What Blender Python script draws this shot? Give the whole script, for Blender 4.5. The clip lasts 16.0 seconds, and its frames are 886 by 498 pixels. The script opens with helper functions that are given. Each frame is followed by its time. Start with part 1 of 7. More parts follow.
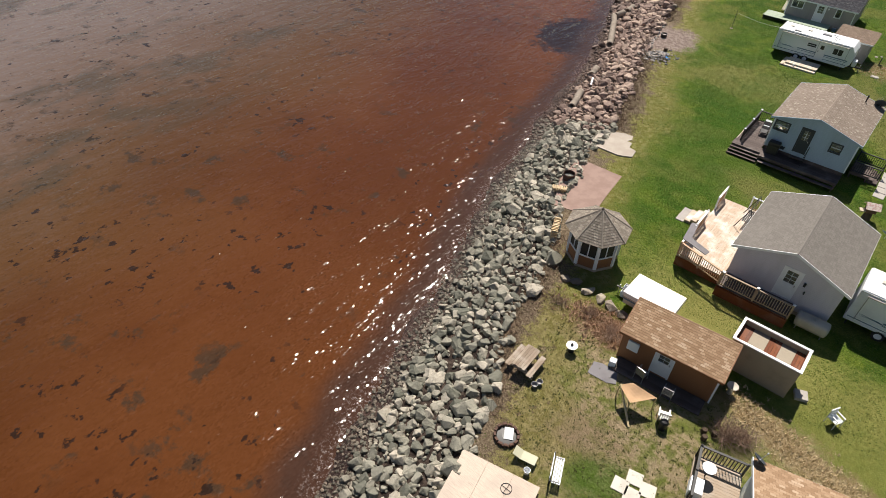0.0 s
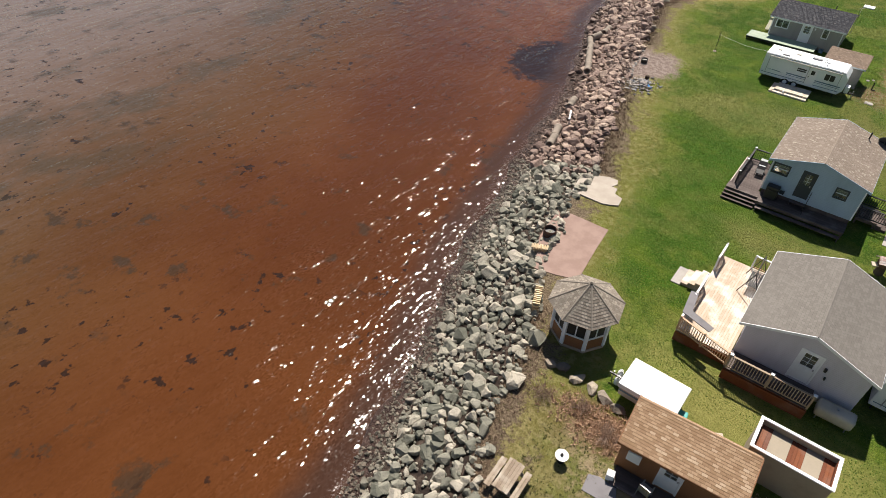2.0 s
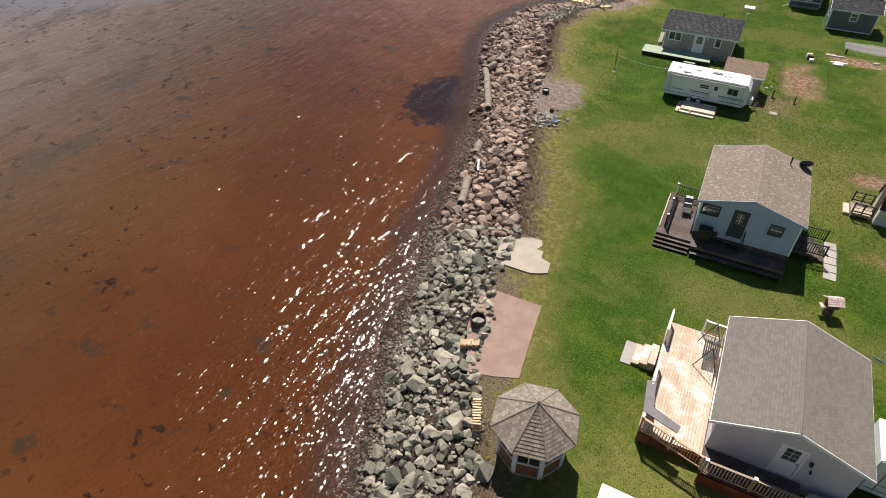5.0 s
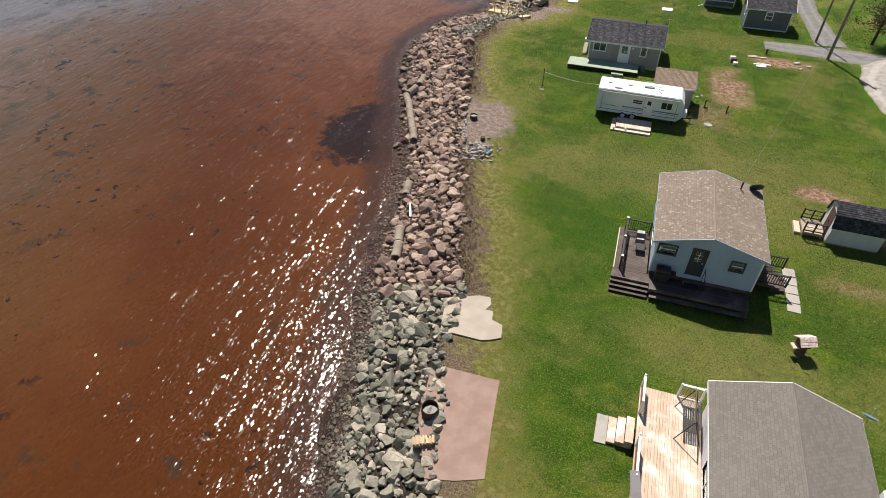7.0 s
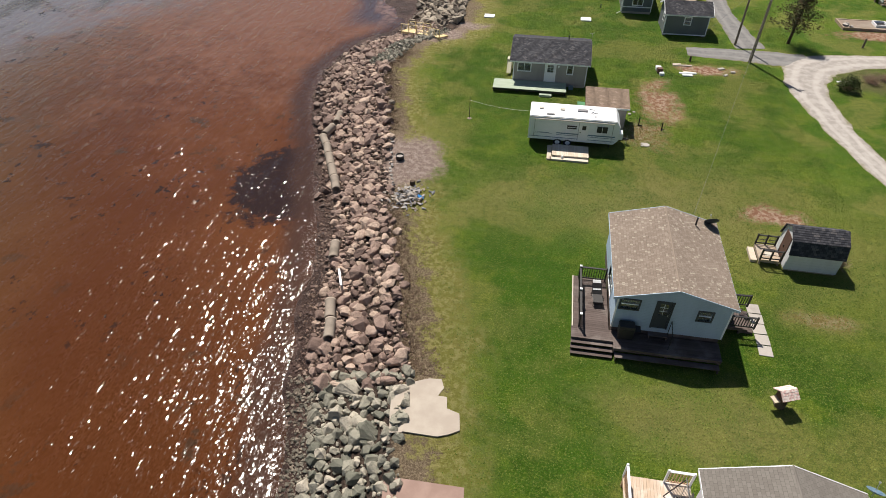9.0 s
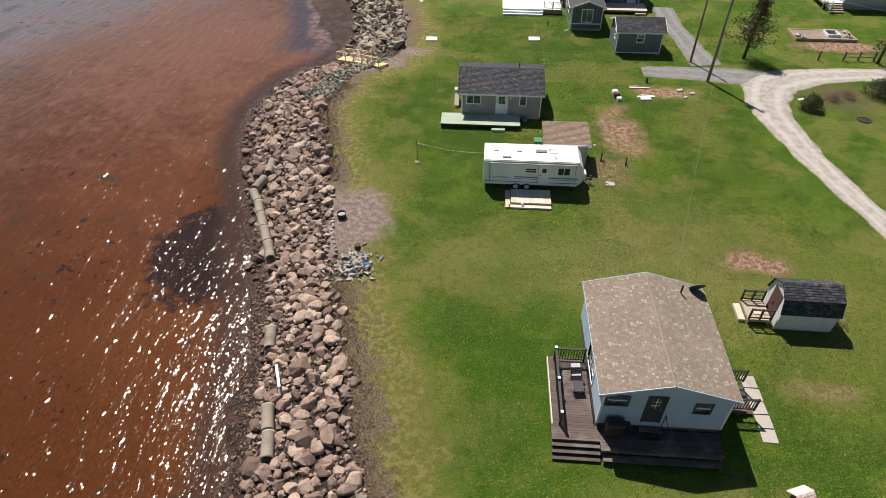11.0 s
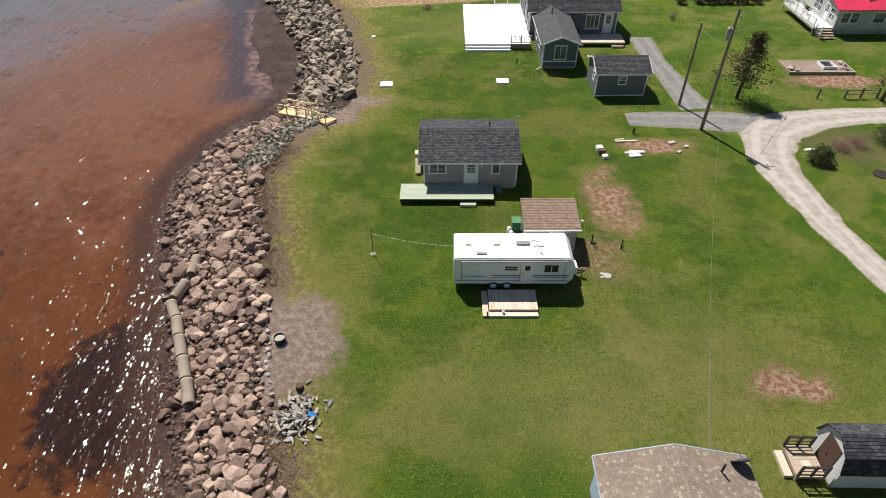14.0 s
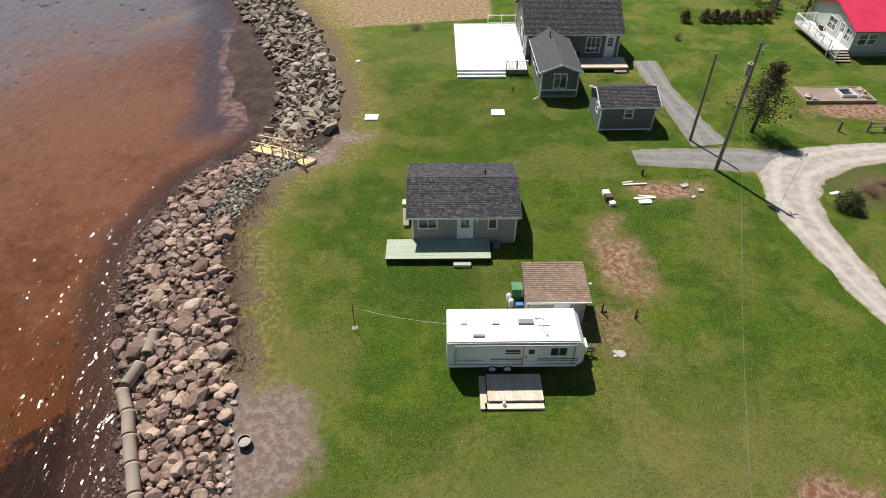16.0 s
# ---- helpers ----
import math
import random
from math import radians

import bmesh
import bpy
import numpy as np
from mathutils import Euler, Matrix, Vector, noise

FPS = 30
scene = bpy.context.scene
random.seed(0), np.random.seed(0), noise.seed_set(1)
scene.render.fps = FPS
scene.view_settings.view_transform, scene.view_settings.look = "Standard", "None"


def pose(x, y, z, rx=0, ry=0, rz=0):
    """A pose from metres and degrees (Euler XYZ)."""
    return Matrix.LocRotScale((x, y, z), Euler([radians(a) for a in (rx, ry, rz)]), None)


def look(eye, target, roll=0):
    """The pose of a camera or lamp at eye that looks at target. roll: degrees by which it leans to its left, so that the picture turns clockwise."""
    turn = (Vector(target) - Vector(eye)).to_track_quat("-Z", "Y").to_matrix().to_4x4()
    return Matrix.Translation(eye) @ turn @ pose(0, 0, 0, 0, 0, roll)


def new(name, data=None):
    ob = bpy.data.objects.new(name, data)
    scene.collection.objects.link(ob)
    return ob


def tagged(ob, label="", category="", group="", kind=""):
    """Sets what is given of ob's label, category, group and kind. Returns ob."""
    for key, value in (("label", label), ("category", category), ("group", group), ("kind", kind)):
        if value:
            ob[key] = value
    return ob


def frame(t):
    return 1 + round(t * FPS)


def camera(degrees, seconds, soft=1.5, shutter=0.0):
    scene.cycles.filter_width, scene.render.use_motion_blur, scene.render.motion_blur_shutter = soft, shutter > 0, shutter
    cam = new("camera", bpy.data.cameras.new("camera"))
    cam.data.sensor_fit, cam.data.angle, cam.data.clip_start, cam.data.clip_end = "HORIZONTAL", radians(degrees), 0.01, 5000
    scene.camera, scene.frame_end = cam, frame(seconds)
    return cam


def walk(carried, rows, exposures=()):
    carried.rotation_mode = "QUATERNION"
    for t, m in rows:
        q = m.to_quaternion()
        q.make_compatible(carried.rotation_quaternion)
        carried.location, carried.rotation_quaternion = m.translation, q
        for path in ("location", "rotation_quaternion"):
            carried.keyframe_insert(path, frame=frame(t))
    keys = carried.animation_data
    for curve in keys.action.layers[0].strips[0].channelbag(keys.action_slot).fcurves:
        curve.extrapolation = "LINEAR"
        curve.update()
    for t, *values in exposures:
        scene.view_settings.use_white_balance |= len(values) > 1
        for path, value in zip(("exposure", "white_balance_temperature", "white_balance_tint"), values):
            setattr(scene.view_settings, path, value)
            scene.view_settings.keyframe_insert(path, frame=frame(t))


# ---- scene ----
cam = camera(73.0, 16.0, soft=0.75)
PATH = [
    (0, (-0.231, 0.358, 25.378), (-1.163, 1.499, 24.025), 1.6),
    (0.5, (-1.243, 1.887, 25.297), (-2.171, 3.034, 23.946), 1.8),
    (1, (-2.224, 3.294, 25.24), (-3.144, 4.448, 23.89), 2.0),
    (1.5, (-2.995, 4.565, 25.159), (-3.9, 5.736, 23.814), 1.9),
    (2, (-3.774, 5.777, 25.072), (-4.656, 6.97, 23.731), 1.8),
    (2.5, (-4.4, 6.894, 25.118), (-5.256, 8.112, 23.782), 1.3),
    (3, (-4.981, 7.99, 25.159), (-5.805, 9.235, 23.827), 0.9),
    (3.5, (-5.653, 9.02, 25.253), (-6.426, 10.299, 23.923), 0.7),
    (4, (-6.24, 10.118, 25.288), (-6.976, 11.421, 23.961), 0.4),
    (4.2, (-6.433, 10.524, 25.305), (-7.159, 11.837, 23.983), 0.2),
    (6.3, (-9.379, 16.031, 25.323), (-9.92, 17.427, 23.996), 0.6),
    (6.5, (-9.554, 16.535, 25.325), (-10.075, 17.941, 24.0), 0.4),
    (7, (-10.089, 17.895, 25.321), (-10.551, 19.32, 23.996), 0.3),
    (7.5, (-10.567, 19.25, 25.289), (-10.973, 20.694, 23.965), 0.2),
    (8, (-11.027, 20.642, 25.317), (-11.378, 22.1, 23.994), 0.1),
    (8.5, (-11.411, 22.02, 25.383), (-11.704, 23.492, 24.061), -0.1),
    (9, (-11.695, 23.516, 25.393), (-11.95, 24.996, 24.071), -0.2),
    (9.2, (-11.816, 24.007, 25.372), (-12.057, 25.494, 24.056), -0.0),
    (11.3, (-12.526, 31.183, 25.451), (-12.611, 32.682, 24.129), -0.2),
    (11.5, (-12.606, 31.866, 25.439), (-12.676, 33.366, 24.118), -0.2),
    (12, (-12.706, 33.642, 25.408), (-12.754, 35.143, 24.088), -0.1),
    (12.5, (-12.732, 35.404, 25.391), (-12.765, 36.906, 24.071), -0.1),
    (13, (-12.753, 37.15, 25.414), (-12.774, 38.651, 24.093), -0.1),
    (13.5, (-12.664, 38.845, 25.453), (-12.679, 40.347, 24.132), -0.2),
    (14, (-12.636, 40.491, 25.442), (-12.642, 41.993, 24.122), -0.1),
    (14.5, (-12.629, 42.047, 25.451), (-12.628, 43.55, 24.132), 0.0),
    (15, (-12.604, 43.599, 25.471), (-12.597, 45.103, 24.152), -0.0),
    (15.5, (-12.578, 45.117, 25.514), (-12.564, 46.619, 24.194), 0.0),
    (16, (-12.571, 46.629, 25.59), (-12.551, 48.129, 24.266), 0.1),
]
EXPOSURES = ((0.0, 0.5), (1.0, 0.56), (2.0, 0.62), (2.7, 0.62), (4.0, 0.48), (16.0, 0.5))
walk(cam, [(t, look(eye, target, roll)) for t, eye, target, roll in PATH], EXPOSURES)

# ---- world, sun, light ----
SUN = Vector((-0.265, 0.496, 0.827)).normalized()
world = bpy.data.worlds.new("sky")
scene.world = world
world.use_nodes = True
wn = world.node_tree
sky = wn.nodes.new("ShaderNodeTexSky")
sky.sky_type, sky.sun_disc = "NISHITA", False
sky.sun_elevation = math.asin(SUN.z)
sky.sun_rotation = math.atan2(SUN.x, SUN.y)
sky.air_density, sky.dust_density = 1.0, 0.5
wn.links.new(sky.outputs[0], wn.nodes["Background"].inputs[0])
wn.nodes["Background"].inputs[1].default_value = 0.043
lamp = bpy.data.lights.new("sun", "SUN")
lamp.energy, lamp.angle, lamp.color = 5.0, radians(0.53), (1.0, 0.92, 0.82)
sun = new("sun", lamp)
sun.matrix_world = look((-40, 60, 90), Vector((-40, 60, 90)) - SUN)


# ---- materials ----
class Nodes:
    """A small wrapper round a material's node tree."""

    def __init__(self, name):
        self.mat = bpy.data.materials.new(name)
        self.mat.use_nodes = True
        self.t = self.mat.node_tree
        self.bsdf = self.t.nodes["Principled BSDF"]
        self.pos = None

    def put(self, socket, v):
        if isinstance(v, bpy.types.NodeSocket):
            self.t.links.new(v, socket)
        elif v is not None:
            if isinstance(v, tuple) and len(v) == 3 and socket.type == "RGBA":
                v = (*v, 1)
            socket.default_value = v

    def place(self):
        if self.pos is None:
            self.pos = self.t.nodes.new("ShaderNodeNewGeometry").outputs["Position"]
        return self.pos

    def local(self):
        return self.t.nodes.new("ShaderNodeTexCoord").outputs["Object"]

    def uv(self):
        return self.t.nodes.new("ShaderNodeTexCoord").outputs["UV"]

    def attr(self, name):
        n = self.t.nodes.new("ShaderNodeAttribute")
        n.attribute_name = name
        return n.outputs["Fac"]

    def random(self, island=False):
        if island:
            return self.t.nodes.new("ShaderNodeNewGeometry").outputs["Random Per Island"]
        return self.t.nodes.new("ShaderNodeObjectInfo").outputs["Random"]

    def noise(self, scale, detail=3.0, rough=0.55, vec=None, distort=0.0):
        n = self.t.nodes.new("ShaderNodeTexNoise")
        self.put(n.inputs["Vector"], vec or self.place())
        n.inputs["Scale"].default_value, n.inputs["Detail"].default_value = scale, detail
        n.inputs["Roughness"].default_value, n.inputs["Distortion"].default_value = rough, distort
        return n.outputs["Fac"]

    def voronoi(self, scale, vec=None, out="Distance"):
        n = self.t.nodes.new("ShaderNodeTexVoronoi")
        self.put(n.inputs["Vector"], vec or self.place())
        n.inputs["Scale"].default_value = scale
        return n.outputs[out]

    def scaled(self, sx, sy, sz, vec=None, loc=(0, 0, 0), rot=0.0):
        n = self.t.nodes.new("ShaderNodeMapping")
        self.put(n.inputs["Vector"], vec or self.place())
        n.inputs["Location"].default_value = loc
        n.inputs["Rotation"].default_value = (0, 0, rot)
        n.inputs["Scale"].default_value = (sx, sy, sz)
        return n.outputs[0]

    def math(self, op, a, b=0.0, c=0.0, clamp=False):
        n = self.t.nodes.new("ShaderNodeMath")
        n.operation, n.use_clamp = op, clamp
        for s, v in zip(n.inputs, (a, b, c)):
            self.put(s, v)
        return n.outputs[0]

    def step(self, v, lo, hi):
        """0 below lo, 1 above hi, smooth between; lo may lie above hi."""
        n = self.t.nodes.new("ShaderNodeMapRange")
        n.interpolation_type = "SMOOTHSTEP"
        flip = lo > hi
        for s, x in zip(n.inputs, (v, min(lo, hi), max(lo, hi), float(flip), float(not flip))):
            self.put(s, x)
        return n.outputs[0]

    def mix(self, fac, a, b, kind="MIX"):
        n = self.t.nodes.new("ShaderNodeMixRGB")
        n.blend_type = kind
        for s, v in zip(n.inputs, (fac, a, b)):
            self.put(s, v)
        return n.outputs[0]

    def sep(self, vec=None):
        n = self.t.nodes.new("ShaderNodeSeparateXYZ")
        self.put(n.inputs[0], vec or self.place())
        return n.outputs

    def bump(self, height, dist, strength=1.0, normal=None):
        n = self.t.nodes.new("ShaderNodeBump")
        self.put(n.inputs["Height"], height)
        n.inputs["Distance"].default_value, n.inputs["Strength"].default_value = dist, strength
        if normal is not None:
            self.put(n.inputs["Normal"], normal)
        return n.outputs[0]

    def done(self, color=None, rough=0.7, normal=None, metal=0.0, spec=0.5, transmission=0.0, ior=1.45):
        b = self.bsdf
        for key, v in (("Base Color", color), ("Roughness", rough), ("Normal", normal), ("Metallic", metal),
                       ("Specular IOR Level", spec), ("Transmission Weight", transmission), ("IOR", ior)):
            self.put(b.inputs[key], v)
        return self.mat


def painted(name, col, rough=0.55, vary=0.12, grain=9.0, metal=0.0, dirt=0.25):
    """Paint, plastic or metal with faint grain, stains and dirt."""
    m = Nodes(name)
    big, small = m.noise(0.9, 4), m.noise(grain, 3)
    dark = tuple(c * (1 - dirt) for c in col)
    c = m.mix(m.step(big, 0.45, 0.75), col, dark)
    c = m.mix(m.math("MULTIPLY", small, vary), c, (0.12, 0.1, 0.08))
    return m.done(c, rough, m.bump(small, 0.004, 0.4), metal)


def siding(name, col, axis="z", pitch=0.115):
    """Lapped boards on a wall."""
    m = Nodes(name)
    z = m.sep()[2]
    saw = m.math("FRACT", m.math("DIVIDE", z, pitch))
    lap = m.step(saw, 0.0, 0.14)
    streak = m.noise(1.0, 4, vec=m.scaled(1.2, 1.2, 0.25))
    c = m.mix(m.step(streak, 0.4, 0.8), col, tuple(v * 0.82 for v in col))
    # a thin shade line at each lap, painted into the board colour
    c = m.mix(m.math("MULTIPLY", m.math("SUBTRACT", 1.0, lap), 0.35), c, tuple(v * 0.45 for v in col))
    c = m.mix(m.math("MULTIPLY", m.noise(14, 2), 0.1), c, (0.15, 0.13, 0.1))
    return m.done(c, 0.6, m.bump(m.math("SUBTRACT", 1.0, saw), 0.012, 0.8))


def shingles(name, base, alt, pale, tab=0.19, course=0.145, flecks=0.35):
    """Asphalt or cedar shingles, laid by the roof's own metres."""
    m = Nodes(name)
    n = m.t.nodes.new("ShaderNodeTexBrick")
    m.put(n.inputs["Vector"], m.uv())
    m.put(n.inputs["Color1"], (0.0, 0.0, 0.0))
    m.put(n.inputs["Color2"], (1.0, 1.0, 1.0))
    m.put(n.inputs["Mortar"], (0.3, 0.3, 0.3))
    for key, v in (("Scale", 1.0), ("Mortar Size", 0.006), ("Brick Width", tab), ("Row Height", course), ("Bias", 0.0)):
        n.inputs[key].default_value = v
    rnd = n.outputs["Color"]
    c = m.mix(m.step(rnd, 0.15, 0.75), base, alt)
    c = m.mix(m.math("MULTIPLY", m.step(rnd, 0.84, 0.96), flecks * 2.4), c, pale)
    c = m.mix(m.math("MULTIPLY", n.outputs["Fac"], 0.55), c, tuple(v * 0.4 for v in base))
    c = m.mix(m.math("MULTIPLY", m.noise(60, 2), 0.3), c, tuple(v * 0.55 for v in base))
    c = m.mix(m.math("MULTIPLY", m.step(m.noise(0.5, 4), 0.45, 0.75), 0.2), c, tuple(v * 1.2 for v in alt))
    return m.done(c, 0.9, m.bump(m.noise(45, 3), 0.006, 0.7), spec=0.25)


def boards(name, col, col2, grey=(0.3, 0.28, 0.26), along="y", worn=0.4, rough=0.75):
    """Weathered timber; each board differs a little."""
    m = Nodes(name)
    sc = {"x": (0.7, 14, 14), "y": (14, 0.7, 14), "z": (14, 14, 0.7)}[along]
    fibre = m.noise(3.0, 5, 0.65, vec=m.scaled(*sc))
    c = m.mix(m.random(), col, col2)
    c = m.mix(m.math("MULTIPLY", m.step(fibre, 0.42, 0.72), 0.55), c, tuple(v * 0.55 for v in col))
    c = m.mix(m.math("MULTIPLY", m.step(m.noise(1.1, 5), 0.45, 0.7), worn), c, grey)
    return m.done(c, rough, m.bump(fibre, 0.006, 0.6), spec=0.3)


def rock_mat(name, cols, island):
    m = Nodes(name)
    r = m.random(island)
    c = m.mix(m.step(r, 0.0, 0.5), cols[0], cols[1])
    c = m.mix(m.step(r, 0.5, 1.0), c, cols[2])
    c = m.mix(m.math("MULTIPLY", m.step(m.noise(2.2, 5), 0.45, 0.75), 0.5), c, tuple(v * 0.6 for v in cols[0]))
    c = m.mix(m.math("MULTIPLY", m.step(m.noise(9, 4), 0.5, 0.7), 0.35), c, cols[3])
    z = m.math("ADD", m.sep()[2], m.math("MULTIPLY", m.noise(0.7, 3), 0.5))
    wet = m.step(z, -0.75, -1.45)
    c = m.mix(wet, c, m.mix(1.0, c, (0.42, 0.36, 0.33), "MULTIPLY"))
    rough = m.math("SUBTRACT", 0.85, m.math("MULTIPLY", wet, 0.35))
    return m.done(c, rough, m.bump(m.noise(6, 6, 0.7), 0.09, 1.0))


WHITE = painted("white_paint", (0.8, 0.82, 0.84), 0.5, 0.06, dirt=0.1)
WHITE_ROOF = painted("white_roof_coating", (0.84, 0.84, 0.84), 0.45, 0.05, dirt=0.06)
CREAM = painted("cream_plastic", (0.52, 0.49, 0.42), 0.5)
BLACK = painted("black_metal", (0.02, 0.02, 0.022), 0.45)
DARKTRIM = painted("navy_trim", (0.035, 0.045, 0.06), 0.5)
STEEL = painted("galvanised_steel", (0.45, 0.46, 0.47), 0.4, metal=0.8)
GREYPLASTIC = painted("grey_plastic", (0.22, 0.22, 0.23), 0.5)
RUST = painted("rusty_iron", (0.1, 0.045, 0.03), 0.85, 0.4)
BLUE = painted("blue_plastic", (0.02, 0.22, 0.6), 0.4)
GREEN = painted("green_plastic", (0.05, 0.2, 0.08), 0.5)
TEAL = painted("teal_plastic", (0.05, 0.35, 0.33), 0.5)
RED_ROOF = painted("red_sheet_roof", (0.6, 0.03, 0.085), 0.4)
YELLOW = painted("yellow_plastic", (0.5, 0.49, 0.35), 0.6)
TAN_CLOTH = painted("tan_canvas", (0.5, 0.32, 0.18), 0.85)
STRIPE = painted("slate_blue_stripe", (0.12, 0.2, 0.28), 0.4)
MATGREY = painted("grey_rug", (0.2, 0.19, 0.2), 0.9)
CONCRETE = painted("concrete", (0.42, 0.39, 0.36), 0.9, 0.3)
TUBE = painted("weathered_concrete", (0.38, 0.32, 0.26), 0.9, 0.35, dirt=0.4)
ORANGE = painted("orange_plastic", (0.7, 0.2, 0.05), 0.5)
RUBBER = painted("rubber", (0.02, 0.02, 0.02), 0.8)

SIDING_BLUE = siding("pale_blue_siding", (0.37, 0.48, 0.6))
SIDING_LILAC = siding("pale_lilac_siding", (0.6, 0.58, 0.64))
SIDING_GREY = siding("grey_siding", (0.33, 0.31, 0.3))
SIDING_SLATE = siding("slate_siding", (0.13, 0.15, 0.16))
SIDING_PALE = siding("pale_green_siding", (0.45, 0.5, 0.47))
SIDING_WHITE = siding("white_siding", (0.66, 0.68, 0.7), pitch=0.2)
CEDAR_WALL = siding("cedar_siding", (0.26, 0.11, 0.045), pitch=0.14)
BEIGE_WALL = painted("beige_panel", (0.34, 0.29, 0.22), 0.8, 0.2)
REDWOOD = boards("red_stained_boards", (0.2, 0.065, 0.026), (0.14, 0.042, 0.018), worn=0.15, along="z")

SH_BROWN = shingles("brown_shingles", (0.2, 0.16, 0.13), (0.25, 0.205, 0.17), (0.42, 0.38, 0.31), tab=0.13, course=0.145, flecks=0.24)
SH_GREY = shingles("grey_shingles", (0.165, 0.15, 0.135), (0.19, 0.175, 0.158), (0.22, 0.2, 0.185), flecks=0.1)
SH_DARK = shingles("charcoal_shingles", (0.035, 0.037, 0.045), (0.075, 0.075, 0.085), (0.13, 0.12, 0.12), flecks=0.3)
SH_TAN = shingles("tan_shingles", (0.27, 0.17, 0.1), (0.38, 0.26, 0.165), (0.5, 0.38, 0.27), tab=0.24)
SH_OLD = shingles("faded_brown_shingles", (0.2, 0.15, 0.115), (0.27, 0.2, 0.15), (0.33, 0.25, 0.2))
SHEET_DARK = shingles("charcoal_sheet_roof", (0.07, 0.074, 0.08), (0.08, 0.085, 0.09), (0.1, 0.1, 0.105), tab=0.9, flecks=0.1)
SH_CEDAR = shingles("grey_cedar_shingles", (0.2, 0.17, 0.14), (0.3, 0.26, 0.215), (0.38, 0.33, 0.27), tab=0.14, course=0.16)

CAPS = {}
for mt_, c_ in ((SH_BROWN, (0.25, 0.2, 0.16)), (SH_GREY, (0.18, 0.165, 0.15)), (SH_DARK, (0.06, 0.06, 0.068)), (SHEET_DARK, (0.08, 0.085, 0.09)), (SH_TAN, (0.32, 0.2, 0.12)), (SH_OLD, (0.25, 0.19, 0.145)), (SH_CEDAR, (0.27, 0.235, 0.195))):
    CAPS[mt_.name] = painted(mt_.name + "_cap", c_, 0.9, 0.3)

DECK_NEW = boards("new_deck_boards", (0.5, 0.38, 0.28), (0.58, 0.47, 0.38), (0.78, 0.74, 0.68), along="y", worn=0.9)
DECK_NEW_Y = boards("new_timber", (0.5, 0.32, 0.2), (0.58, 0.4, 0.27), (0.6, 0.52, 0.42), along="z", worn=0.3)
DECK_DARK = boards("dark_deck_boards", (0.08, 0.06, 0.054), (0.12, 0.092, 0.084), (0.22, 0.19, 0.175), along="x", worn=0.5)
DECK_GREEN = boards("pale_green_deck_boards", (0.33, 0.4, 0.3), (0.38, 0.45, 0.35), (0.45, 0.48, 0.42), along="x", worn=0.3)
OLD_WOOD = boards("old_grey_wood", (0.33, 0.25, 0.18), (0.42, 0.34, 0.26), (0.4, 0.37, 0.33), along="x", worn=0.5)
GREY_WOOD = boards("weathered_table_wood", (0.24, 0.18, 0.13), (0.36, 0.29, 0.22), (0.5, 0.45, 0.38), along="x", worn=0.6)
PALE_WOOD = boards("pale_bleached_wood", (0.55, 0.46, 0.36), (0.66, 0.58, 0.48), (0.6, 0.57, 0.52), along="x", worn=0.4)
POLE_WOOD = boards("pole_wood", (0.22, 0.17, 0.13), (0.28, 0.22, 0.17), (0.3, 0.27, 0.24), along="z", worn=0.5)
YELLOW_WOOD = boards("fresh_yellow_wood", (0.62, 0.48, 0.24), (0.7, 0.56, 0.32), (0.6, 0.5, 0.35), along="x", worn=0.2)
PLYWOOD = boards("pinkish_plywood", (0.56, 0.45, 0.36), (0.6, 0.5, 0.41), (0.4, 0.34, 0.29), along="x", worn=0.55)
SPLIT_WOOD = boards("split_firewood", (0.5, 0.36, 0.2), (0.66, 0.52, 0.34), (0.45, 0.38, 0.3), along="x", worn=0.3)
BARK = boards("bark", (0.07, 0.05, 0.035), (0.1, 0.07, 0.05), (0.16, 0.14, 0.12), along="z", worn=0.3, rough=0.9)
TWIG = boards("dry_twigs", (0.3, 0.2, 0.15), (0.4, 0.29, 0.22), (0.4, 0.34, 0.28), along="z", worn=0.3, rough=0.9)

m = Nodes("window_glass")
m.put(m.bsdf.inputs["Coat Weight"], 0.0)
GLASS = m.done((0.75, 0.8, 0.8), 0.03, transmission=0.92, ior=1.45)
m = Nodes("dark_screen")
SCREEN = m.done(m.mix(m.math("MULTIPLY", m.noise(120, 1), 0.4), (0.012, 0.012, 0.013), (0.05, 0.05, 0.05)), 0.5)

ROCKS = {}
for key, cols in (("grey", ((0.14, 0.14, 0.11), (0.29, 0.275, 0.22), (0.48, 0.43, 0.35), (0.09, 0.1, 0.074))),
                  ("red", ((0.17, 0.115, 0.095), (0.31, 0.22, 0.18), (0.5, 0.38, 0.3), (0.1, 0.07, 0.06))),
                  ("tan", ((0.17, 0.14, 0.11), (0.28, 0.235, 0.185), (0.42, 0.36, 0.28), (0.11, 0.09, 0.07)))):
    ROCKS[key] = (rock_mat(key + "_rock", cols, False), rock_mat(key + "_rock_heap", cols, True))


def leaf_mat(name, a, b):
    m = Nodes(name)
    return m.done(m.mix(m.random(True), a, b), 0.75, spec=0.3)


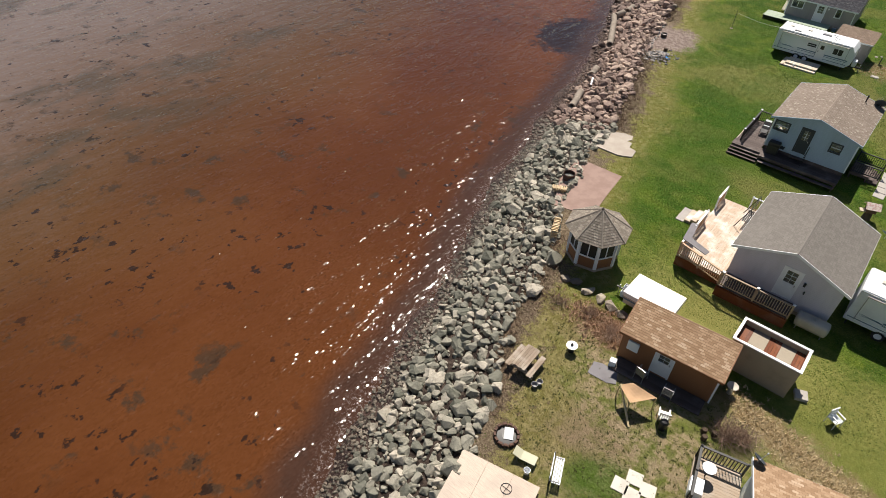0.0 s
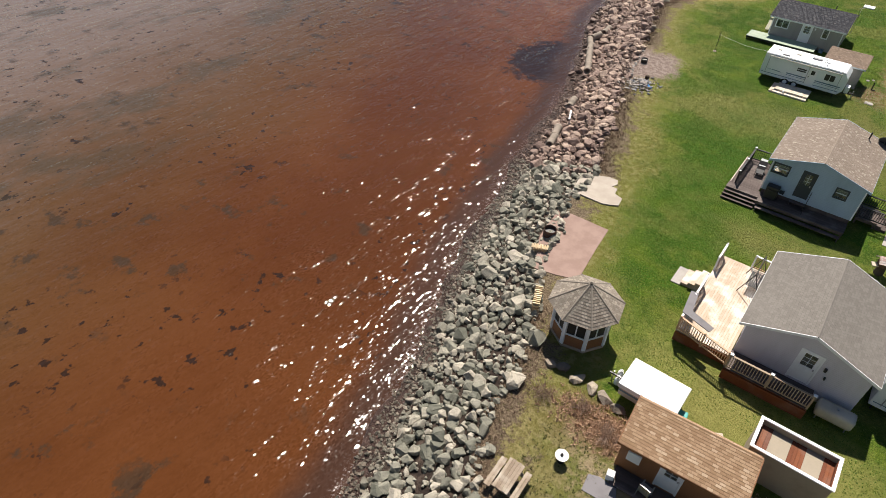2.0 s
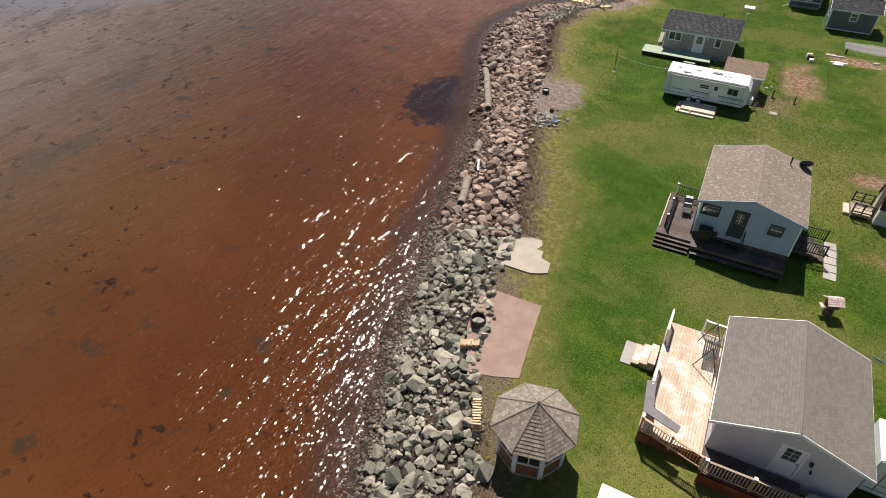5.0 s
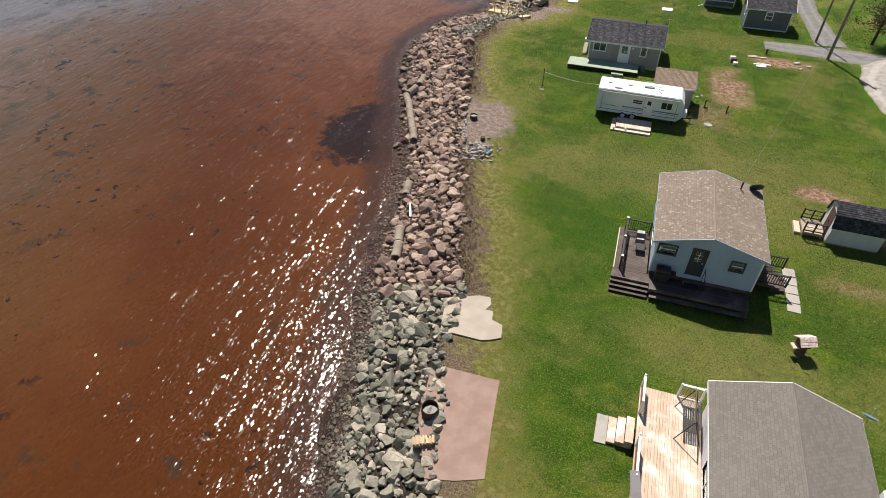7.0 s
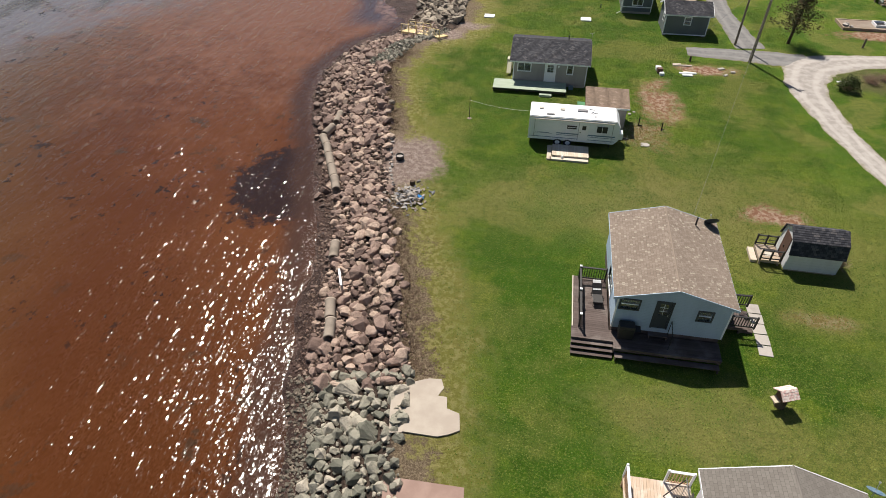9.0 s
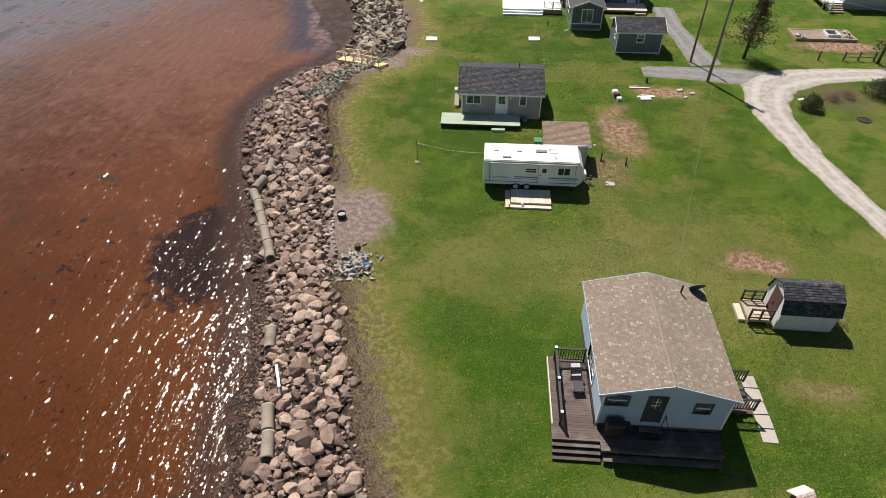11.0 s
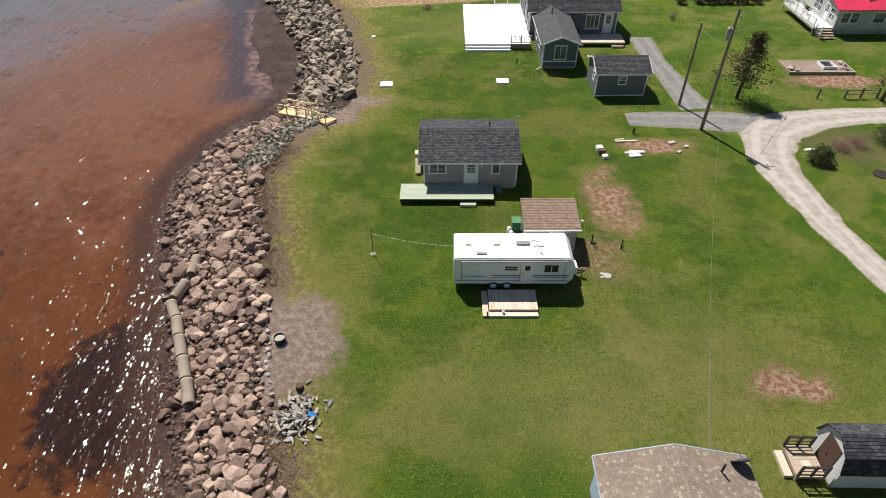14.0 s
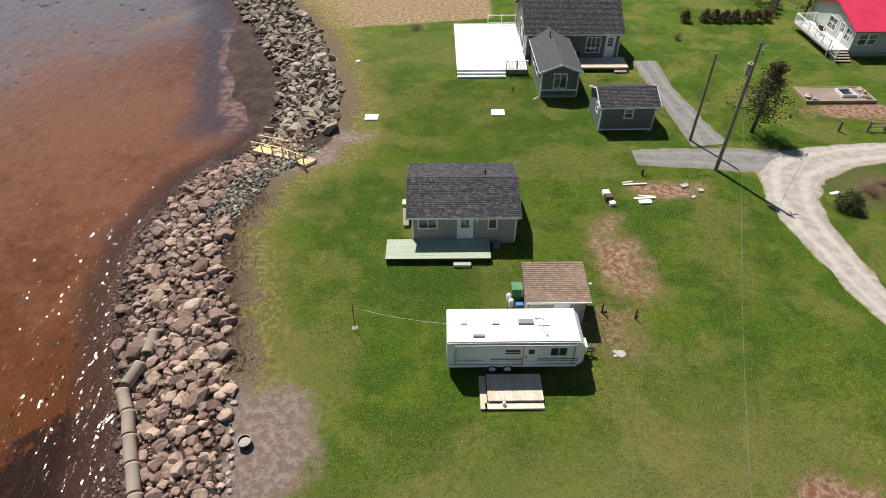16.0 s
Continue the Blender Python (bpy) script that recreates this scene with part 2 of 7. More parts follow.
NEEDLES = leaf_mat("spruce_needles", (0.02, 0.035, 0.012), (0.055, 0.06, 0.025))
NEEDLES_BROWN = leaf_mat("brown_needles", (0.13, 0.07, 0.04), (0.05, 0.05, 0.022))
SHRUB = leaf_mat("shrub_leaves", (0.03, 0.05, 0.015), (0.09, 0.11, 0.03))
WEEDS = leaf_mat("yard_weeds", (0.045, 0.06, 0.015), (0.12, 0.12, 0.035))
STRAW = leaf_mat("dry_stems", (0.3, 0.18, 0.115), (0.46, 0.31, 0.2))
PALE_STRAW = leaf_mat("pale_dry_stems", (0.36, 0.27, 0.14), (0.6, 0.48, 0.3))
BRUSH = leaf_mat("dead_brush", (0.13, 0.085, 0.06), (0.34, 0.25, 0.17))
GRASS = leaf_mat("grass_blades", (0.07, 0.12, 0.012), (0.2, 0.21, 0.05))

# ---- the shore: the lawn's edge and the waterline, south to north ----
INNER = [(60, -300), (10, -40), (2, -15), (-4, 1), (-7.4, 10.4), (-9.2, 15.2), (-11.4, 19.9), (-12.2, 25.2), (-14.5, 30), (-16.5, 37.5),
         (-16.9, 42.4), (-18.7, 48.5), (-20.8, 55), (-22.4, 60.5), (-23.6, 66), (-25, 71), (-26.6, 77.5), (-25.2, 83.5), (-21, 88.8),
         (-21.3, 98), (-25.6, 112.5), (-30.5, 122), (-42, 140), (-120, 260), (-900, 1200), (-2500, 3200)]
OUTER = [(55, -300), (6, -42), (-3, -17), (-9.7, -2), (-12.8, 7.2), (-14.6, 12.7), (-16.6, 19.8), (-20.4, 30.3), (-22.0, 37.7), (-23.7, 43.1),
         (-25.0, 50), (-26.5, 56.5), (-28.6, 62.5), (-30.7, 67.5), (-33.0, 74), (-33.7, 79.5), (-32.2, 86), (-28.4, 90.4), (-27.3, 94),
         (-27.9, 103), (-33.7, 116), (-38.6, 127), (-51, 146), (-132, 268), (-920, 1215), (-2530, 3220)]
SEA = -1.8


def side(px, py, line):
    """Signed distance to a line that runs south to north: positive to its east."""
    best = np.full(px.shape, 1e9)
    sign = np.ones(px.shape)
    for (ax, ay), (bx_, by_) in zip(line, line[1:]):
        dx, dy = bx_ - ax, by_ - ay
        k = np.clip(((px - ax) * dx + (py - ay) * dy) / (dx * dx + dy * dy), 0, 1)
        d = np.hypot(px - ax - k * dx, py - ay - k * dy)
        s = np.where((px - ax) * dy - (py - ay) * dx > 0, 1.0, -1.0)
        near = d < best - 1e-6
        best, sign = np.where(near, d, best), np.where(near, s, sign)
    return best * sign


def height(px, py):
    """The ground's height."""
    px, py = np.asarray(px, float), np.asarray(py, float)
    si, so = side(px, py, INNER), side(px, py, OUTER)
    bank = SEA * np.clip(-si / np.maximum(-si + so, 0.01), 0, 1)
    bed = SEA + np.maximum(so * 0.1, -2.5) + 0.5 * np.exp(-((px + 32.5) ** 2 / 30 + (py - 107) ** 2 / 230))
    z = np.where(si >= 0, 0.0, np.where(so > 0, bank, bed))
    lump = 0.03 * np.sin(px * 0.9 + 1.3 * np.sin(py * 0.37)) * np.sin(py * 0.7 + np.sin(px * 0.5))
    return z + np.where(si >= 0, 0.0, lump * 2), si, so


def axis(lo, hi, step, far):
    mid = np.arange(lo, hi + step / 2, step)
    grow = step * np.cumsum(1.35 ** np.arange(1, 26))
    grow = grow[grow < far]
    return np.concatenate((lo - grow[::-1], mid, hi + grow))


def sheet(name, xs, ys, zf, mat, keep=None, attrs=()):
    gx, gy = np.meshgrid(xs, ys)
    z = zf(gx, gy)
    verts = np.stack((gx, gy, z), -1).reshape(-1, 3)
    nx, ny = len(xs), len(ys)
    i = np.arange(nx * ny).reshape(ny, nx)
    faces = np.stack((i[:-1, :-1], i[:-1, 1:], i[1:, 1:], i[1:, :-1]), -1).reshape(-1, 4)
    if keep is not None:
        k = keep(gx, gy).reshape(-1)
        faces = faces[k[faces].any(1)]
        used = np.unique(faces)
        remap = np.zeros(len(verts), int)
        remap[used] = np.arange(len(used))
        verts, faces = verts[used], remap[faces]
    me = bpy.data.meshes.new(name)
    me.from_pydata(verts.tolist(), [], faces.tolist())
    me.polygons.foreach_set("use_smooth", np.ones(len(faces), bool))
    for key, f in attrs:
        a = me.attributes.new(key, "FLOAT", "POINT")
        a.data.foreach_set("value", f(verts[:, 0], verts[:, 1]).astype(np.float32))
    me.materials.append(mat)
    return new(name, me)


def lawn_colour(m, n_big, n_mid, n_fine, n_tiny):
    """Mown grass: broad tints, dry mottles, dark and pale flecks."""
    lawn = m.mix(m.step(n_big, 0.4, 0.62), (0.06, 0.152, 0.005), (0.12, 0.208, 0.012))
    lawn = m.mix(m.math("MULTIPLY", m.step(n_mid, 0.48, 0.62), 0.6), lawn, (0.19, 0.235, 0.024))
    lawn = m.mix(m.math("MULTIPLY", m.step(m.noise(0.3, 5, 0.6, vec=m.scaled(1, 1, 1, loc=(11, 43, 0))), 0.47, 0.57), 0.75), lawn, (0.045, 0.118, 0.005))
    lawn = m.mix(m.math("MULTIPLY", m.step(m.noise(0.2, 3, vec=m.scaled(1, 1, 1, loc=(31, 7, 0))), 0.48, 0.6), 0.65), lawn, (0.27, 0.26, 0.07))
    lawn = m.mix(m.math("MULTIPLY", m.step(m.noise(1.0, 3, vec=m.scaled(0.12, 1.6, 1)), 0.45, 0.65), 0.22), lawn, (0.14, 0.18, 0.04))
    lawn = m.mix(m.math("MULTIPLY", m.step(n_fine, 0.45, 0.62), 0.42), lawn, (0.045, 0.1, 0.007))
    lawn = m.mix(m.math("MULTIPLY", m.step(n_tiny, 0.52, 0.58), 0.5), lawn, (0.27, 0.31, 0.055))
    lawn = m.mix(m.math("MULTIPLY", m.step(m.noise(13, 2, 0.7), 0.48, 0.6), 0.42), lawn, (0.03, 0.07, 0.005))
    return lawn


# the ground's own colours: lawn, dry edge, bare patches, bank and mud
m = Nodes("ground_cover")
x_, y_, z_ = m.sep()
inl, sea_ = m.attr("inland"), m.attr("offshore")
n_big, n_mid, n_fine, n_tiny = m.noise(0.09, 4), m.noise(0.55, 6, 0.62), m.noise(2.6, 6, 0.68), m.noise(9, 4, 0.75)
lawn = lawn_colour(m, n_big, n_mid, n_fine, n_tiny)
# the southern yard is thin and dry
thin = m.math("MULTIPLY", m.step(m.math("ADD", y_, m.math("MULTIPLY", n_mid, 3.0)), 26.0, 23.5), m.step(m.math("ADD", x_, m.math("MULTIPLY", n_mid, 3.0)), 5.5, 2.5))
yard = m.mix(m.step(n_fine, 0.46, 0.6), (0.44, 0.34, 0.205), (0.25, 0.235, 0.08))
yard = m.mix(m.math("MULTIPLY", m.step(m.noise(0.8, 5, 0.65, vec=m.scaled(1, 1, 1, loc=(7, 3, 0))), 0.47, 0.56), 0.75), yard, (0.15, 0.19, 0.03))
yard = m.mix(m.math("MULTIPLY", m.step(n_mid, 0.53, 0.66), 0.75), yard, (0.46, 0.34, 0.23))
yard = m.mix(m.math("MULTIPLY", m.step(n_tiny, 0.55, 0.7), 0.5), yard, (0.055, 0.075, 0.02))
col = m.mix(m.math("MULTIPLY", thin, 0.93), lawn, yard)


def patch(col, cx, cy, rx, ry, tint, rot=0.0, edge=0.35, amount=1.0, ragged=2.2):
    v = m.t.nodes.new("ShaderNodeVectorMath")
    v.operation = "LENGTH"
    back = m.t.nodes.new("ShaderNodeVectorMath")
    back.operation = "SUBTRACT"
    m.put(back.inputs[0], m.place())
    back.inputs[1].default_value = (cx, cy, 0)
    m.put(v.inputs[0], m.scaled(1 / rx, 1 / ry, 0, vec=m.scaled(1, 1, 0, vec=back.outputs[0], rot=-rot)))
    d = m.math("ADD", v.outputs["Value"], m.math("MULTIPLY", m.math("SUBTRACT", m.math("ADD", m.math("ADD", n_mid, m.math("MULTIPLY", n_tiny, 0.7)), m.math("MULTIPLY", n_fine, 0.7)), 1.2), ragged))
    return m.mix(m.math("MULTIPLY", m.step(d, 1.0 + edge, 1.0 - edge), amount), col, tint)


soil = m.mix(m.step(n_fine, 0.44, 0.58), (0.28, 0.14, 0.085), (0.5, 0.36, 0.27))
sandy = m.mix(m.step(n_fine, 0.42, 0.62), (0.27, 0.2, 0.17), (0.42, 0.34, 0.295))
straw = m.mix(m.step(n_fine, 0.42, 0.62), (0.32, 0.22, 0.12), (0.52, 0.4, 0.25))
col = patch(col, 1.0, 60.5, 4.5, 4.0, (0.26, 0.24, 0.08), amount=0.6, edge=0.8)
col = patch(col, -7.0, 58.0, 8.0, 3.2, (0.27, 0.25, 0.09), amount=0.65, edge=0.8)
col = patch(col, -9.5, 47.0, 3.5, 9.0, (0.045, 0.125, 0.005), amount=0.6, edge=0.7)
col = patch(col, -12.0, 72.5, 5.0, 2.4, (0.04, 0.1, 0.005), amount=0.5, edge=0.7)
col = patch(col, -2.5, 41.5, 4.5, 2.2, (0.26, 0.24, 0.085), amount=0.55, edge=0.7)
col = patch(col, -1.0, 27.4, 7.5, 2.0, (0.38, 0.35, 0.11), amount=0.75, edge=0.8, rot=-0.1)
col = patch(col, 6.0, 22.5, 5.0, 4.0, (0.27, 0.275, 0.07), amount=0.6, edge=0.8)
col = patch(col, -10.8, 17.5, 1.6, 4.5, (0.4, 0.28, 0.185), amount=0.65, edge=0.7)
col = patch(col, 8.5, 55.0, 6.5, 6.5, (0.23, 0.235, 0.06), amount=0.6, edge=0.8)
col = patch(col, 5.2, 58.9, 1.9, 1.0, soil, edge=0.6, ragged=3.2)
col = patch(col, 5.6, 49.4, 1.7, 0.6, soil, edge=0.6, amount=0.5)
col = patch(col, -1.0, 74.6, 1.5, 3.6, soil, rot=0.0, edge=0.6, ragged=3.2, amount=0.95)
col = patch(col, -2.7, 68.3, 1.6, 1.7, soil, edge=0.8, amount=0.75, ragged=3.4)
col = patch(col, 4.1, 81.9, 2.6, 1.1, soil, edge=0.6, ragged=3.2)
col = patch(col, -5.8, 23.0, 3.2, 1.3, (0.26, 0.135, 0.09), edge=0.6, amount=0.85)
col = patch(col, -9.4, 22.2, 1.6, 1.5, (0.24, 0.15, 0.1), edge=0.6, amount=0.7)
col = patch(col, 4.5, 21.6, 4.5, 1.1, straw, rot=-0.25, edge=0.6, amount=0.85)
col = patch(col, -5.8, 15.6, 3.2, 1.7, (0.31, 0.215, 0.14), rot=0.3, edge=0.6, amount=0.7)
col = patch(col, 24.0, 93.5, 4.5, 1.3, soil, edge=0.3)
col = patch(col, -11.0, 107.0, 9.0, 4.0, (0.17, 0.18, 0.06), amount=0.45, edge=0.8)
col = patch(col, 19.5, 82.0, 3.2, 3.0, (0.17, 0.14, 0.07), amount=0.7, edge=0.6)
col = patch(col, -2.9, 14.6, 1.7, 1.0, (0.075, 0.15, 0.012), rot=0.6, edge=0.5, amount=0.85)
field = m.step(m.math("ADD", m.math("ADD", y_, m.math("MULTIPLY", x_, -0.17)), m.math("MULTIPLY", n_mid, 1.6)), 117.0, 117.8)
field = m.math("MULTIPLY", field, m.step(x_, -5.6, -6.4))
col = m.mix(field, col, straw)
# worn, dry margin along the stones, then the bank and the mud
edge_ = m.math("ADD", inl, m.math("ADD", m.math("MULTIPLY", m.math("SUBTRACT", n_mid, 0.5), 6.5), m.math("MULTIPLY", m.math("SUBTRACT", m.math("ADD", n_fine, n_tiny), 1.0), 3.2)))
col = m.mix(m.math("MULTIPLY", m.step(edge_, 5.2, 2.2), 0.8), col, m.mix(m.step(n_fine, 0.45, 0.58), (0.22, 0.2, 0.05), (0.36, 0.31, 0.125)))
col = m.mix(m.math("MULTIPLY", m.step(edge_, 2.1, 1.0), 0.9), col, m.mix(m.step(n_tiny, 0.42, 0.62), (0.15, 0.105, 0.075), (0.34, 0.26, 0.185)))
col = patch(col, -20.9, 61.6, 2.7, 3.5, sandy, edge=0.2, ragged=1.3)
col = patch(col, -22.6, 86.6, 2.4, 1.6, sandy, rot=0.8, edge=0.5)
col = patch(col, -20.3, 89.5, 2.2, 1.0, sandy, edge=0.5)
# bank soil, its colour darkened to deepen the shade in gaps between stones
bank = m.mix(m.step(n_fine, 0.4, 0.65), (0.05, 0.036, 0.03), (0.13, 0.095, 0.075))
col = m.mix(m.step(m.math("ADD", inl, m.math("MULTIPLY", n_fine, 0.5)), 0.35, 0.0), col, bank)
mud = m.mix(m.step(n_mid, 0.4, 0.62), (0.055, 0.034, 0.029), (0.125, 0.078, 0.064))
mud = m.mix(m.math("MULTIPLY", m.step(n_fine, 0.5, 0.6), 0.6), mud, (0.05, 0.034, 0.032))
mud = m.mix(m.math("MULTIPLY", m.step(n_tiny, 0.57, 0.63), 0.6), mud, (0.26, 0.22, 0.2))
wet = m.step(m.math("ADD", z_, m.math("MULTIPLY", n_fine, 0.25)), -1.15, -1.5)
col = m.mix(wet, col, mud)
rel = m.math("ADD", m.math("MULTIPLY", n_tiny, 0.5), m.math("ADD", m.noise(38, 3), n_fine))
GROUND = m.done(col, m.math("SUBTRACT", 0.9, m.math("MULTIPLY", wet, 0.45)), m.bump(rel, 0.14, 1.0), spec=0.2)

gxs, gys = axis(-45, 36, 0.5, 2600), axis(-4, 128, 0.5, 2600)
ground = sheet("ground", gxs, gys, lambda a, b: height(a, b)[0], GROUND,
               attrs=(("inland", lambda a, b: side(a, b, INNER)), ("offshore", lambda a, b: side(a, b, OUTER))))
tagged(ground, "mown green lawn with dry edges, bare soil patches and a muddy bank", "ground", kind="structure")

# muddy red sea water with weed on the bed and small waves
m = Nodes("muddy_water")
x_, y_, z_ = m.sep()
off = m.attr("offshore")
n1, n2, n3 = m.noise(0.05, 4), m.noise(0.25, 5), m.noise(1.1, 4)
depth = m.math("MULTIPLY", off, -1.0)
col = m.mix(m.step(n1, 0.4, 0.62), (0.07, 0.0215, 0.0045), (0.093, 0.031, 0.008))
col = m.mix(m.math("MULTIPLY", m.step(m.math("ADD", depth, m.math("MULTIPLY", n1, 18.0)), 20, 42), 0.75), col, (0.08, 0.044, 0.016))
# far offshore, the pale reflection of the sky is painted into the colour
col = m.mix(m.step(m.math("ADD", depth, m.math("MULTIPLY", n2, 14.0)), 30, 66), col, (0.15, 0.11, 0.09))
# north-west of a slanting line, blue-grey sky reflection is painted in too
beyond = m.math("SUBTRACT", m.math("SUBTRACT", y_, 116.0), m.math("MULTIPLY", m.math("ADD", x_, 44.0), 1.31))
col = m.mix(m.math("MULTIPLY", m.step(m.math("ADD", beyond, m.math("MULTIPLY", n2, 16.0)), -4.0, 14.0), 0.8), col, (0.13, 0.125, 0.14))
# weed beds, scattered and thicker further out
weed = m.math("MULTIPLY", m.step(m.noise(0.42, 6, 0.66), 0.57, 0.66), m.step(m.noise(0.08, 2), 0.36, 0.55))
col = m.mix(m.math("MULTIPLY", weed, 0.75), col, (0.035, 0.024, 0.014))
clump = m.math("MULTIPLY", m.step(m.noise(1.35, 4, 0.6, vec=m.scaled(1, 0.8, 1, loc=(3, 17, 0))), 0.61, 0.66), m.step(m.noise(0.11, 3, vec=m.scaled(1, 1, 1, loc=(5, 2, 0))), 0.4, 0.55))
col = m.mix(m.math("MULTIPLY", clump, 0.9), col, (0.018, 0.01, 0.006))
far_weed = m.math("MULTIPLY", m.step(m.noise(0.2, 6, 0.6, vec=m.scaled(1, 0.6, 1, loc=(9, 4, 0), rot=0.7)), 0.52, 0.66), m.step(depth, 18, 34))
col = m.mix(m.math("MULTIPLY", far_weed, 0.6), col, (0.05, 0.04, 0.025))


def bed(col, cx, cy, rx, ry, rot, tint, amount, edge, ragged=1.9):
    v = m.t.nodes.new("ShaderNodeVectorMath")
    v.operation = "LENGTH"
    back = m.t.nodes.new("ShaderNodeVectorMath")
    back.operation = "SUBTRACT"
    m.put(back.inputs[0], m.place())
    back.inputs[1].default_value = (cx, cy, SEA)
    m.put(v.inputs[0], m.scaled(1 / rx, 1 / ry, 0, vec=m.scaled(1, 1, 0, vec=back.outputs[0], rot=-rot)))
    d = m.math("ADD", v.outputs["Value"], m.math("MULTIPLY", m.math("SUBTRACT", m.math("ADD", n2, n3), 1.0), ragged))
    return m.mix(m.math("MULTIPLY", m.step(d, 1.0 + edge, 1.0 - edge), amount), col, tint)


col = bed(col, -30.0, 60.4, 4.7, 5.4, 0.0, (0.016, 0.008, 0.006), 0.95, 0.14, 1.0)
col = bed(col, -44.0, 96.0, 17.0, 19.0, 0.3, (0.17, 0.078, 0.043), 0.8, 0.9)
col = bed(col, -45.5, 119.5, 4.5, 1.1, 0.9, (0.2, 0.13, 0.065), 0.5, 0.5, 1.2)
# the bay's shallows: mud under a film of water, then a slate-dark channel
shallow, bay = m.attr("shallow"), m.step(y_, 90.5, 95.0)
film_ = m.math("ADD", shallow, m.math("MULTIPLY", m.math("SUBTRACT", n2, 0.5), 0.5))
col = m.mix(m.math("MULTIPLY", m.math("MULTIPLY", m.step(film_, 0.75, 0.3), bay), 0.9), col, (0.05, 0.038, 0.045))
col = m.mix(m.math("MULTIPLY", m.math("MULTIPLY", m.step(film_, 0.22, 0.06), bay), 0.9), col, m.mix(m.step(n3, 0.4, 0.6), (0.09, 0.055, 0.048), (0.19, 0.12, 0.1)))
shore = m.math("ADD", depth, m.math("MULTIPLY", m.math("SUBTRACT", n2, 0.5), 2.2))
col = m.mix(m.math("MULTIPLY", m.step(shore, 3.2, 1.2), 0.9), col, (0.045, 0.023, 0.015))
wash = m.math("MULTIPLY", m.step(shore, 1.0, 0.1), m.step(m.noise(5.5, 5, 0.75), 0.52, 0.62))
col = m.mix(m.math("MULTIPLY", wash, 0.4), col, (0.4, 0.34, 0.32))
w1 = m.noise(1.1, 2, 0.5, vec=m.scaled(1.0, 0.3, 1))
w2 = m.noise(3.0, 2, 0.5, vec=m.scaled(1.0, 0.5, 1))
waves = m.math("ADD", m.math("MULTIPLY", w1, 0.4), m.math("MULTIPLY", w2, 0.14))
swell = m.bump(waves, 0.25, 1.0)
# crests run along the shore; the wavelets on them are steeper than in the troughs
crest = m.math("ADD", 0.5, m.math("MULTIPLY", m.step(m.noise(1.7, 3, 0.55, vec=m.scaled(1.0, 0.2, 1, loc=(2, 9, 0))), 0.44, 0.62), 0.9))
# each wavelet is a small facet with a tilt of its own
tilt = m.t.nodes.new("ShaderNodeVectorMath")
tilt.operation = "MULTIPLY_ADD"
m.put(tilt.inputs[0], m.voronoi(10.0, vec=m.scaled(1.0, 0.62, 1), out="Color"))
tilt.inputs[1].default_value = (0.19, 0.24, 0.0)
tilt.inputs[2].default_value = (-0.095, -0.12, 0.0)
steep = m.t.nodes.new("ShaderNodeVectorMath")
steep.operation = "SCALE"
m.put(steep.inputs[0], tilt.outputs[0])
m.put(steep.inputs["Scale"], crest)
whole = m.t.nodes.new("ShaderNodeVectorMath")
whole.operation = "ADD"
m.put(whole.inputs[0], swell)
m.put(whole.inputs[1], steep.outputs[0])
unit = m.t.nodes.new("ShaderNodeVectorMath")
unit.operation = "NORMALIZE"
m.put(unit.inputs[0], whole.outputs[0])
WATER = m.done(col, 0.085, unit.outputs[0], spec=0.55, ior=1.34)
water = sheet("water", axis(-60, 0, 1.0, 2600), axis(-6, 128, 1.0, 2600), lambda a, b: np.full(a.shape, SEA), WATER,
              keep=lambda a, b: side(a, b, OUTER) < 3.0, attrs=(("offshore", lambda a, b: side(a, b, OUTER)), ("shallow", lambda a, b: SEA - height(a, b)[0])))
tagged(water, "shallow muddy red-brown sea water with small glittering waves", "water", kind="structure")

# ---- builders ----
def bx(bm, x0, x1, y0, y1, z0, z1, bevel=0.0, rot=None):
    r = bmesh.ops.create_cube(bm, size=1.0)
    mat = Matrix.Translation(((x0 + x1) / 2, (y0 + y1) / 2, (z0 + z1) / 2))
    if rot is not None:
        mat = mat @ rot
    mat = mat @ Matrix.Diagonal((abs(x1 - x0), abs(y1 - y0), abs(z1 - z0), 1))
    bmesh.ops.transform(bm, matrix=mat, verts=r["verts"])
    if bevel:
        edges = list({e for v in r["verts"] for e in v.link_edges})
        bmesh.ops.bevel(bm, geom=edges, offset=bevel, segments=2, affect="EDGES", profile=0.6)
    return bm


def box(x0, x1, y0, y1, z0, z1, bevel=0.0, rot=None):
    return bx(bmesh.new(), x0, x1, y0, y1, z0, z1, bevel, rot)


def rod(bm, a, b, r, r2=None, seg=8):
    a, b = Vector(a), Vector(b)
    d = b - a
    res = bmesh.ops.create_cone(bm, cap_ends=True, segments=seg, radius1=r, radius2=r if r2 is None else r2, depth=d.length)
    bmesh.ops.transform(bm, matrix=Matrix.Translation((a + b) / 2) @ d.to_track_quat("Z", "Y").to_matrix().to_4x4(), verts=res["verts"])
    return bm


def lathe(profile, seg=16):
    """A turned shape from (radius, height) pairs."""
    bm = bmesh.new()
    rings = []
    for r, z in profile:
        rings.append([bm.verts.new((r * math.cos(2 * math.pi * k / seg), r * math.sin(2 * math.pi * k / seg), z)) for k in range(seg)])
    for lo, hi in zip(rings, rings[1:]):
        for k in range(seg):
            bm.faces.new((lo[k], lo[(k + 1) % seg], hi[(k + 1) % seg], hi[k]))
    bm.faces.new(rings[0][::-1])
    bm.faces.new(rings[-1])
    return bm


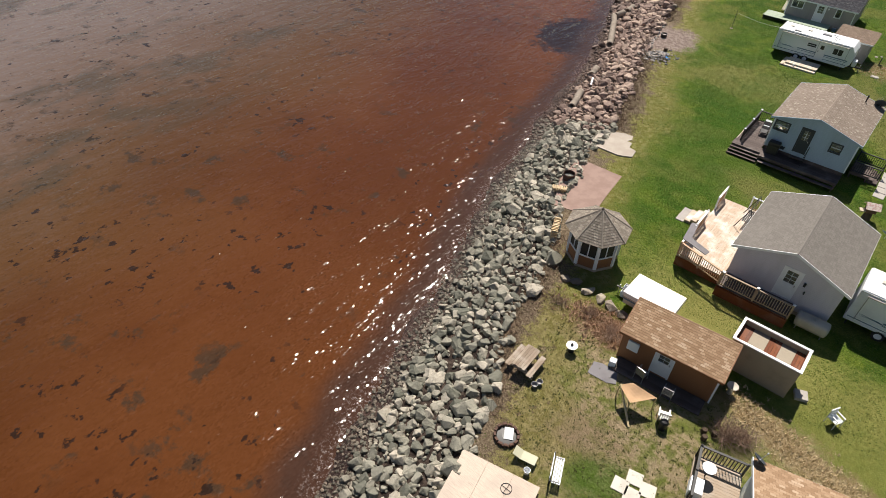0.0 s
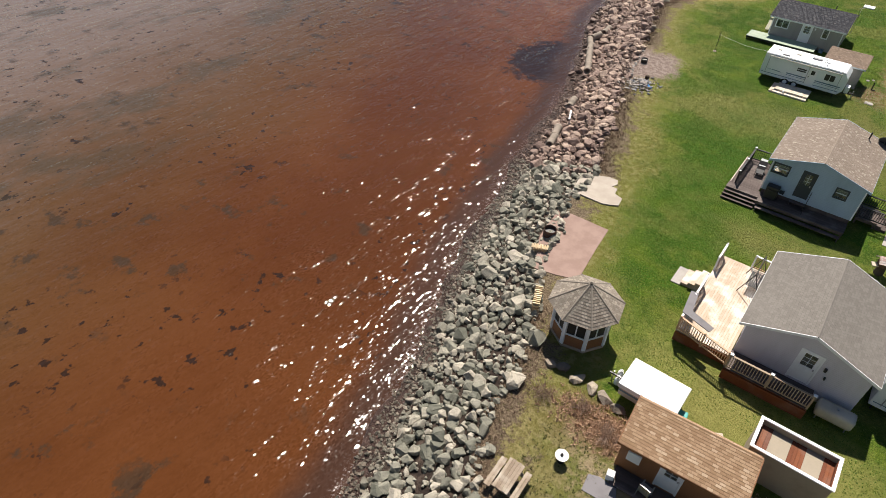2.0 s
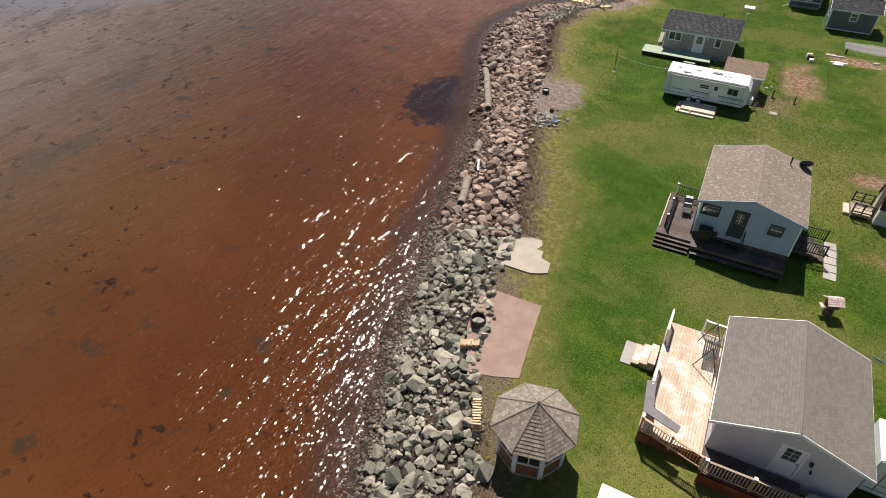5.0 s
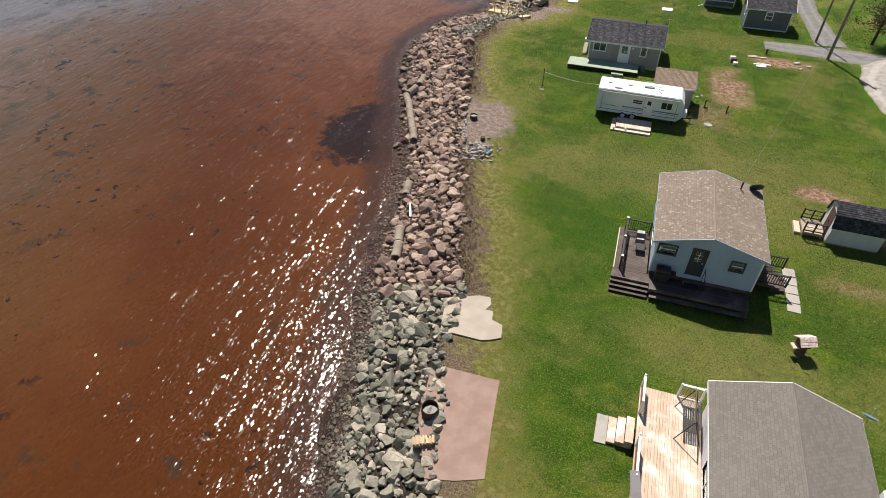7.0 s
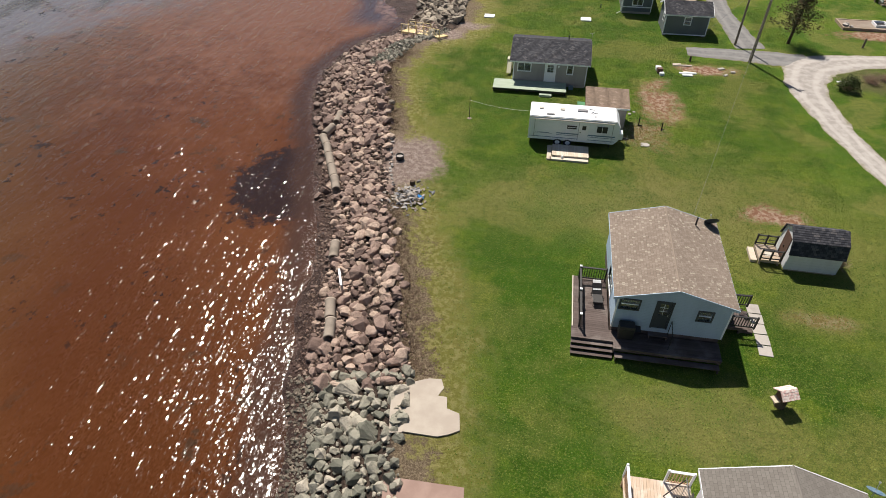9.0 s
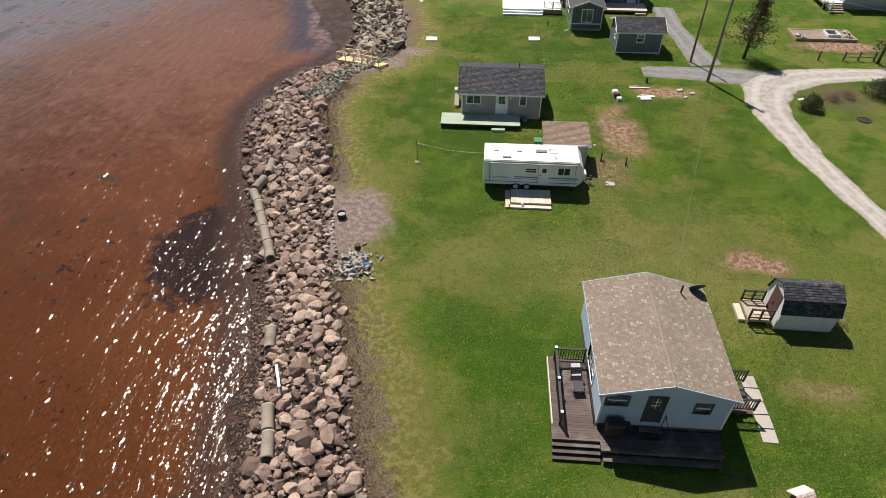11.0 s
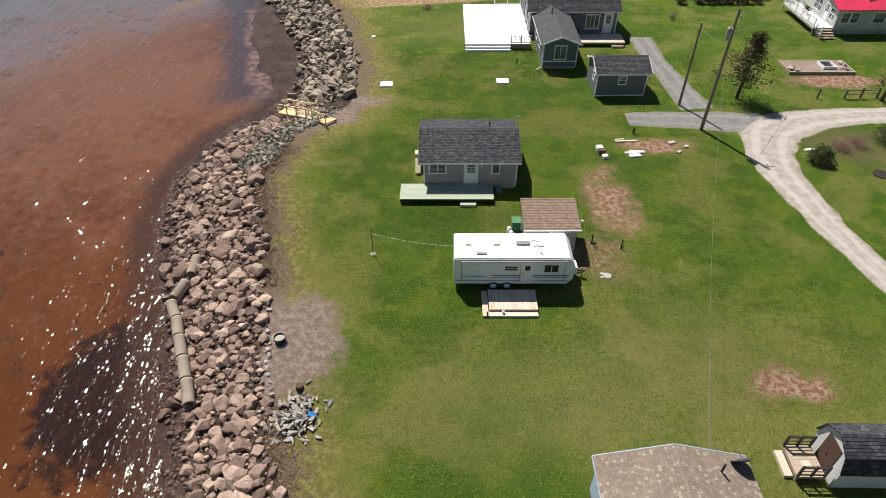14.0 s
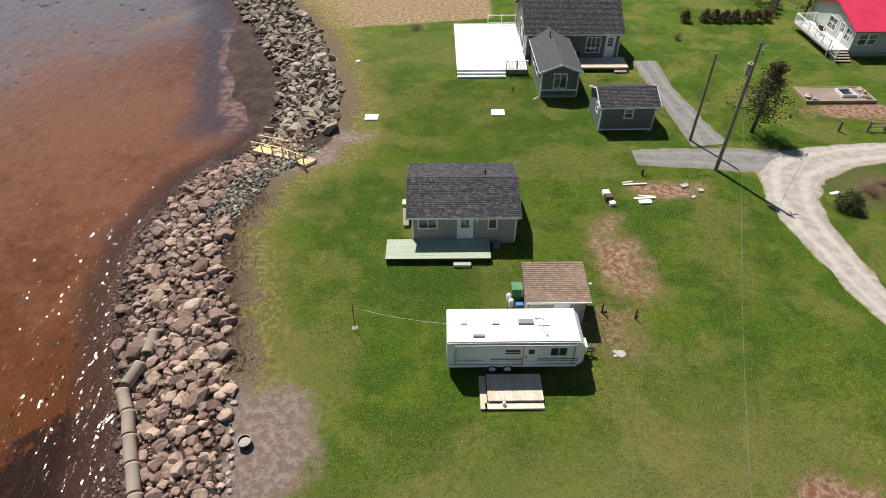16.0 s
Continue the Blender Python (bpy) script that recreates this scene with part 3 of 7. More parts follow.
def prism(pts, z0, z1):
    """An upright prism over a plan outline."""
    bm = bmesh.new()
    lo = [bm.verts.new((x, y, z0)) for x, y in pts]
    hi = [bm.verts.new((x, y, z1)) for x, y in pts]
    n = len(pts)
    for k in range(n):
        bm.faces.new((lo[k], lo[(k + 1) % n], hi[(k + 1) % n], hi[k]))
    bm.faces.new(lo[::-1])
    bm.faces.new(hi)
    bmesh.ops.recalc_face_normals(bm, faces=bm.faces)
    return bm


def extrude_xz(pts, y0, y1, swap=False):
    """A prism over an outline in x-z, from y0 to y1; swap: outline in y-z, along x."""
    bm = bmesh.new()
    f = (lambda u, w, z: (w, u, z)) if swap else (lambda u, w, z: (u, w, z))
    lo = [bm.verts.new(f(u, y0, z)) for u, z in pts]
    hi = [bm.verts.new(f(u, y1, z)) for u, z in pts]
    n = len(pts)
    for k in range(n):
        bm.faces.new((lo[k], lo[(k + 1) % n], hi[(k + 1) % n], hi[k]))
    bm.faces.new(lo[::-1])
    bm.faces.new(hi)
    bmesh.ops.recalc_face_normals(bm, faces=bm.faces)
    return bm


class Thing:
    """A top-level Empty with its parts; world=True: parts are given in the place's own metres."""

    def __init__(self, name, label, category, x=0, y=0, z=0, rz=0, group="", world=False):
        self.o = new(name)
        self.o.empty_display_size = 0.2
        self.o.matrix_basis = pose(x, y, z, 0, 0, rz)
        self.off = Vector((x, y, z)) if world else Vector()
        tagged(self.o, label, category, group)

    def mesh(self, name, bm, mat, smooth=False, shift=True):
        if shift and self.off.length:
            bmesh.ops.translate(bm, vec=-self.off, verts=bm.verts)
        me = bpy.data.meshes.new(name)
        bm.to_mesh(me)
        bm.free()
        me.materials.append(mat)
        if smooth:
            me.polygons.foreach_set("use_smooth", np.ones(len(me.polygons), bool))
        return me

    def part(self, name, bm, mat, parent=None, label="", smooth=False):
        ob = new(name, self.mesh(name, bm, mat, smooth))
        ob.parent = parent or self.o
        return tagged(ob, label)

    def piece(self, name, me, at, parent=None, rz=0.0, rx=0.0):
        """A repeat that shares the mesh me, at a place."""
        ob = new(name, me)
        ob.parent = parent or self.o
        ob.matrix_basis = Matrix.Translation(Vector(at) - self.off) @ Euler((rx, 0, rz)).to_matrix().to_4x4()
        return ob


def walls(x0, x1, y0, y1, z0, z1, openings=(), t=0.14, gable=None, zr=0.0):
    """Four walls with real openings (side, u0, u1, v0, v1), and gables where the ridge runs along an axis."""
    bm = bmesh.new()
    for s in "SNWE":
        a, b = (x0, x1) if s in "SN" else (y0 + t, y1 - t)
        holes = [o[1:] for o in openings if o[0] == s]
        us = sorted({a, b, *[u for h in holes for u in h[:2]]})
        vs = sorted({z0, z1, *[v for h in holes for v in h[2:]]})
        for u0, u1 in zip(us, us[1:]):
            for v0, v1 in zip(vs, vs[1:]):
                if any(h[0] <= (u0 + u1) / 2 <= h[1] and h[2] <= (v0 + v1) / 2 <= h[3] for h in holes):
                    continue
                if s in "SN":
                    bx(bm, u0, u1, *((y0, y0 + t) if s == "S" else (y1 - t, y1)), v0, v1)
                else:
                    bx(bm, *((x0, x0 + t) if s == "W" else (x1 - t, x1)), u0, u1, v0, v1)
    bmesh.ops.remove_doubles(bm, verts=bm.verts, dist=0.0005)
    if gable:
        ends = []
        if gable == "y":
            tri = [(x0, z1), (x1, z1), ((x0 + x1) / 2, zr)]
            ends = [extrude_xz(tri, y0, y0 + t), extrude_xz(tri, y1 - t, y1)]
        else:
            tri = [(y0, z1), (y1, z1), ((y0 + y1) / 2, zr)]
            ends = [extrude_xz(tri, x0, x0 + t, True), extrude_xz(tri, x1 - t, x1, True)]
        for e in ends:
            me = bpy.data.meshes.new("tmp")
            e.to_mesh(me)
            e.free()
            bm.from_mesh(me)
            bpy.data.meshes.remove(me)
    return bm


def slope(a, b, c, d, course=0.145, thick=0.1, lip=0.014):
    """A roof plane of overlapping courses: a-b along the eave, d-c along the top."""
    a, b, c, d = (Vector(p) for p in (a, b, c, d))
    bm = bmesh.new()
    uv = bm.loops.layers.uv.new("UVMap")
    nrm = (b - a).cross(d - a).normalized()
    if nrm.z < 0:
        nrm = -nrm
    run = ((d + c) / 2 - (a + b) / 2).length
    n = max(1, round(run / course))
    u_dir = (b - a).normalized()
    v_dir = nrm.cross(u_dir)

    def face(pts, flat=False):
        f = bm.faces.new([bm.verts.new(p) for p in pts])
        for l in f.loops:
            w = l.vert.co - a
            l[uv].uv = (w.dot(u_dir), abs(w.dot(v_dir)) / run * n * course)

    for k in range(n):
        f0, f1 = k / n, (k + 1) / n
        p0, p1, q1, q0 = a.lerp(d, f0), b.lerp(c, f0), b.lerp(c, f1), a.lerp(d, f1)
        face((p0 + nrm * lip, p1 + nrm * lip, q1, q0))
        face((p0, p1, p1 + nrm * lip, p0 + nrm * lip))
    lo = [p - nrm * thick for p in (a, b, c, d)]
    top = [a, b, c, d]
    face(lo[::-1])
    for k in range(4):
        face((lo[k], lo[(k + 1) % 4], top[(k + 1) % 4], top[k]))
    bmesh.ops.remove_doubles(bm, verts=bm.verts, dist=0.0005)
    bmesh.ops.recalc_face_normals(bm, faces=bm.faces)
    return bm


def gable_roof(th, x0, x1, y0, y1, ze, zr, along, mat, trim, course=0.145, ridge_at=None, rake=None):
    """Two slopes, ridge cap, eave fascia and rake boards."""
    if along == "y":
        xm = ridge_at if ridge_at is not None else (x0 + x1) / 2
        planes = (((x0, y0, ze), (x0, y1, ze), (xm, y1, zr), (xm, y0, zr)), ((x1, y0, ze), (x1, y1, ze), (xm, y1, zr), (xm, y0, zr)))
        ends = [((x0, y, ze), (xm, y, zr), (x1, y, ze)) for y in (y0, y1)]
        cap = ((xm, y0, zr), (xm, y1, zr))
    else:
        ym = ridge_at if ridge_at is not None else (y0 + y1) / 2
        planes = (((x0, y0, ze), (x1, y0, ze), (x1, ym, zr), (x0, ym, zr)), ((x0, y1, ze), (x1, y1, ze), (x1, ym, zr), (x0, ym, zr)))
        ends = [((x, y0, ze), (x, ym, zr), (x, y1, ze)) for x in (x0, x1)]
        cap = ((x0, ym, zr), (x1, ym, zr))
    for p in planes:
        roof = th.part("roof", slope(*p, course=course), mat)
    bm = bmesh.new()
    uv = bm.loops.layers.uv.new("UVMap")
    rod(bm, Vector(cap[0]) + Vector((0, 0, -0.03)), Vector(cap[1]) + Vector((0, 0, -0.03)), 0.06, seg=6)
    th.part("ridge_cap", bm, CAPS[mat.name])
    for pts in ends:
        for p, q in zip(pts, pts[1:]):
            bm = bmesh.new()
            p, q = Vector(p), Vector(q)
            drop = Vector((0, 0, -0.06))
            rod_box(bm, p + drop, q + drop, 0.035, 0.15)
            th.part("rake_board", bm, rake or trim)
    for p in planes:
        bm = bmesh.new()
        rod_box(bm, Vector(p[0]) + Vector((0, 0, -0.07)), Vector(p[1]) + Vector((0, 0, -0.07)), 0.04, 0.13)
        th.part("fascia", bm, trim)


def rod_box(bm, a, b, w, h):
    """A board from a to b, w thick and h high."""
    a, b = Vector(a), Vector(b)
    d = (b - a)
    x = d.normalized()
    y = Vector((0, 0, 1)).cross(x)
    y = y.normalized() if y.length > 1e-4 else Vector((0, 1, 0))
    z = x.cross(y)
    r = bmesh.ops.create_cube(bm, size=1.0)
    m = Matrix((x, y, z)).transposed().to_4x4()
    bmesh.ops.transform(bm, matrix=Matrix.Translation((a + b) / 2) @ m @ Matrix.Diagonal((d.length, w, h, 1)), verts=r["verts"])
    return bm


def flat(s, plane, u0, u1, v0, v1, out, depth):
    """A box lying in a wall's face: out from the plane, depth thick."""
    sgn = -1 if s in "SW" else 1
    a, b = sorted((plane + sgn * out, plane + sgn * (out - depth)))
    return (u0, u1, a, b, v0, v1) if s in "SN" else (a, b, u0, u1, v0, v1)


def window(th, s, plane, u0, u1, v0, v1, trim, bars=1, rows=0, w=0.09):
    bm = bmesh.new()
    for q in ((u0 - w, u1 + w, v1, v1 + w), (u0 - w, u1 + w, v0 - w, v0), (u0 - w, u0, v0, v1), (u1, u1 + w, v0, v1)):
        bx(bm, *flat(s, plane, *q, 0.03, 0.12))
    f = th.part("window", bm, trim)
    bm = bmesh.new()
    for k in range(bars):
        u = u0 + (u1 - u0) * (k + 1) / (bars + 1)
        bx(bm, *flat(s, plane, u - 0.025, u + 0.025, v0, v1, 0.0, 0.05))
    for k in range(rows):
        v = v0 + (v1 - v0) * (k + 1) / (rows + 1)
        bx(bm, *flat(s, plane, u0, u1, v - 0.025, v + 0.025, 0.004, 0.05))
    if bars or rows:
        th.part("sash_bar", bm, trim if trim is not DARKTRIM else WHITE, f)
    th.part("pane", box(*flat(s, plane, u0, u1, v0, v1, -0.05, 0.012)), GLASS, f).visible_shadow = False
    th.part("blind", box(*flat(s, plane, u0, u1, v0 + (v1 - v0) * 0.55, v1, -0.12, 0.01)), GREYPLASTIC, f)
    return f


def door(th, s, plane, u0, u1, v0, v1, mat, trim, glass=True):
    w = 0.09
    bm = bmesh.new()
    for q in ((u0 - w, u1 + w, v1, v1 + w), (u0 - w, u0, v0, v1), (u1, u1 + w, v0, v1)):
        bx(bm, *flat(s, plane, *q, 0.03, 0.12))
    th.part("door_frame", bm, trim)
    um, vm = (u0 + u1) / 2, v0 + (v1 - v0) * 0.52
    g0, g1, g2, g3 = u0 + 0.16, u1 - 0.16, vm, v1 - 0.14
    bm = bmesh.new()
    for q in ((u0, u1, v0, g2), (u0, u1, g3, v1), (u0, g0, g2, g3), (g1, u1, g2, g3)):
        bx(bm, *flat(s, plane, *q, -0.02, 0.045))
    bx(bm, *flat(s, plane, u0 + 0.15, u1 - 0.15, v0 + 0.15, vm - 0.12, -0.012, 0.01))
    d = th.part("door", bm, mat)
    th.part("pane", box(*flat(s, plane, g0, g1, g2, g3, -0.035, 0.012)), GLASS, d).visible_shadow = False
    bm = bmesh.new()
    for k in (1, 2):
        bx(bm, *flat(s, plane, g0, g1, g2 + (g3 - g2) * k / 3 - 0.012, g2 + (g3 - g2) * k / 3 + 0.012, -0.02, 0.012))
    bx(bm, *flat(s, plane, um - 0.012, um + 0.012, g2, g3, -0.018, 0.012))
    th.part("glazing_bar", bm, WHITE, d)
    bm = bmesh.new()
    bx(bm, *flat(s, plane, u1 - 0.11, u1 - 0.05, v0 + 0.95, v0 + 1.06, 0.03, 0.05), bevel=0.01)
    th.part("door_handle", bm, STEEL, d, "metal door handle")


def deck(th, x0, x1, y0, y1, z, mat, along="x", width=0.14, thick=0.035, skirt=None):
    """Boards with gaps over a frame and short posts; each board a part of its own."""
    gap = 0.008
    span = (y1 - y0) if along == "x" else (x1 - x0)
    n = max(1, round(span / width))
    w = span / n
    length = (x1 - x0) if along == "x" else (y1 - y0)
    if along == "x":
        me = th.mesh("board", box(-length / 2, length / 2, -w / 2 + gap / 2, w / 2 - gap / 2, -thick, 0), mat, shift=False)
    else:
        me = th.mesh("board", box(-w / 2 + gap / 2, w / 2 - gap / 2, -length / 2, length / 2, -thick, 0), mat, shift=False)
    for k in range(n):
        at = ((x0 + x1) / 2, y0 + (k + 0.5) * w, z) if along == "x" else (x0 + (k + 0.5) * w, (y0 + y1) / 2, z)
        th.piece("board", me, at)
    bm = bmesh.new()
    h = min(0.18, z - thick - 0.02)
    for q in ((x0 + 0.02, x1 - 0.02, y0 + 0.02, y0 + 0.06), (x0 + 0.02, x1 - 0.02, y1 - 0.06, y1 - 0.02),
              (x0 + 0.02, x0 + 0.06, y0 + 0.06, y1 - 0.06), (x1 - 0.06, x1 - 0.02, y0 + 0.06, y1 - 0.06)):
        bx(bm, *q, z - thick - h, z - thick)
    th.part("deck_frame", bm, skirt or mat)
    if z > 0.3:
        pm = th.mesh("support_post", box(-0.05, 0.05, -0.05, 0.05, 0, z - thick - h), skirt or mat, shift=False)
        for px_ in np.linspace(x0 + 0.1, x1 - 0.1, max(2, int((x1 - x0) / 2) + 1)):
            for py_ in (y0 + 0.1, y1 - 0.1):
                th.piece("support_post", pm, (px_, py_, 0))


def railing(th, a, b, z, mat, cap=None, h=0.95, step=0.13, posts=None, balusters=True):
    """Posts, two rails and balusters from a to b at deck height z."""
    a, b = Vector((*a, z)), Vector((*b, z))
    d = b - a
    n = posts or max(2, round(d.length / 1.6) + 1)
    pm = th.mesh("post", box(-0.045, 0.045, -0.045, 0.045, 0, h + 0.06, 0.006), cap or mat, shift=False)
    for k in range(n):
        th.piece("post", pm, a.lerp(b, k / (n - 1)), rz=math.atan2(d.y, d.x))
    for zz, hh, w in ((h - 0.02, 0.045, 0.11), (0.12, 0.07, 0.04)):
        bm = bmesh.new()
        rod_box(bm, a + Vector((0, 0, zz)), b + Vector((0, 0, zz)), w, hh)
        th.part("rail", bm, cap if (cap and zz > 0.5) else mat)
    if balusters:
        me = th.mesh("baluster", box(-0.018, 0.018, -0.018, 0.018, 0.15, h - 0.05), mat, shift=False)
        k = int(d.length / step)
        for i in range(1, k):
            th.piece("baluster", me, a.lerp(b, i / k), rz=math.atan2(d.y, d.x))


def steps(th, x0, x1, y0, y1, n, z, mat, toward="S"):
    """n treads that fall from height z in one direction, from the edge nearest the deck."""
    for k in range(n):
        zt = z * (n - k) / (n + 1)
        f0, f1 = k / n, (k + 1) / n
        if toward == "S":
            q = (x0, x1, y1 + (y0 - y1) * f1, y1 + (y0 - y1) * f0 - 0.01)
        elif toward == "W":
            q = (x1 + (x0 - x1) * f1, x1 + (x0 - x1) * f0 - 0.01, y0, y1)
        else:
            q = (x0 + (x1 - x0) * f0 + 0.01, x0 + (x1 - x0) * f1, y0, y1)
        bm = bmesh.new()
        bx(bm, *q, zt - 0.04, zt)
        st = th.part("step", bm, mat)
        inner = (q[0] + 0.03, q[1] - 0.03, q[2] + 0.03, q[3] - 0.03)
        if toward == "S":
            for u in (inner[0], inner[1] - 0.05):
                th.part("riser", box(u, u + 0.05, q[2], q[3], 0, zt - 0.04), mat, st)
        else:
            for u in (inner[2], inner[3] - 0.05):
                th.part("riser", box(q[0], q[1], u, u + 0.05, 0, zt - 0.04), mat, st)


def dish(name, x, y, z, face, mast=0.5, r=0.36, mat=None):
    th = Thing(name, "small round grey satellite dish on a short mast", "satellite dish", x, y, z)
    bm = rod(bmesh.new(), (0, 0, 0), (0, 0, mast), 0.025)
    th.part("mast", bm, STEEL)
    bm = lathe([(0.02, -0.07), (r * 0.5, -0.05), (r * 0.85, 0.0), (r, 0.035), (r - 0.015, 0.04), (r * 0.8, 0.012), (r * 0.45, -0.035), (0.02, -0.055)], 20)
    q = Vector(face).to_track_quat("Z", "Y").to_matrix().to_4x4()
    bmesh.ops.transform(bm, matrix=Matrix.Translation((0, 0, mast)) @ q, verts=bm.verts)
    th.part("reflector", bm, mat or GREYPLASTIC, smooth=True)
    bm = bmesh.new()
    tip = Vector((0, 0, mast)) + Vector(face).normalized() * 0.4
    rod(bm, (0, 0, mast - 0.1), tip, 0.012)
    bx(bm, tip.x - 0.03, tip.x + 0.03, tip.y - 0.03, tip.y + 0.03, tip.z - 0.03, tip.z + 0.04)
    th.part("feed_arm", bm, STEEL)
    return th


# ---- pale blue cottage with its dark deck ----
th = Thing("cottage", "pale blue sided cottage with brown shingle roof and dark trim", "house", -3.5, 50, 0, world=True)
X0, X1, Y0, Y1 = -6.45, -0.75, 46.2, 52.95
op = [("S", -6.25, -5.35, 2.42, 3.06), ("S", -4.42, -3.7, 1.2, 3.14), ("S", -2.3, -1.66, 2.16, 2.78), ("W", 48.2, 50.0, 1.15, 3.0)]
th.part("wall", walls(X0, X1, Y0, Y1, 0.9, 3.3, op, gable="y", zr=4.07), SIDING_BLUE)
th.part("foundation", box(X0 + 0.08, X1 - 0.08, Y0 + 0.08, Y1 - 0.08, -0.05, 0.9), DECK_DARK, label="dark boarded crawl-space skirt")
th.part("floor", box(X0 + 0.16, X1 - 0.16, Y0 + 0.16, Y1 - 0.16, 0.95, 1.05), OLD_WOOD)
gable_roof(th, X0 - 0.25, X1 + 0.2, Y0 - 0.18, Y1 + 0.15, 3.31, 4.2, "y", SH_BROWN, SIDING_BLUE)
window(th, "S", Y0, *op[0][1:], DARKTRIM, bars=0, rows=1)
door(th, "S", Y0, *op[1][1:], DARKTRIM, DARKTRIM)
window(th, "S", Y0, *op[2][1:], DARKTRIM, bars=0, rows=1)
window(th, "W", X0, *op[3][1:], WHITE, bars=1)
for xx in (X0, X1 - 0.06):
    th.part("corner_board", box(xx - 0.012, xx + 0.072, Y0 - 0.012, Y0 + 0.06, 0.9, 3.25), WHITE)
th.part("vent_pipe", rod(bmesh.new(), (-1.95, 52.2, 3.5), (-1.95, 52.2, 4.25), 0.05), BLACK)
th.part("handrail", rod(rod(rod(bmesh.new(), (-3.5, 46.1, 0.6), (-3.5, 46.1, 1.95), 0.02), (-3.5, 46.1, 1.95), (-3.5, 45.3, 1.65), 0.02), (-3.5, 45.3, 0.6), (-3.5, 45.3, 1.65), 0.02), BLACK)
dish("satellite_dish", -1.0, 52.65, 3.42, (-0.1, 0.8, 0.5), 0.32, 0.42, DARKTRIM)

th = Thing("wraparound_deck", "dark brown stained timber deck with black railing", "deck", -5, 46, 0, world=True)
deck(th, -8.5, -6.3, 45.4, 46.2, 0.6, DECK_DARK, "x")
deck(th, -6.3, -0.8, 44.95, 46.2, 0.6, DECK_DARK, "x")
deck(th, -8.4, -6.5, 46.2, 50.2, 0.6, DECK_DARK, "x")
steps(th, -8.5, -6.3, 44.65, 45.4, 3, 0.6, DECK_DARK, "S")
steps(th, -6.2, -0.9, 44.6, 44.95, 1, 0.6, DECK_DARK, "S")
steps(th, -4.5, -3.5, 45.35, 46.15, 3, 1.2, DECK_DARK, "S")
railing(th, (-8.1, 50.0), (-6.6, 50.0), 0.6, BLACK)
railing(th, (-8.1, 46.2), (-8.1, 50.0), 0.6, BLACK, posts=3)
for yy in (46.2, 48.1, 50.0):
    th.part("post_cap", box(-8.17, -8.03, yy - 0.07, yy + 0.07, 1.605, 1.65, 0.01), WHITE, label="white post cap")
th.part("edge_board", box(-8.46, -8.41, 46.2, 50.2, 0.4, 0.62), PALE_WOOD, label="pale worn edge board")
th = Thing("side_porch", "small dark side porch with black railing and steps", "porch", 0.2, 48, 0, world=True)
deck(th, -0.55, 0.75, 47.6, 49.4, 0.5, DECK_DARK, "y")
steps(th, 0.75, 1.4, 47.7, 49.3, 2, 0.5, DECK_DARK, "E")
railing(th, (-0.5, 49.35), (1.3, 49.35), 0.5, BLACK, h=0.85, posts=2)
railing(th, (-0.5, 47.65), (1.3, 47.65), 0.5, BLACK, h=0.85, posts=2)
for k in range(5):
    bm = box(-0.36, 0.36, -0.36, 0.36, 0, 0.045, 0.012)
    me = bpy.data.meshes.new("paving_slab")
    bm.to_mesh(me), bm.free()
    me.materials.append(CONCRETE)
    ob = new("paving_slab", me)
    ob.matrix_basis = pose(1.85 + 0.02 * (k % 2), 46.6 + 0.78 * k, 0, 0, 0, (k * 7) % 5 - 2)
    tagged(ob, "pale square concrete paving slab set in grass", "paving slab", "slab path")

# ---- lilac cottage with its new deck ----
th = Thing("cottage", "pale lilac sided cottage with grey shingle roof and white trim", "house", -0.6, 34, 0, world=True)
X0, X1, Y0, Y1 = -3.35, 2.3, 30.75, 37.0
op = [("S", -0.72, 0.16, 0.85, 2.85), ("W", 32.2, 34.0, 0.85, 2.8)]
th.part("wall", walls(X0, X1, Y0, Y1, 0.3, 2.9, op, gable="y", zr=3.95), SIDING_LILAC)
th.part("foundation", box(X0 + 0.05, X1 - 0.05, Y0 + 0.05, Y1 - 0.05, -0.05, 0.3), CONCRETE)
th.part("floor", box(X0 + 0.16, X1 - 0.16, Y0 + 0.16, Y1 - 0.16, 0.6, 0.7), OLD_WOOD)
gable_roof(th, X0 - 0.32, X1 + 0.3, Y0 - 0.22, Y1 + 0.25, 2.88, 4.08, "y", SH_GREY, WHITE)
door(th, "S", Y0, *op[0][1:], WHITE, WHITE)
window(th, "W", X0, *op[1][1:], WHITE, bars=1)
th.part("wall_lamp", box(0.42, 0.54, 30.6, 30.75, 2.2, 2.4, 0.02), BLACK)
th.part("wall_lamp", box(0.6, 0.68, 30.62, 30.75, 1.7, 1.85, 0.02), BLACK)
dish("satellite_dish", 2.85, 37.3, 2.7, (0.2, 0.5, 0.7), 0.35, 0.34, STRIPE)

th = Thing("new_deck", "light new timber deck with railing and white post caps", "deck", -4.5, 33, 0, world=True)
deck(th, -6.25, -3.4, 30.2, 37.7, 0.78, DECK_NEW, "y", skirt=DECK_NEW_Y)
deck(th, -3.4, 0.6, 29.3, 30.7, 0.78, DECK_DARK, "x", skirt=REDWOOD)
railing(th, (-6.2, 30.25), (-3.4, 29.45), 0.78, DECK_NEW_Y)
railing(th, (-3.3, 29.35), (0.55, 29.35), 0.78, OLD_WOOD, balusters=True, posts=3)
for xx in (-3.3, -1.37, 0.55):
    th.part("post_cap", box(xx - 0.08, xx + 0.08, 29.27, 29.43, 1.79, 1.84, 0.012), WHITE, label="white post cap")
railing(th, (-6.2, 36.1), (-6.2, 37.65), 0.78, DECK_NEW_Y, WHITE, posts=2)
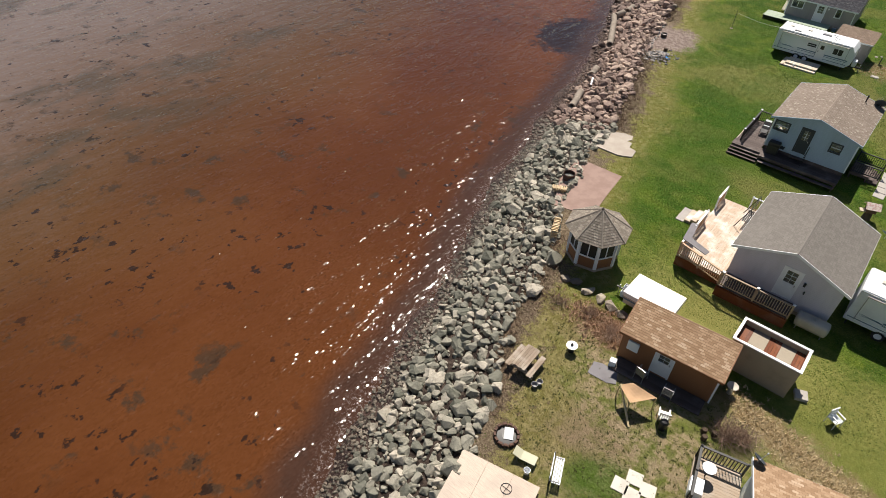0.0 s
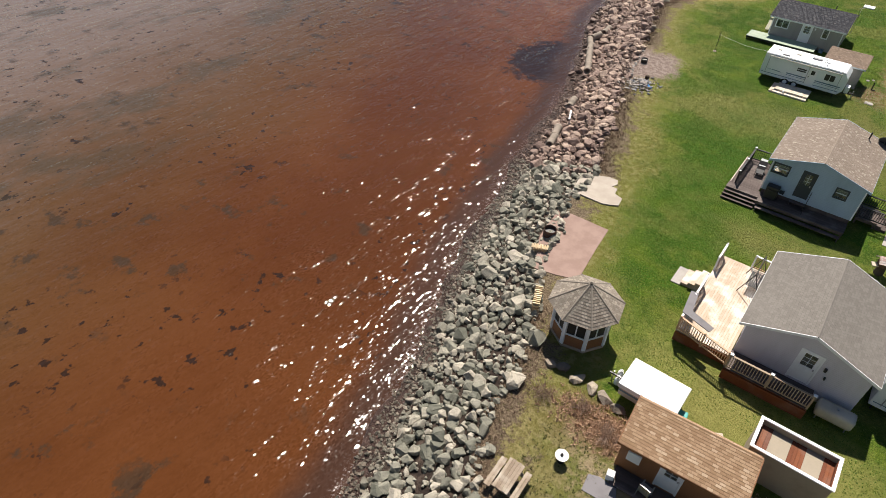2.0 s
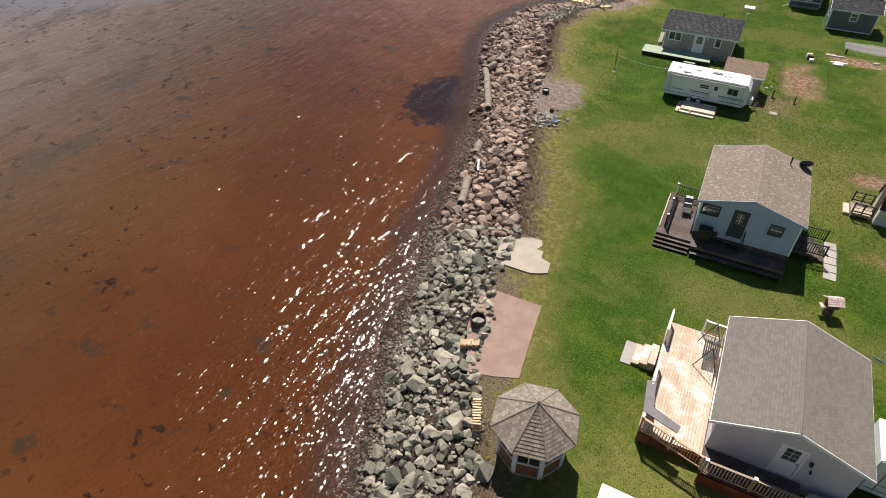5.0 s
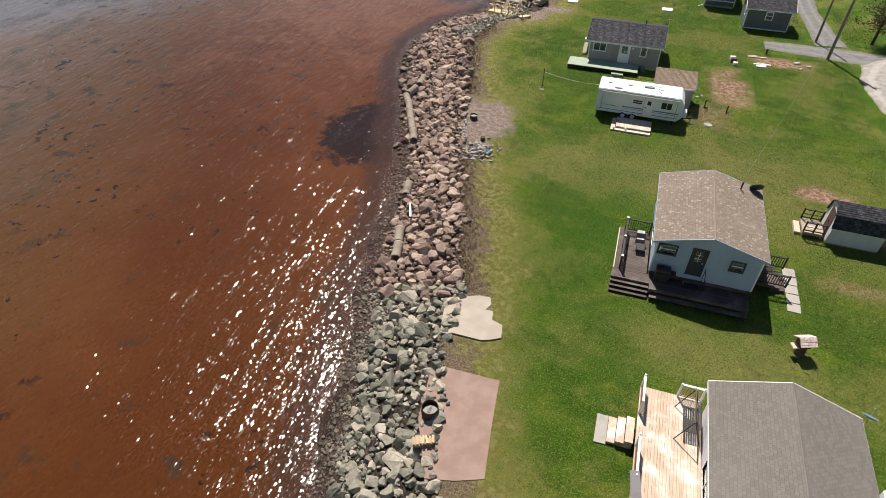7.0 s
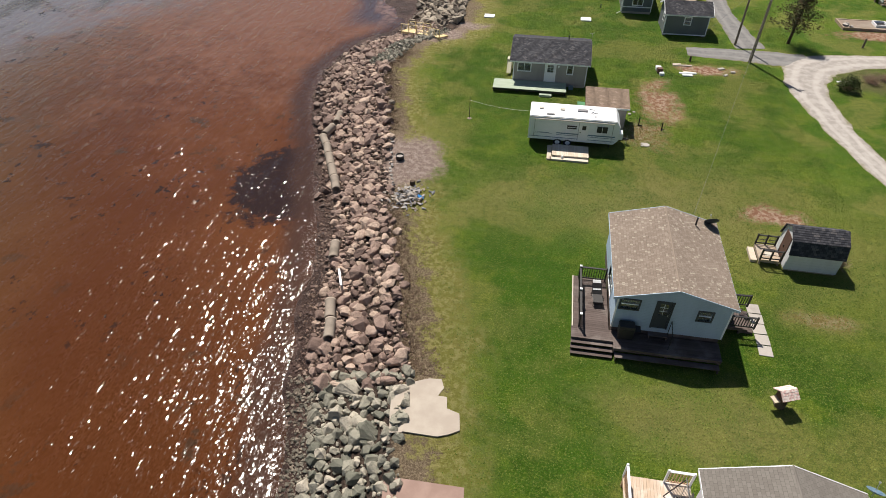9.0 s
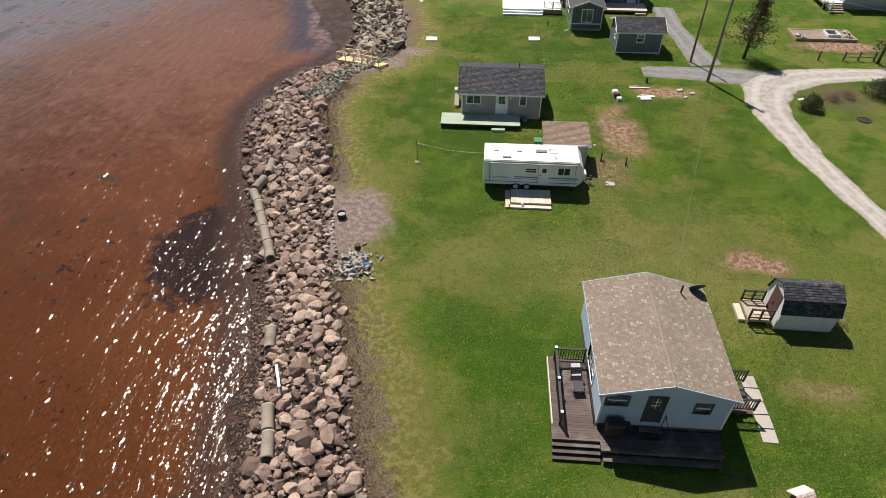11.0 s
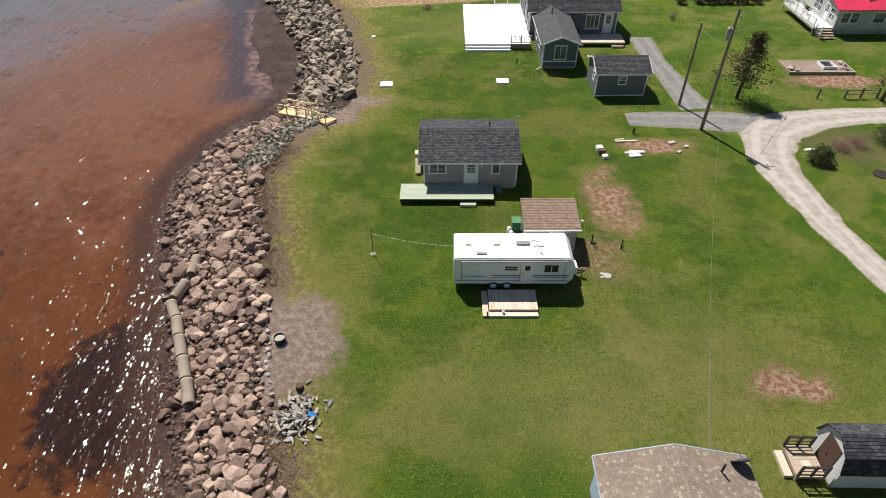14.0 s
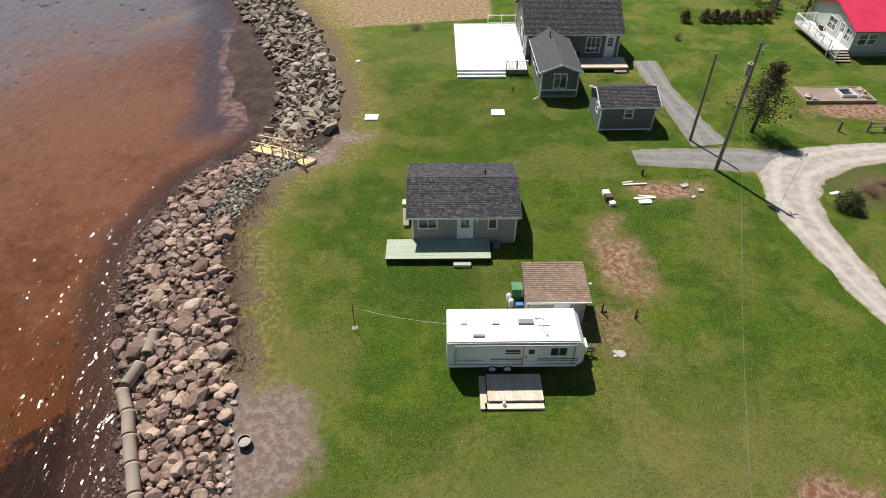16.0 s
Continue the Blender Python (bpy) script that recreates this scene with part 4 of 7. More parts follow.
railing(th, (-6.2, 30.3), (-6.2, 34.3), 0.78, DECK_NEW_Y, WHITE, posts=3)
railing(th, (-4.5, 37.65), (-3.45, 37.65), 0.78, DECK_NEW_Y, WHITE, posts=2)
steps(th, -7.45, -6.3, 34.5, 35.9, 3, 0.78, DECK_NEW, "W")
th.part("skirt_board", box(-6.22, -3.42, 30.13, 30.17, 0.05, 0.7), REDWOOD)
th.part("skirt_board", box(-3.38, 0.6, 29.23, 29.27, 0.05, 0.7), REDWOOD)
th.part("bar_top", prism([(-6.5, 32.4), (-6.1, 32.5), (-5.9, 31.0), (-4.6, 30.5), (-4.7, 30.1), (-6.3, 30.6)], 1.72, 1.77), MATGREY, label="grey serving shelf on the railing")
ob = box(-8.0, -7.45, 34.4, 36.0, 0, 0.06, 0.02)
th2 = Thing("paving_slab", "pinkish concrete slab at the foot of the steps", "paving slab", -7.7, 35.2, 0, world=True)
th2.part("slab", ob, CONCRETE)


def swing(x, y, z, rz=0):
    th = Thing("garden_swing", "black metal garden swing seat with slatted bench", "garden swing", x, y, z, rz)
    for s in (-0.9, 0.9):
        bm = rod(rod(bmesh.new(), (-0.55, s, 0), (0, s, 1.6), 0.025), (0.55, s, 0), (0, s, 1.6), 0.025)
        th.part("side_frame", bm, BLACK)
    th.part("top_bar", rod(bmesh.new(), (0, -0.95, 1.6), (0, 0.95, 1.6), 0.03), BLACK)
    me = th.mesh("seat_slat", box(-0.04, 0.04, -0.7, 0.7, 0.48, 0.5), BLACK)
    for k in range(6):
        th.piece("seat_slat", me, (-0.24 + k * 0.1, 0, 0))
    me = th.mesh("back_slat", box(-0.01, 0.01, -0.7, 0.7, 0.0, 0.08), BLACK)
    for k in range(5):
        th.piece("back_slat", me, (0.31 + k * 0.02, 0, 0.55 + k * 0.1))
    for s in (-0.68, 0.68):
        th.part("chain", rod(bmesh.new(), (0, s, 0.5), (0, s * 1.1, 1.6), 0.012), STEEL)


swing(-4.05, 36.1, 0.78)

# ---- the gazebo ----
th = Thing("gazebo", "eight-sided gazebo with grey cedar roof and white posts", "gazebo", -10.45, 27.55, 0, 12)
E = 8
R_ = [Vector((math.cos(2 * math.pi * k / E + math.pi / 8), math.sin(2 * math.pi * k / E + math.pi / 8), 0)) for k in range(E)]
th.part("floor", prism([(1.6 * r.x, 1.6 * r.y) for r in R_], 0.0, 0.18), OLD_WOOD)
for k in range(E):
    a, b = R_[k], R_[(k + 1) % E]
    rz = math.atan2(a.y, a.x)
    bm = box(-0.09, 0.09, -0.1, 0.1, 0.18, 2.35, 0.01)
    bmesh.ops.transform(bm, matrix=Matrix.Translation(a * 1.52) @ Matrix.Rotation(rz, 4, "Z"), verts=bm.verts)
    th.part("post", bm, WHITE)
    bm = rod_box(bmesh.new(), a * 1.52 + Vector((0, 0, 0.55)), b * 1.52 + Vector((0, 0, 0.55)), 0.05, 0.74)
    th.part("lower_panel", bm, CEDAR_WALL, label="cedar boarded lower panel")
    for z in (0.96, 2.2):
        th.part("rail", rod_box(bmesh.new(), a * 1.52 + Vector((0, 0, z)), b * 1.52 + Vector((0, 0, z)), 0.07, 0.09), WHITE)
    mid = (a + b) * 0.76
    th.part("mullion", box(mid.x - 0.03, mid.x + 0.03, mid.y - 0.03, mid.y + 0.03, 1.0, 2.16), WHITE)
    if k != 0:
        bm = rod_box(bmesh.new(), a * 1.5 + Vector((0, 0, 1.58)), b * 1.5 + Vector((0, 0, 1.58)), 0.012, 1.16)
        th.part("screen", bm, SCREEN)
    top = Vector((0, 0, 3.62))
    e0, e1 = a * 2.0 + Vector((0, 0, 2.3)), b * 2.0 + Vector((0, 0, 2.3))
    th.part("roof", slope(e0, e1, e1.lerp(top, 0.985), e0.lerp(top, 0.985), course=0.16, thick=0.06, lip=0.022), SH_CEDAR)
    th.part("hip_cap", rod(bmesh.new(), e0 + Vector((0, 0, 0.0)), top, 0.05, seg=6), CAPS[SH_CEDAR.name])
th.part("finial", lathe([(0.1, 3.58), (0.09, 3.66), (0.03, 3.7), (0.02, 3.74)], 8), SH_CEDAR)


# ---- the southern yard ----
def chair(x, y, rz, mat, z=0.0, label="white plastic garden armchair", scale=1.0):
    th = Thing("garden_chair", label, "chair", x, y, z, rz)
    s = scale
    th.part("seat", box(-0.25 * s, 0.25 * s, -0.25 * s, 0.25 * s, 0.4 * s, 0.44 * s, 0.015), mat)
    bm = bmesh.new()
    for k in range(5):
        u = (-0.2 + 0.1 * k) * s
        bx(bm, u - 0.035 * s, u + 0.035 * s, 0.24 * s, 0.28 * s, 0.46 * s, 0.9 * s)
    bx(bm, -0.26 * s, 0.26 * s, 0.235 * s, 0.285 * s, 0.86 * s, 0.94 * s)
    th.part("backrest", bm, mat)
    for sx in (-0.23, 0.23):
        th.part("armrest", box((sx - 0.03) * s, (sx + 0.03) * s, -0.25 * s, 0.26 * s, 0.63 * s, 0.66 * s), mat)
        for sy in (-0.22, 0.24):
            th.part("leg", rod(bmesh.new(), (sx * 1.08 * s, sy * 1.1 * s, 0), (sx * s, sy * s, 0.63 * s), 0.02), mat)
    return th


def picnic_table(x, y, rz):
    th = Thing("picnic_table", "weathered grey wooden picnic table with two benches", "table", x, y, 0, rz)
    me = th.mesh("tabletop_board", box(-0.78, 0.78, -0.07, 0.07, 0.7, 0.74, 0.006), GREY_WOOD)
    for k in range(5):
        th.piece("tabletop_board", me, (0.03 * (k % 2), -0.3 + 0.15 * k, 0))
    me = th.mesh("bench_board", box(-0.78, 0.78, -0.07, 0.07, 0.41, 0.45, 0.006), GREY_WOOD)
    for s in (-0.7, -0.55, 0.55, 0.7):
        th.piece("bench_board", me, (0, s, 0))
    for sx in (-0.55, 0.55):
        for s in (-1, 1):
            th.part("leg", rod_box(bmesh.new(), (sx, s * 0.72, 0), (sx, s * 0.2, 0.7), 0.05, 0.1), OLD_WOOD)
        th.part("cross_beam", box(sx - 0.08, sx - 0.03, -0.82, 0.82, 0.33, 0.41), OLD_WOOD)
    return th


def fire_ring(x, y, r, n, mat, label, rows=2, brick=(0.1, 0.06, 0.1)):
    th = Thing("fire_pit", label, "fire pit", x, y, 0, 10)
    me = th.mesh("block", box(-brick[0], brick[0], -brick[1], brick[1], 0, brick[2], 0.012), mat)
    for j in range(rows):
        for k in range(n):
            a = 2 * math.pi * (k + 0.5 * j) / n
            th.piece("block", me, (r * math.cos(a), r * math.sin(a), j * (brick[2] + 0.004)), rz=a + math.pi / 2 + random.uniform(-0.08, 0.08))
    th.part("ash", lathe([(r * 0.9, 0.0), (r * 0.85, 0.04), (r * 0.4, 0.07), (0.02, 0.06)], 14), BLACK, label="dark ash bed")
    return th


def simple(name, label, category, bm, mat, x, y, z=0, rz=0, group="", smooth=False):
    me = bpy.data.meshes.new(name)
    bm.to_mesh(me)
    bm.free()
    me.materials.append(mat)
    if smooth:
        me.polygons.foreach_set("use_smooth", np.ones(len(me.polygons), bool))
    ob = new(name, me)
    ob.matrix_basis = pose(x, y, z, 0, 0, rz)
    return tagged(ob, label, category, group)


def propane(x, y, z=0.0):
    th = Thing("propane_cylinder", "small grey propane gas cylinder", "gas cylinder", x, y, z, group="gas cylinders")
    th.part("body", lathe([(0.1, 0), (0.15, 0.04), (0.155, 0.08), (0.155, 0.36), (0.12, 0.44), (0.05, 0.47)], 14), WHITE, smooth=True)
    th.part("collar", lathe([(0.09, 0.46), (0.09, 0.56), (0.08, 0.56), (0.08, 0.46)], 12), STEEL)
    th.part("valve", lathe([(0.03, 0.46), (0.03, 0.53), (0.015, 0.55)], 8), STEEL)


def twig_bush(x, y, r, h, n, name="bare_shrub", label="leafless brown shrub with thin tangled twigs"):
    rnd = random.Random(int(x * 31 + y * 17))
    bm = bmesh.new()
    for k in range(n):
        a, tilt = rnd.uniform(0, 6.28), rnd.uniform(0.1, 1.1)
        base = Vector((rnd.gauss(0, r * 0.15), rnd.gauss(0, r * 0.15), 0))
        tip = base + Vector((math.cos(a) * math.sin(tilt) * r * 1.2, math.sin(a) * math.sin(tilt) * r * 1.2, math.cos(tilt) * h * rnd.uniform(0.6, 1)))
        rod(bm, base, tip, 0.012, 0.004, seg=4)
        for j in range(3):
            p = base.lerp(tip, rnd.uniform(0.35, 0.9))
            rod(bm, p, p + Vector((rnd.gauss(0, 0.2), rnd.gauss(0, 0.2), rnd.uniform(0.05, 0.3))), 0.006, 0.003, seg=3)
    return simple(name, label, "shrub", bm, TWIG, x, y)


# the small cedar cabin
th = Thing("cabin", "small brown cedar cabin with tan shingle roof and white door", "cabin", -3.12, 22.85, 0, 4)
op = [("S", -0.62, 0.22, 0.12, 1.98)]
th.part("wall", walls(-2.45, 2.45, -1.15, 1.2, 0.02, 2.12, op), CEDAR_WALL)
for sx in (-2.45, 2.31):
    th.part("gable", extrude_xz([(-1.15, 2.12), (1.2, 2.12), (0.75, 2.66)], sx, sx + 0.14, True), CEDAR_WALL)
th.part("floor", box(-2.3, 2.3, -1.0, 1.05, 0.02, 0.1), OLD_WOOD)
gable_roof(th, -2.62, 2.62, -1.4, 1.38, 2.08, 2.74, "x", SH_TAN, CEDAR_WALL, ridge_at=0.75)
door(th, "S", -1.15, *op[0][1:], WHITE, WHITE)
window_box = box(*flat("S", -1.15, -2.1, -1.5, 0.95, 1.6, 0.1, 0.1), bevel=0.03)
th.part("wall_cabinet", window_box, WHITE, label="white wall-hung metal box")
th.part("corner_trim", box(2.38, 2.47, -1.17, -1.08, 0.02, 2.1), WHITE)
th = Thing("cabin_deck", "low weathered plank deck in front of the cabin", "deck", -3.0, 20.95, 0, 4)
# the dark board colour carries the shade that lies before the cabin
deck(th, -2.3, 2.3, -0.3, 0.72, 0.1, DECK_DARK, "x")

# the roofless stall
th = Thing("roofless_stall", "roofless beige stall with white rim and red inner boards", "stall", 0.52, 25.52, 0, 0)
th.part("wall", walls(-1.62, 1.62, -0.86, 0.86, 0.0, 2.08, t=0.05), BEIGE_WALL)
bm = bmesh.new()
for q in ((-1.68, 1.68, -0.92, -0.78), (-1.68, 1.68, 0.78, 0.92), (-1.68, -1.54, -0.78, 0.78), (1.54, 1.68, -0.78, 0.78)):
    bx(bm, *q, 2.08, 2.14)
th.part("rim", bm, WHITE)
th.part("floor", box(-1.56, 1.56, -0.8, 0.8, 0.0, 0.06), OLD_WOOD)
for u0, u1, mt in ((-1.55, -1.0, REDWOOD), (-1.0, -0.2, BEIGE_WALL), (-0.2, 0.4, REDWOOD), (0.4, 1.1, BEIGE_WALL), (1.1, 1.55, REDWOOD)):
    n = max(1, round((u1 - u0) / 0.16)) if mt is REDWOOD else 1
    for k in range(n):
        w = (u1 - u0) / n
        th.part("board" if mt is REDWOOD else "panel", box(u0 + k * w + 0.004, u0 + (k + 1) * w - 0.004, -0.8, 0.8, 1.72, 1.76), mt)
for k in range(9):
    th.part("board", box(1.52, 1.555, -0.78 + k * 0.17, -0.62 + k * 0.17, 1.77, 2.07), REDWOOD)
simple("concrete_block", "square pale concrete block by the stall", "block", box(-0.3, 0.3, -0.3, 0.3, 0, 0.2, 0.02), CONCRETE, 2.75, 25.3, 0, 20)
simple("wooden_box", "small pale wooden box on the grass", "box", box(-0.2, 0.2, -0.2, 0.2, 0, 0.35, 0.015), PALE_WOOD, -2.2, 25.6, 0, 30)

# folded tent trailer
th = Thing("tent_trailer", "folded tent trailer with white top and grey sides", "trailer", -5.6, 25.65, 0, -1)
th.part("body", box(-1.35, 1.35, -0.9, 0.9, 0.42, 0.95, 0.04), CREAM)
th.part("lid", box(-1.45, 1.45, -0.97, 0.97, 0.97, 1.28, 0.06), WHITE_ROOF)
for s in (-0.88, 0.88):
    wh = th.part("wheel", rod(bmesh.new(), (0.1, s - 0.09, 0.26), (0.1, s + 0.09, 0.26), 0.26, seg=18), RUBBER)
    th.part("rim", rod(bmesh.new(), (0.1, s - 0.1, 0.26), (0.1, s + 0.1, 0.26), 0.14, seg=12), STEEL, wh)
th.part("hitch", rod_box(bmesh.new(), (-1.35, 0, 0.5), (-2.2, 0, 0.48), 0.08, 0.08), BLACK)
th.part("jack", rod(bmesh.new(), (-2.0, 0, 0), (-2.0, 0, 0.7), 0.03), STEEL)
th.part("stripe", box(-1.36, 1.36, -0.905, -0.9, 0.72, 0.84), STRIPE)
propane(-7.35, 26.05, 0.0)
propane(-7.3, 25.6, 0.0)
simple("storage_tub", "teal plastic storage tub", "tub", box(-0.22, 0.22, -0.3, 0.3, 0, 0.5, 0.04), TEAL, -3.95, 25.5, 0, 10)

# yard things
picnic_table(-8.75, 17.75, 92)
for dx, dy in ((-7.65, 17.0), (-7.55, 17.3)):
    simple("plant_pot", "small grey plastic plant pot", "pot", lathe([(0.11, 0), (0.15, 0.22), (0.17, 0.24), (0.15, 0.24), (0.1, 0.08)], 14), GREYPLASTIC, dx, dy, group="plant pots")
fire_ring(-7.1, 13.85, 0.55, 13, RUST, "round brick fire pit with dark ash")
simple("metal_sheet", "bent pale metal sheet in the fire pit", "sheet", box(-0.22, 0.22, -0.28, 0.28, 0, 0.02, 0.006, Matrix.Rotation(0.3, 4, "X")), WHITE, -7.05, 13.95, 0.16, 30)
th = Thing("plywood_platform", "low pinkish plywood platform with stains", "platform", -6.0, 10.9, 0, 12)
th.part("frame", box(-1.75, 1.75, -1.3, 1.3, 0.02, 0.26), OLD_WOOD)
for k in range(3):
    th.part("panel", box(-1.85 + k * 1.24, -0.62 + k * 1.24, -1.4, 1.4, 0.26, 0.29), PLYWOOD)
th = Thing("fire_bowl", "thin black iron fire bowl grate", "grate", -5.55, 11.65, 0.29)
bm = bmesh.new()
for k in range(12):
    a, b = 2 * math.pi * k / 12, 2 * math.pi * (k + 1) / 12
    rod(bm, (0.25 * math.cos(a), 0.25 * math.sin(a), 0.02), (0.25 * math.cos(b), 0.25 * math.sin(b), 0.02), 0.012, seg=5)
th.part("ring", bm, BLACK)
th.part("bar", rod(bmesh.new(), (-0.25, 0, 0.02), (0.25, 0, 0.02), 0.01, seg=5), BLACK)
th.part("bar", rod(bmesh.new(), (0, -0.25, 0.02), (0, 0.25, 0.02), 0.01, seg=5), BLACK)


def bench(x, y, rz, mat, label):
    th = Thing("garden_bench", label, "bench", x, y, 0, rz)
    me = th.mesh("slat", box(-0.65, 0.65, -0.04, 0.04, 0.42, 0.45), mat)
    for k in range(4):
        th.piece("slat", me, (0, -0.18 + 0.1 * k, 0))
    me = th.mesh("back_slat", box(-0.65, 0.65, -0.012, 0.012, 0, 0.08), mat)
    for k in range(3):
        th.piece("back_slat", me, (0, 0.24 + 0.02 * k, 0.52 + 0.11 * k))
    for sx in (-0.58, 0.58):
        th.part("end_frame", extrude_xz([(-0.22, 0), (-0.16, 0), (-0.14, 0.4), (0.2, 0.4), (0.22, 0), (0.28, 0), (0.3, 0.82), (0.24, 0.82), (0.2, 0.45), (-0.2, 0.45)], sx - 0.03, sx + 0.03, True), BLACK)


bench(-4.3, 13.75, 112, WHITE, "white slatted garden bench with dark ends")
th = Thing("sun_lounger", "pale green folding sun lounger", "sun lounger", -5.75, 13.45, 0, 12)
th.part("seat", box(-0.2, 0.5, -0.24, 0.24, 0.26, 0.3, 0.012), YELLOW)
th.part("backrest", box(-0.6, -0.18, -0.24, 0.24, 0.34, 0.38, 0.012, Matrix.Rotation(0.45, 4, "Y")), YELLOW)
for sx, sy in ((-0.35, -0.21), (-0.35, 0.21), (0.42, -0.21), (0.42, 0.21)):
    th.part("leg", rod(bmesh.new(), (sx, sy, 0), (sx, sy, 0.28), 0.018), STEEL)
simple("bucket", "small white plastic bucket", "bucket", lathe([(0.11, 0), (0.15, 0.28), (0.16, 0.3), (0.14, 0.3), (0.1, 0.04)], 14), WHITE, -5.35, 12.95)
for k, (px_, py_, rz) in enumerate(((-1.55, 15.9, 12), (-0.85, 15.75, 14), (-1.3, 15.1, 10), (-0.55, 15.0, 12), (-1.9, 15.2, 9))):
    simple("paving_slab", "cream square paving slab in the yard", "paving slab", box(-0.34, 0.34, -0.34, 0.34, 0, 0.05, 0.012), CREAM, px_, py_, 0, rz, "yard slabs")
th = Thing("garden_ornament", "black and white garden ornament on a post", "ornament", -7.45, 20.15, 0)
th.part("body", lathe([(0.16, 0), (0.18, 0.06), (0.12, 0.2), (0.14, 0.34), (0.06, 0.44), (0.08, 0.5), (0.05, 0.62), (0.02, 0.66)], 14), BLACK, smooth=True)
th.part("rim", lathe([(0.05, 0.44), (0.3, 0.47), (0.31, 0.5), (0.06, 0.48)], 18), WHITE)
th = Thing("outdoor_rug", "dark grey rug lying on the grass", "rug", -5.4, 20.05, 0, 10)
th.part("cloth", prism([(-0.75, -0.4), (0.3, -0.5), (0.75, -0.35), (0.6, 0.35), (-0.2, 0.55), (-0.7, 0.45)], 0.004, 0.03), MATGREY)
simple("cooler", "small white picnic cooler with lid", "cooler", box(-0.17, 0.17, -0.17, 0.17, 0, 0.42, 0.03), WHITE, -5.35, 20.8, 0, 12)
th = Thing("shade_canopy", "tan cloth shade canopy on a low wooden frame", "canopy", -3.4, 19.2, 0, 0)
bm = bmesh.new()
grid = [[None] * 7 for _ in range(7)]
for i in range(7):
    for j in range(7):
        u, v = i / 6, j / 6
        p = Vector((-0.88, -0.05, 1.05)).lerp(Vector((-0.02, -0.6, 0.98)), u).lerp(Vector((-0.43, 0.48, 1.05)).lerp(Vector((0.84, 0.48, 1.0)), u), v)
        grid[i][j] = bm.verts.new(p + Vector((0, 0, -0.1 * math.sin(math.pi * u) * math.sin(math.pi * v))))
for i in range(6):
    for j in range(6):
        bm.faces.new((grid[i][j], grid[i + 1][j], grid[i + 1][j + 1], grid[i][j + 1]))
bmesh.ops.recalc_face_normals(bm, faces=bm.faces)
bmesh.ops.solidify(bm, geom=bm.faces[:], thickness=0.012)
th.part("cloth", bm, TAN_CLOTH)
for p in ((-0.86, -0.04), (-0.42, 0.46), (0.82, 0.46), (-0.02, -0.57)):
    th.part("pole", rod(bmesh.new(), (*p, 0), (*p, 1.0), 0.03), YELLOW_WOOD)
th.part("prop_board", rod_box(bmesh.new(), (-0.85, 0.0, 1.1), (0.43, -1.16, 0.05), 0.09, 0.05), YELLOW_WOOD)
chair(-1.95, 19.45, 200, STEEL, label="grey metal garden chair with dark seat")
chair(-3.85, 20.95, 170, STEEL, 0.1, "grey metal garden chair on the cabin deck")
chair(-2.35, 20.75, 185, GREYPLASTIC, 0.1, "dark grey garden chair on the cabin deck")
simple("waste_bin", "small black rubbish bin with domed lid", "bin", lathe([(0.18, 0), (0.2, 0.5), (0.21, 0.52), (0.15, 0.62), (0.03, 0.66)], 14), BLACK, -1.75, 19.05)
simple("wash_basin", "white enamel basin on a dark stand", "basin", lathe([(0.12, 0), (0.12, 0.45), (0.16, 0.5), (0.27, 0.58), (0.28, 0.62), (0.24, 0.6), (0.08, 0.53)], 16), CREAM, -0.05, 23.15)
chair(4.4, 24.7, 60, WHITE, label="white plastic garden chair on the grass")
for k, (px_, py_) in enumerate(((0.0, 19.8), (-0.15, 20.15), (0.3, 20.3))):
    simple("log_section", "upright sawn log section", "log", lathe([(0.13, 0), (0.14, 0.02), (0.135, 0.28), (0.12, 0.3)], 10), BARK, px_, py_, 0, 0, "sawn logs")
twig_bush(0.75, 20.55, 0.95, 1.1, 150)
twig_bush(1.5, 20.9, 0.8, 0.9, 110)
twig_bush(-9.9, 22.7, 0.9, 0.7, 45, "dead_branch", "dead bare branches lying beside the stones")
twig_bush(-6.4, 22.6, 0.7, 0.45, 70)
twig_bush(-8.0, 23.2, 0.6, 0.4, 50)
for k, (px_, py_, s) in enumerate(((-10.5, 24.55, 0.3), (-9.9, 24.75, 0.34), (-9.0, 24.6, 0.4), (-8.1, 24.5, 0.36), (-7.35, 24.35, 0.42), (-6.6, 24.2, 0.34))):
    rnd = random.Random(k)
    bm = bmesh.new()
    for i in range(22):
        v = Vector((rnd.gauss(0, 1), rnd.gauss(0, 1), rnd.gauss(0, 1))).normalized()
        bm.verts.new((v.x * s * 1.25, v.y * s * 0.85, v.z * s * 0.55))
    bmesh.ops.convex_hull(bm, input=bm.verts)
    simple("boulder", "pale rounded boulder edging the grass", "boulder", bm, ROCKS["tan"][0], px_, py_, s * 0.3, k * 37, "edging boulders")

# tan-roofed house at the south end
th = Thing("cottage", "cottage with tan shingle roof and small railed deck", "house", 1.9, 18.45, 0, 13)
op = [("W", -4.0, -3.1, 0.55, 2.4)]
th.part("wall", walls(0.25, 6.5, -6.6, -0.25, 0.2, 2.5, op, gable="x", zr=3.5), SIDING_PALE)
th.part("floor", box(0.45, 6.3, -6.4, -0.45, 0.2, 0.4), OLD_WOOD)
th.part("foundation", box(0.3, 6.45, -6.55, -0.3, -0.02, 0.2), CONCRETE)
gable_roof(th, 0, 6.8, -6.9, 0.05, 2.45, 3.62, "x", SH_TAN, WHITE)
door(th, "W", 0.25, *op[0][1:], WHITE, WHITE)
dish("satellite_dish", 2.1, 18.3, 2.52, (0.3, 0.5, 0.6), 0.3, 0.32, DARKTRIM)
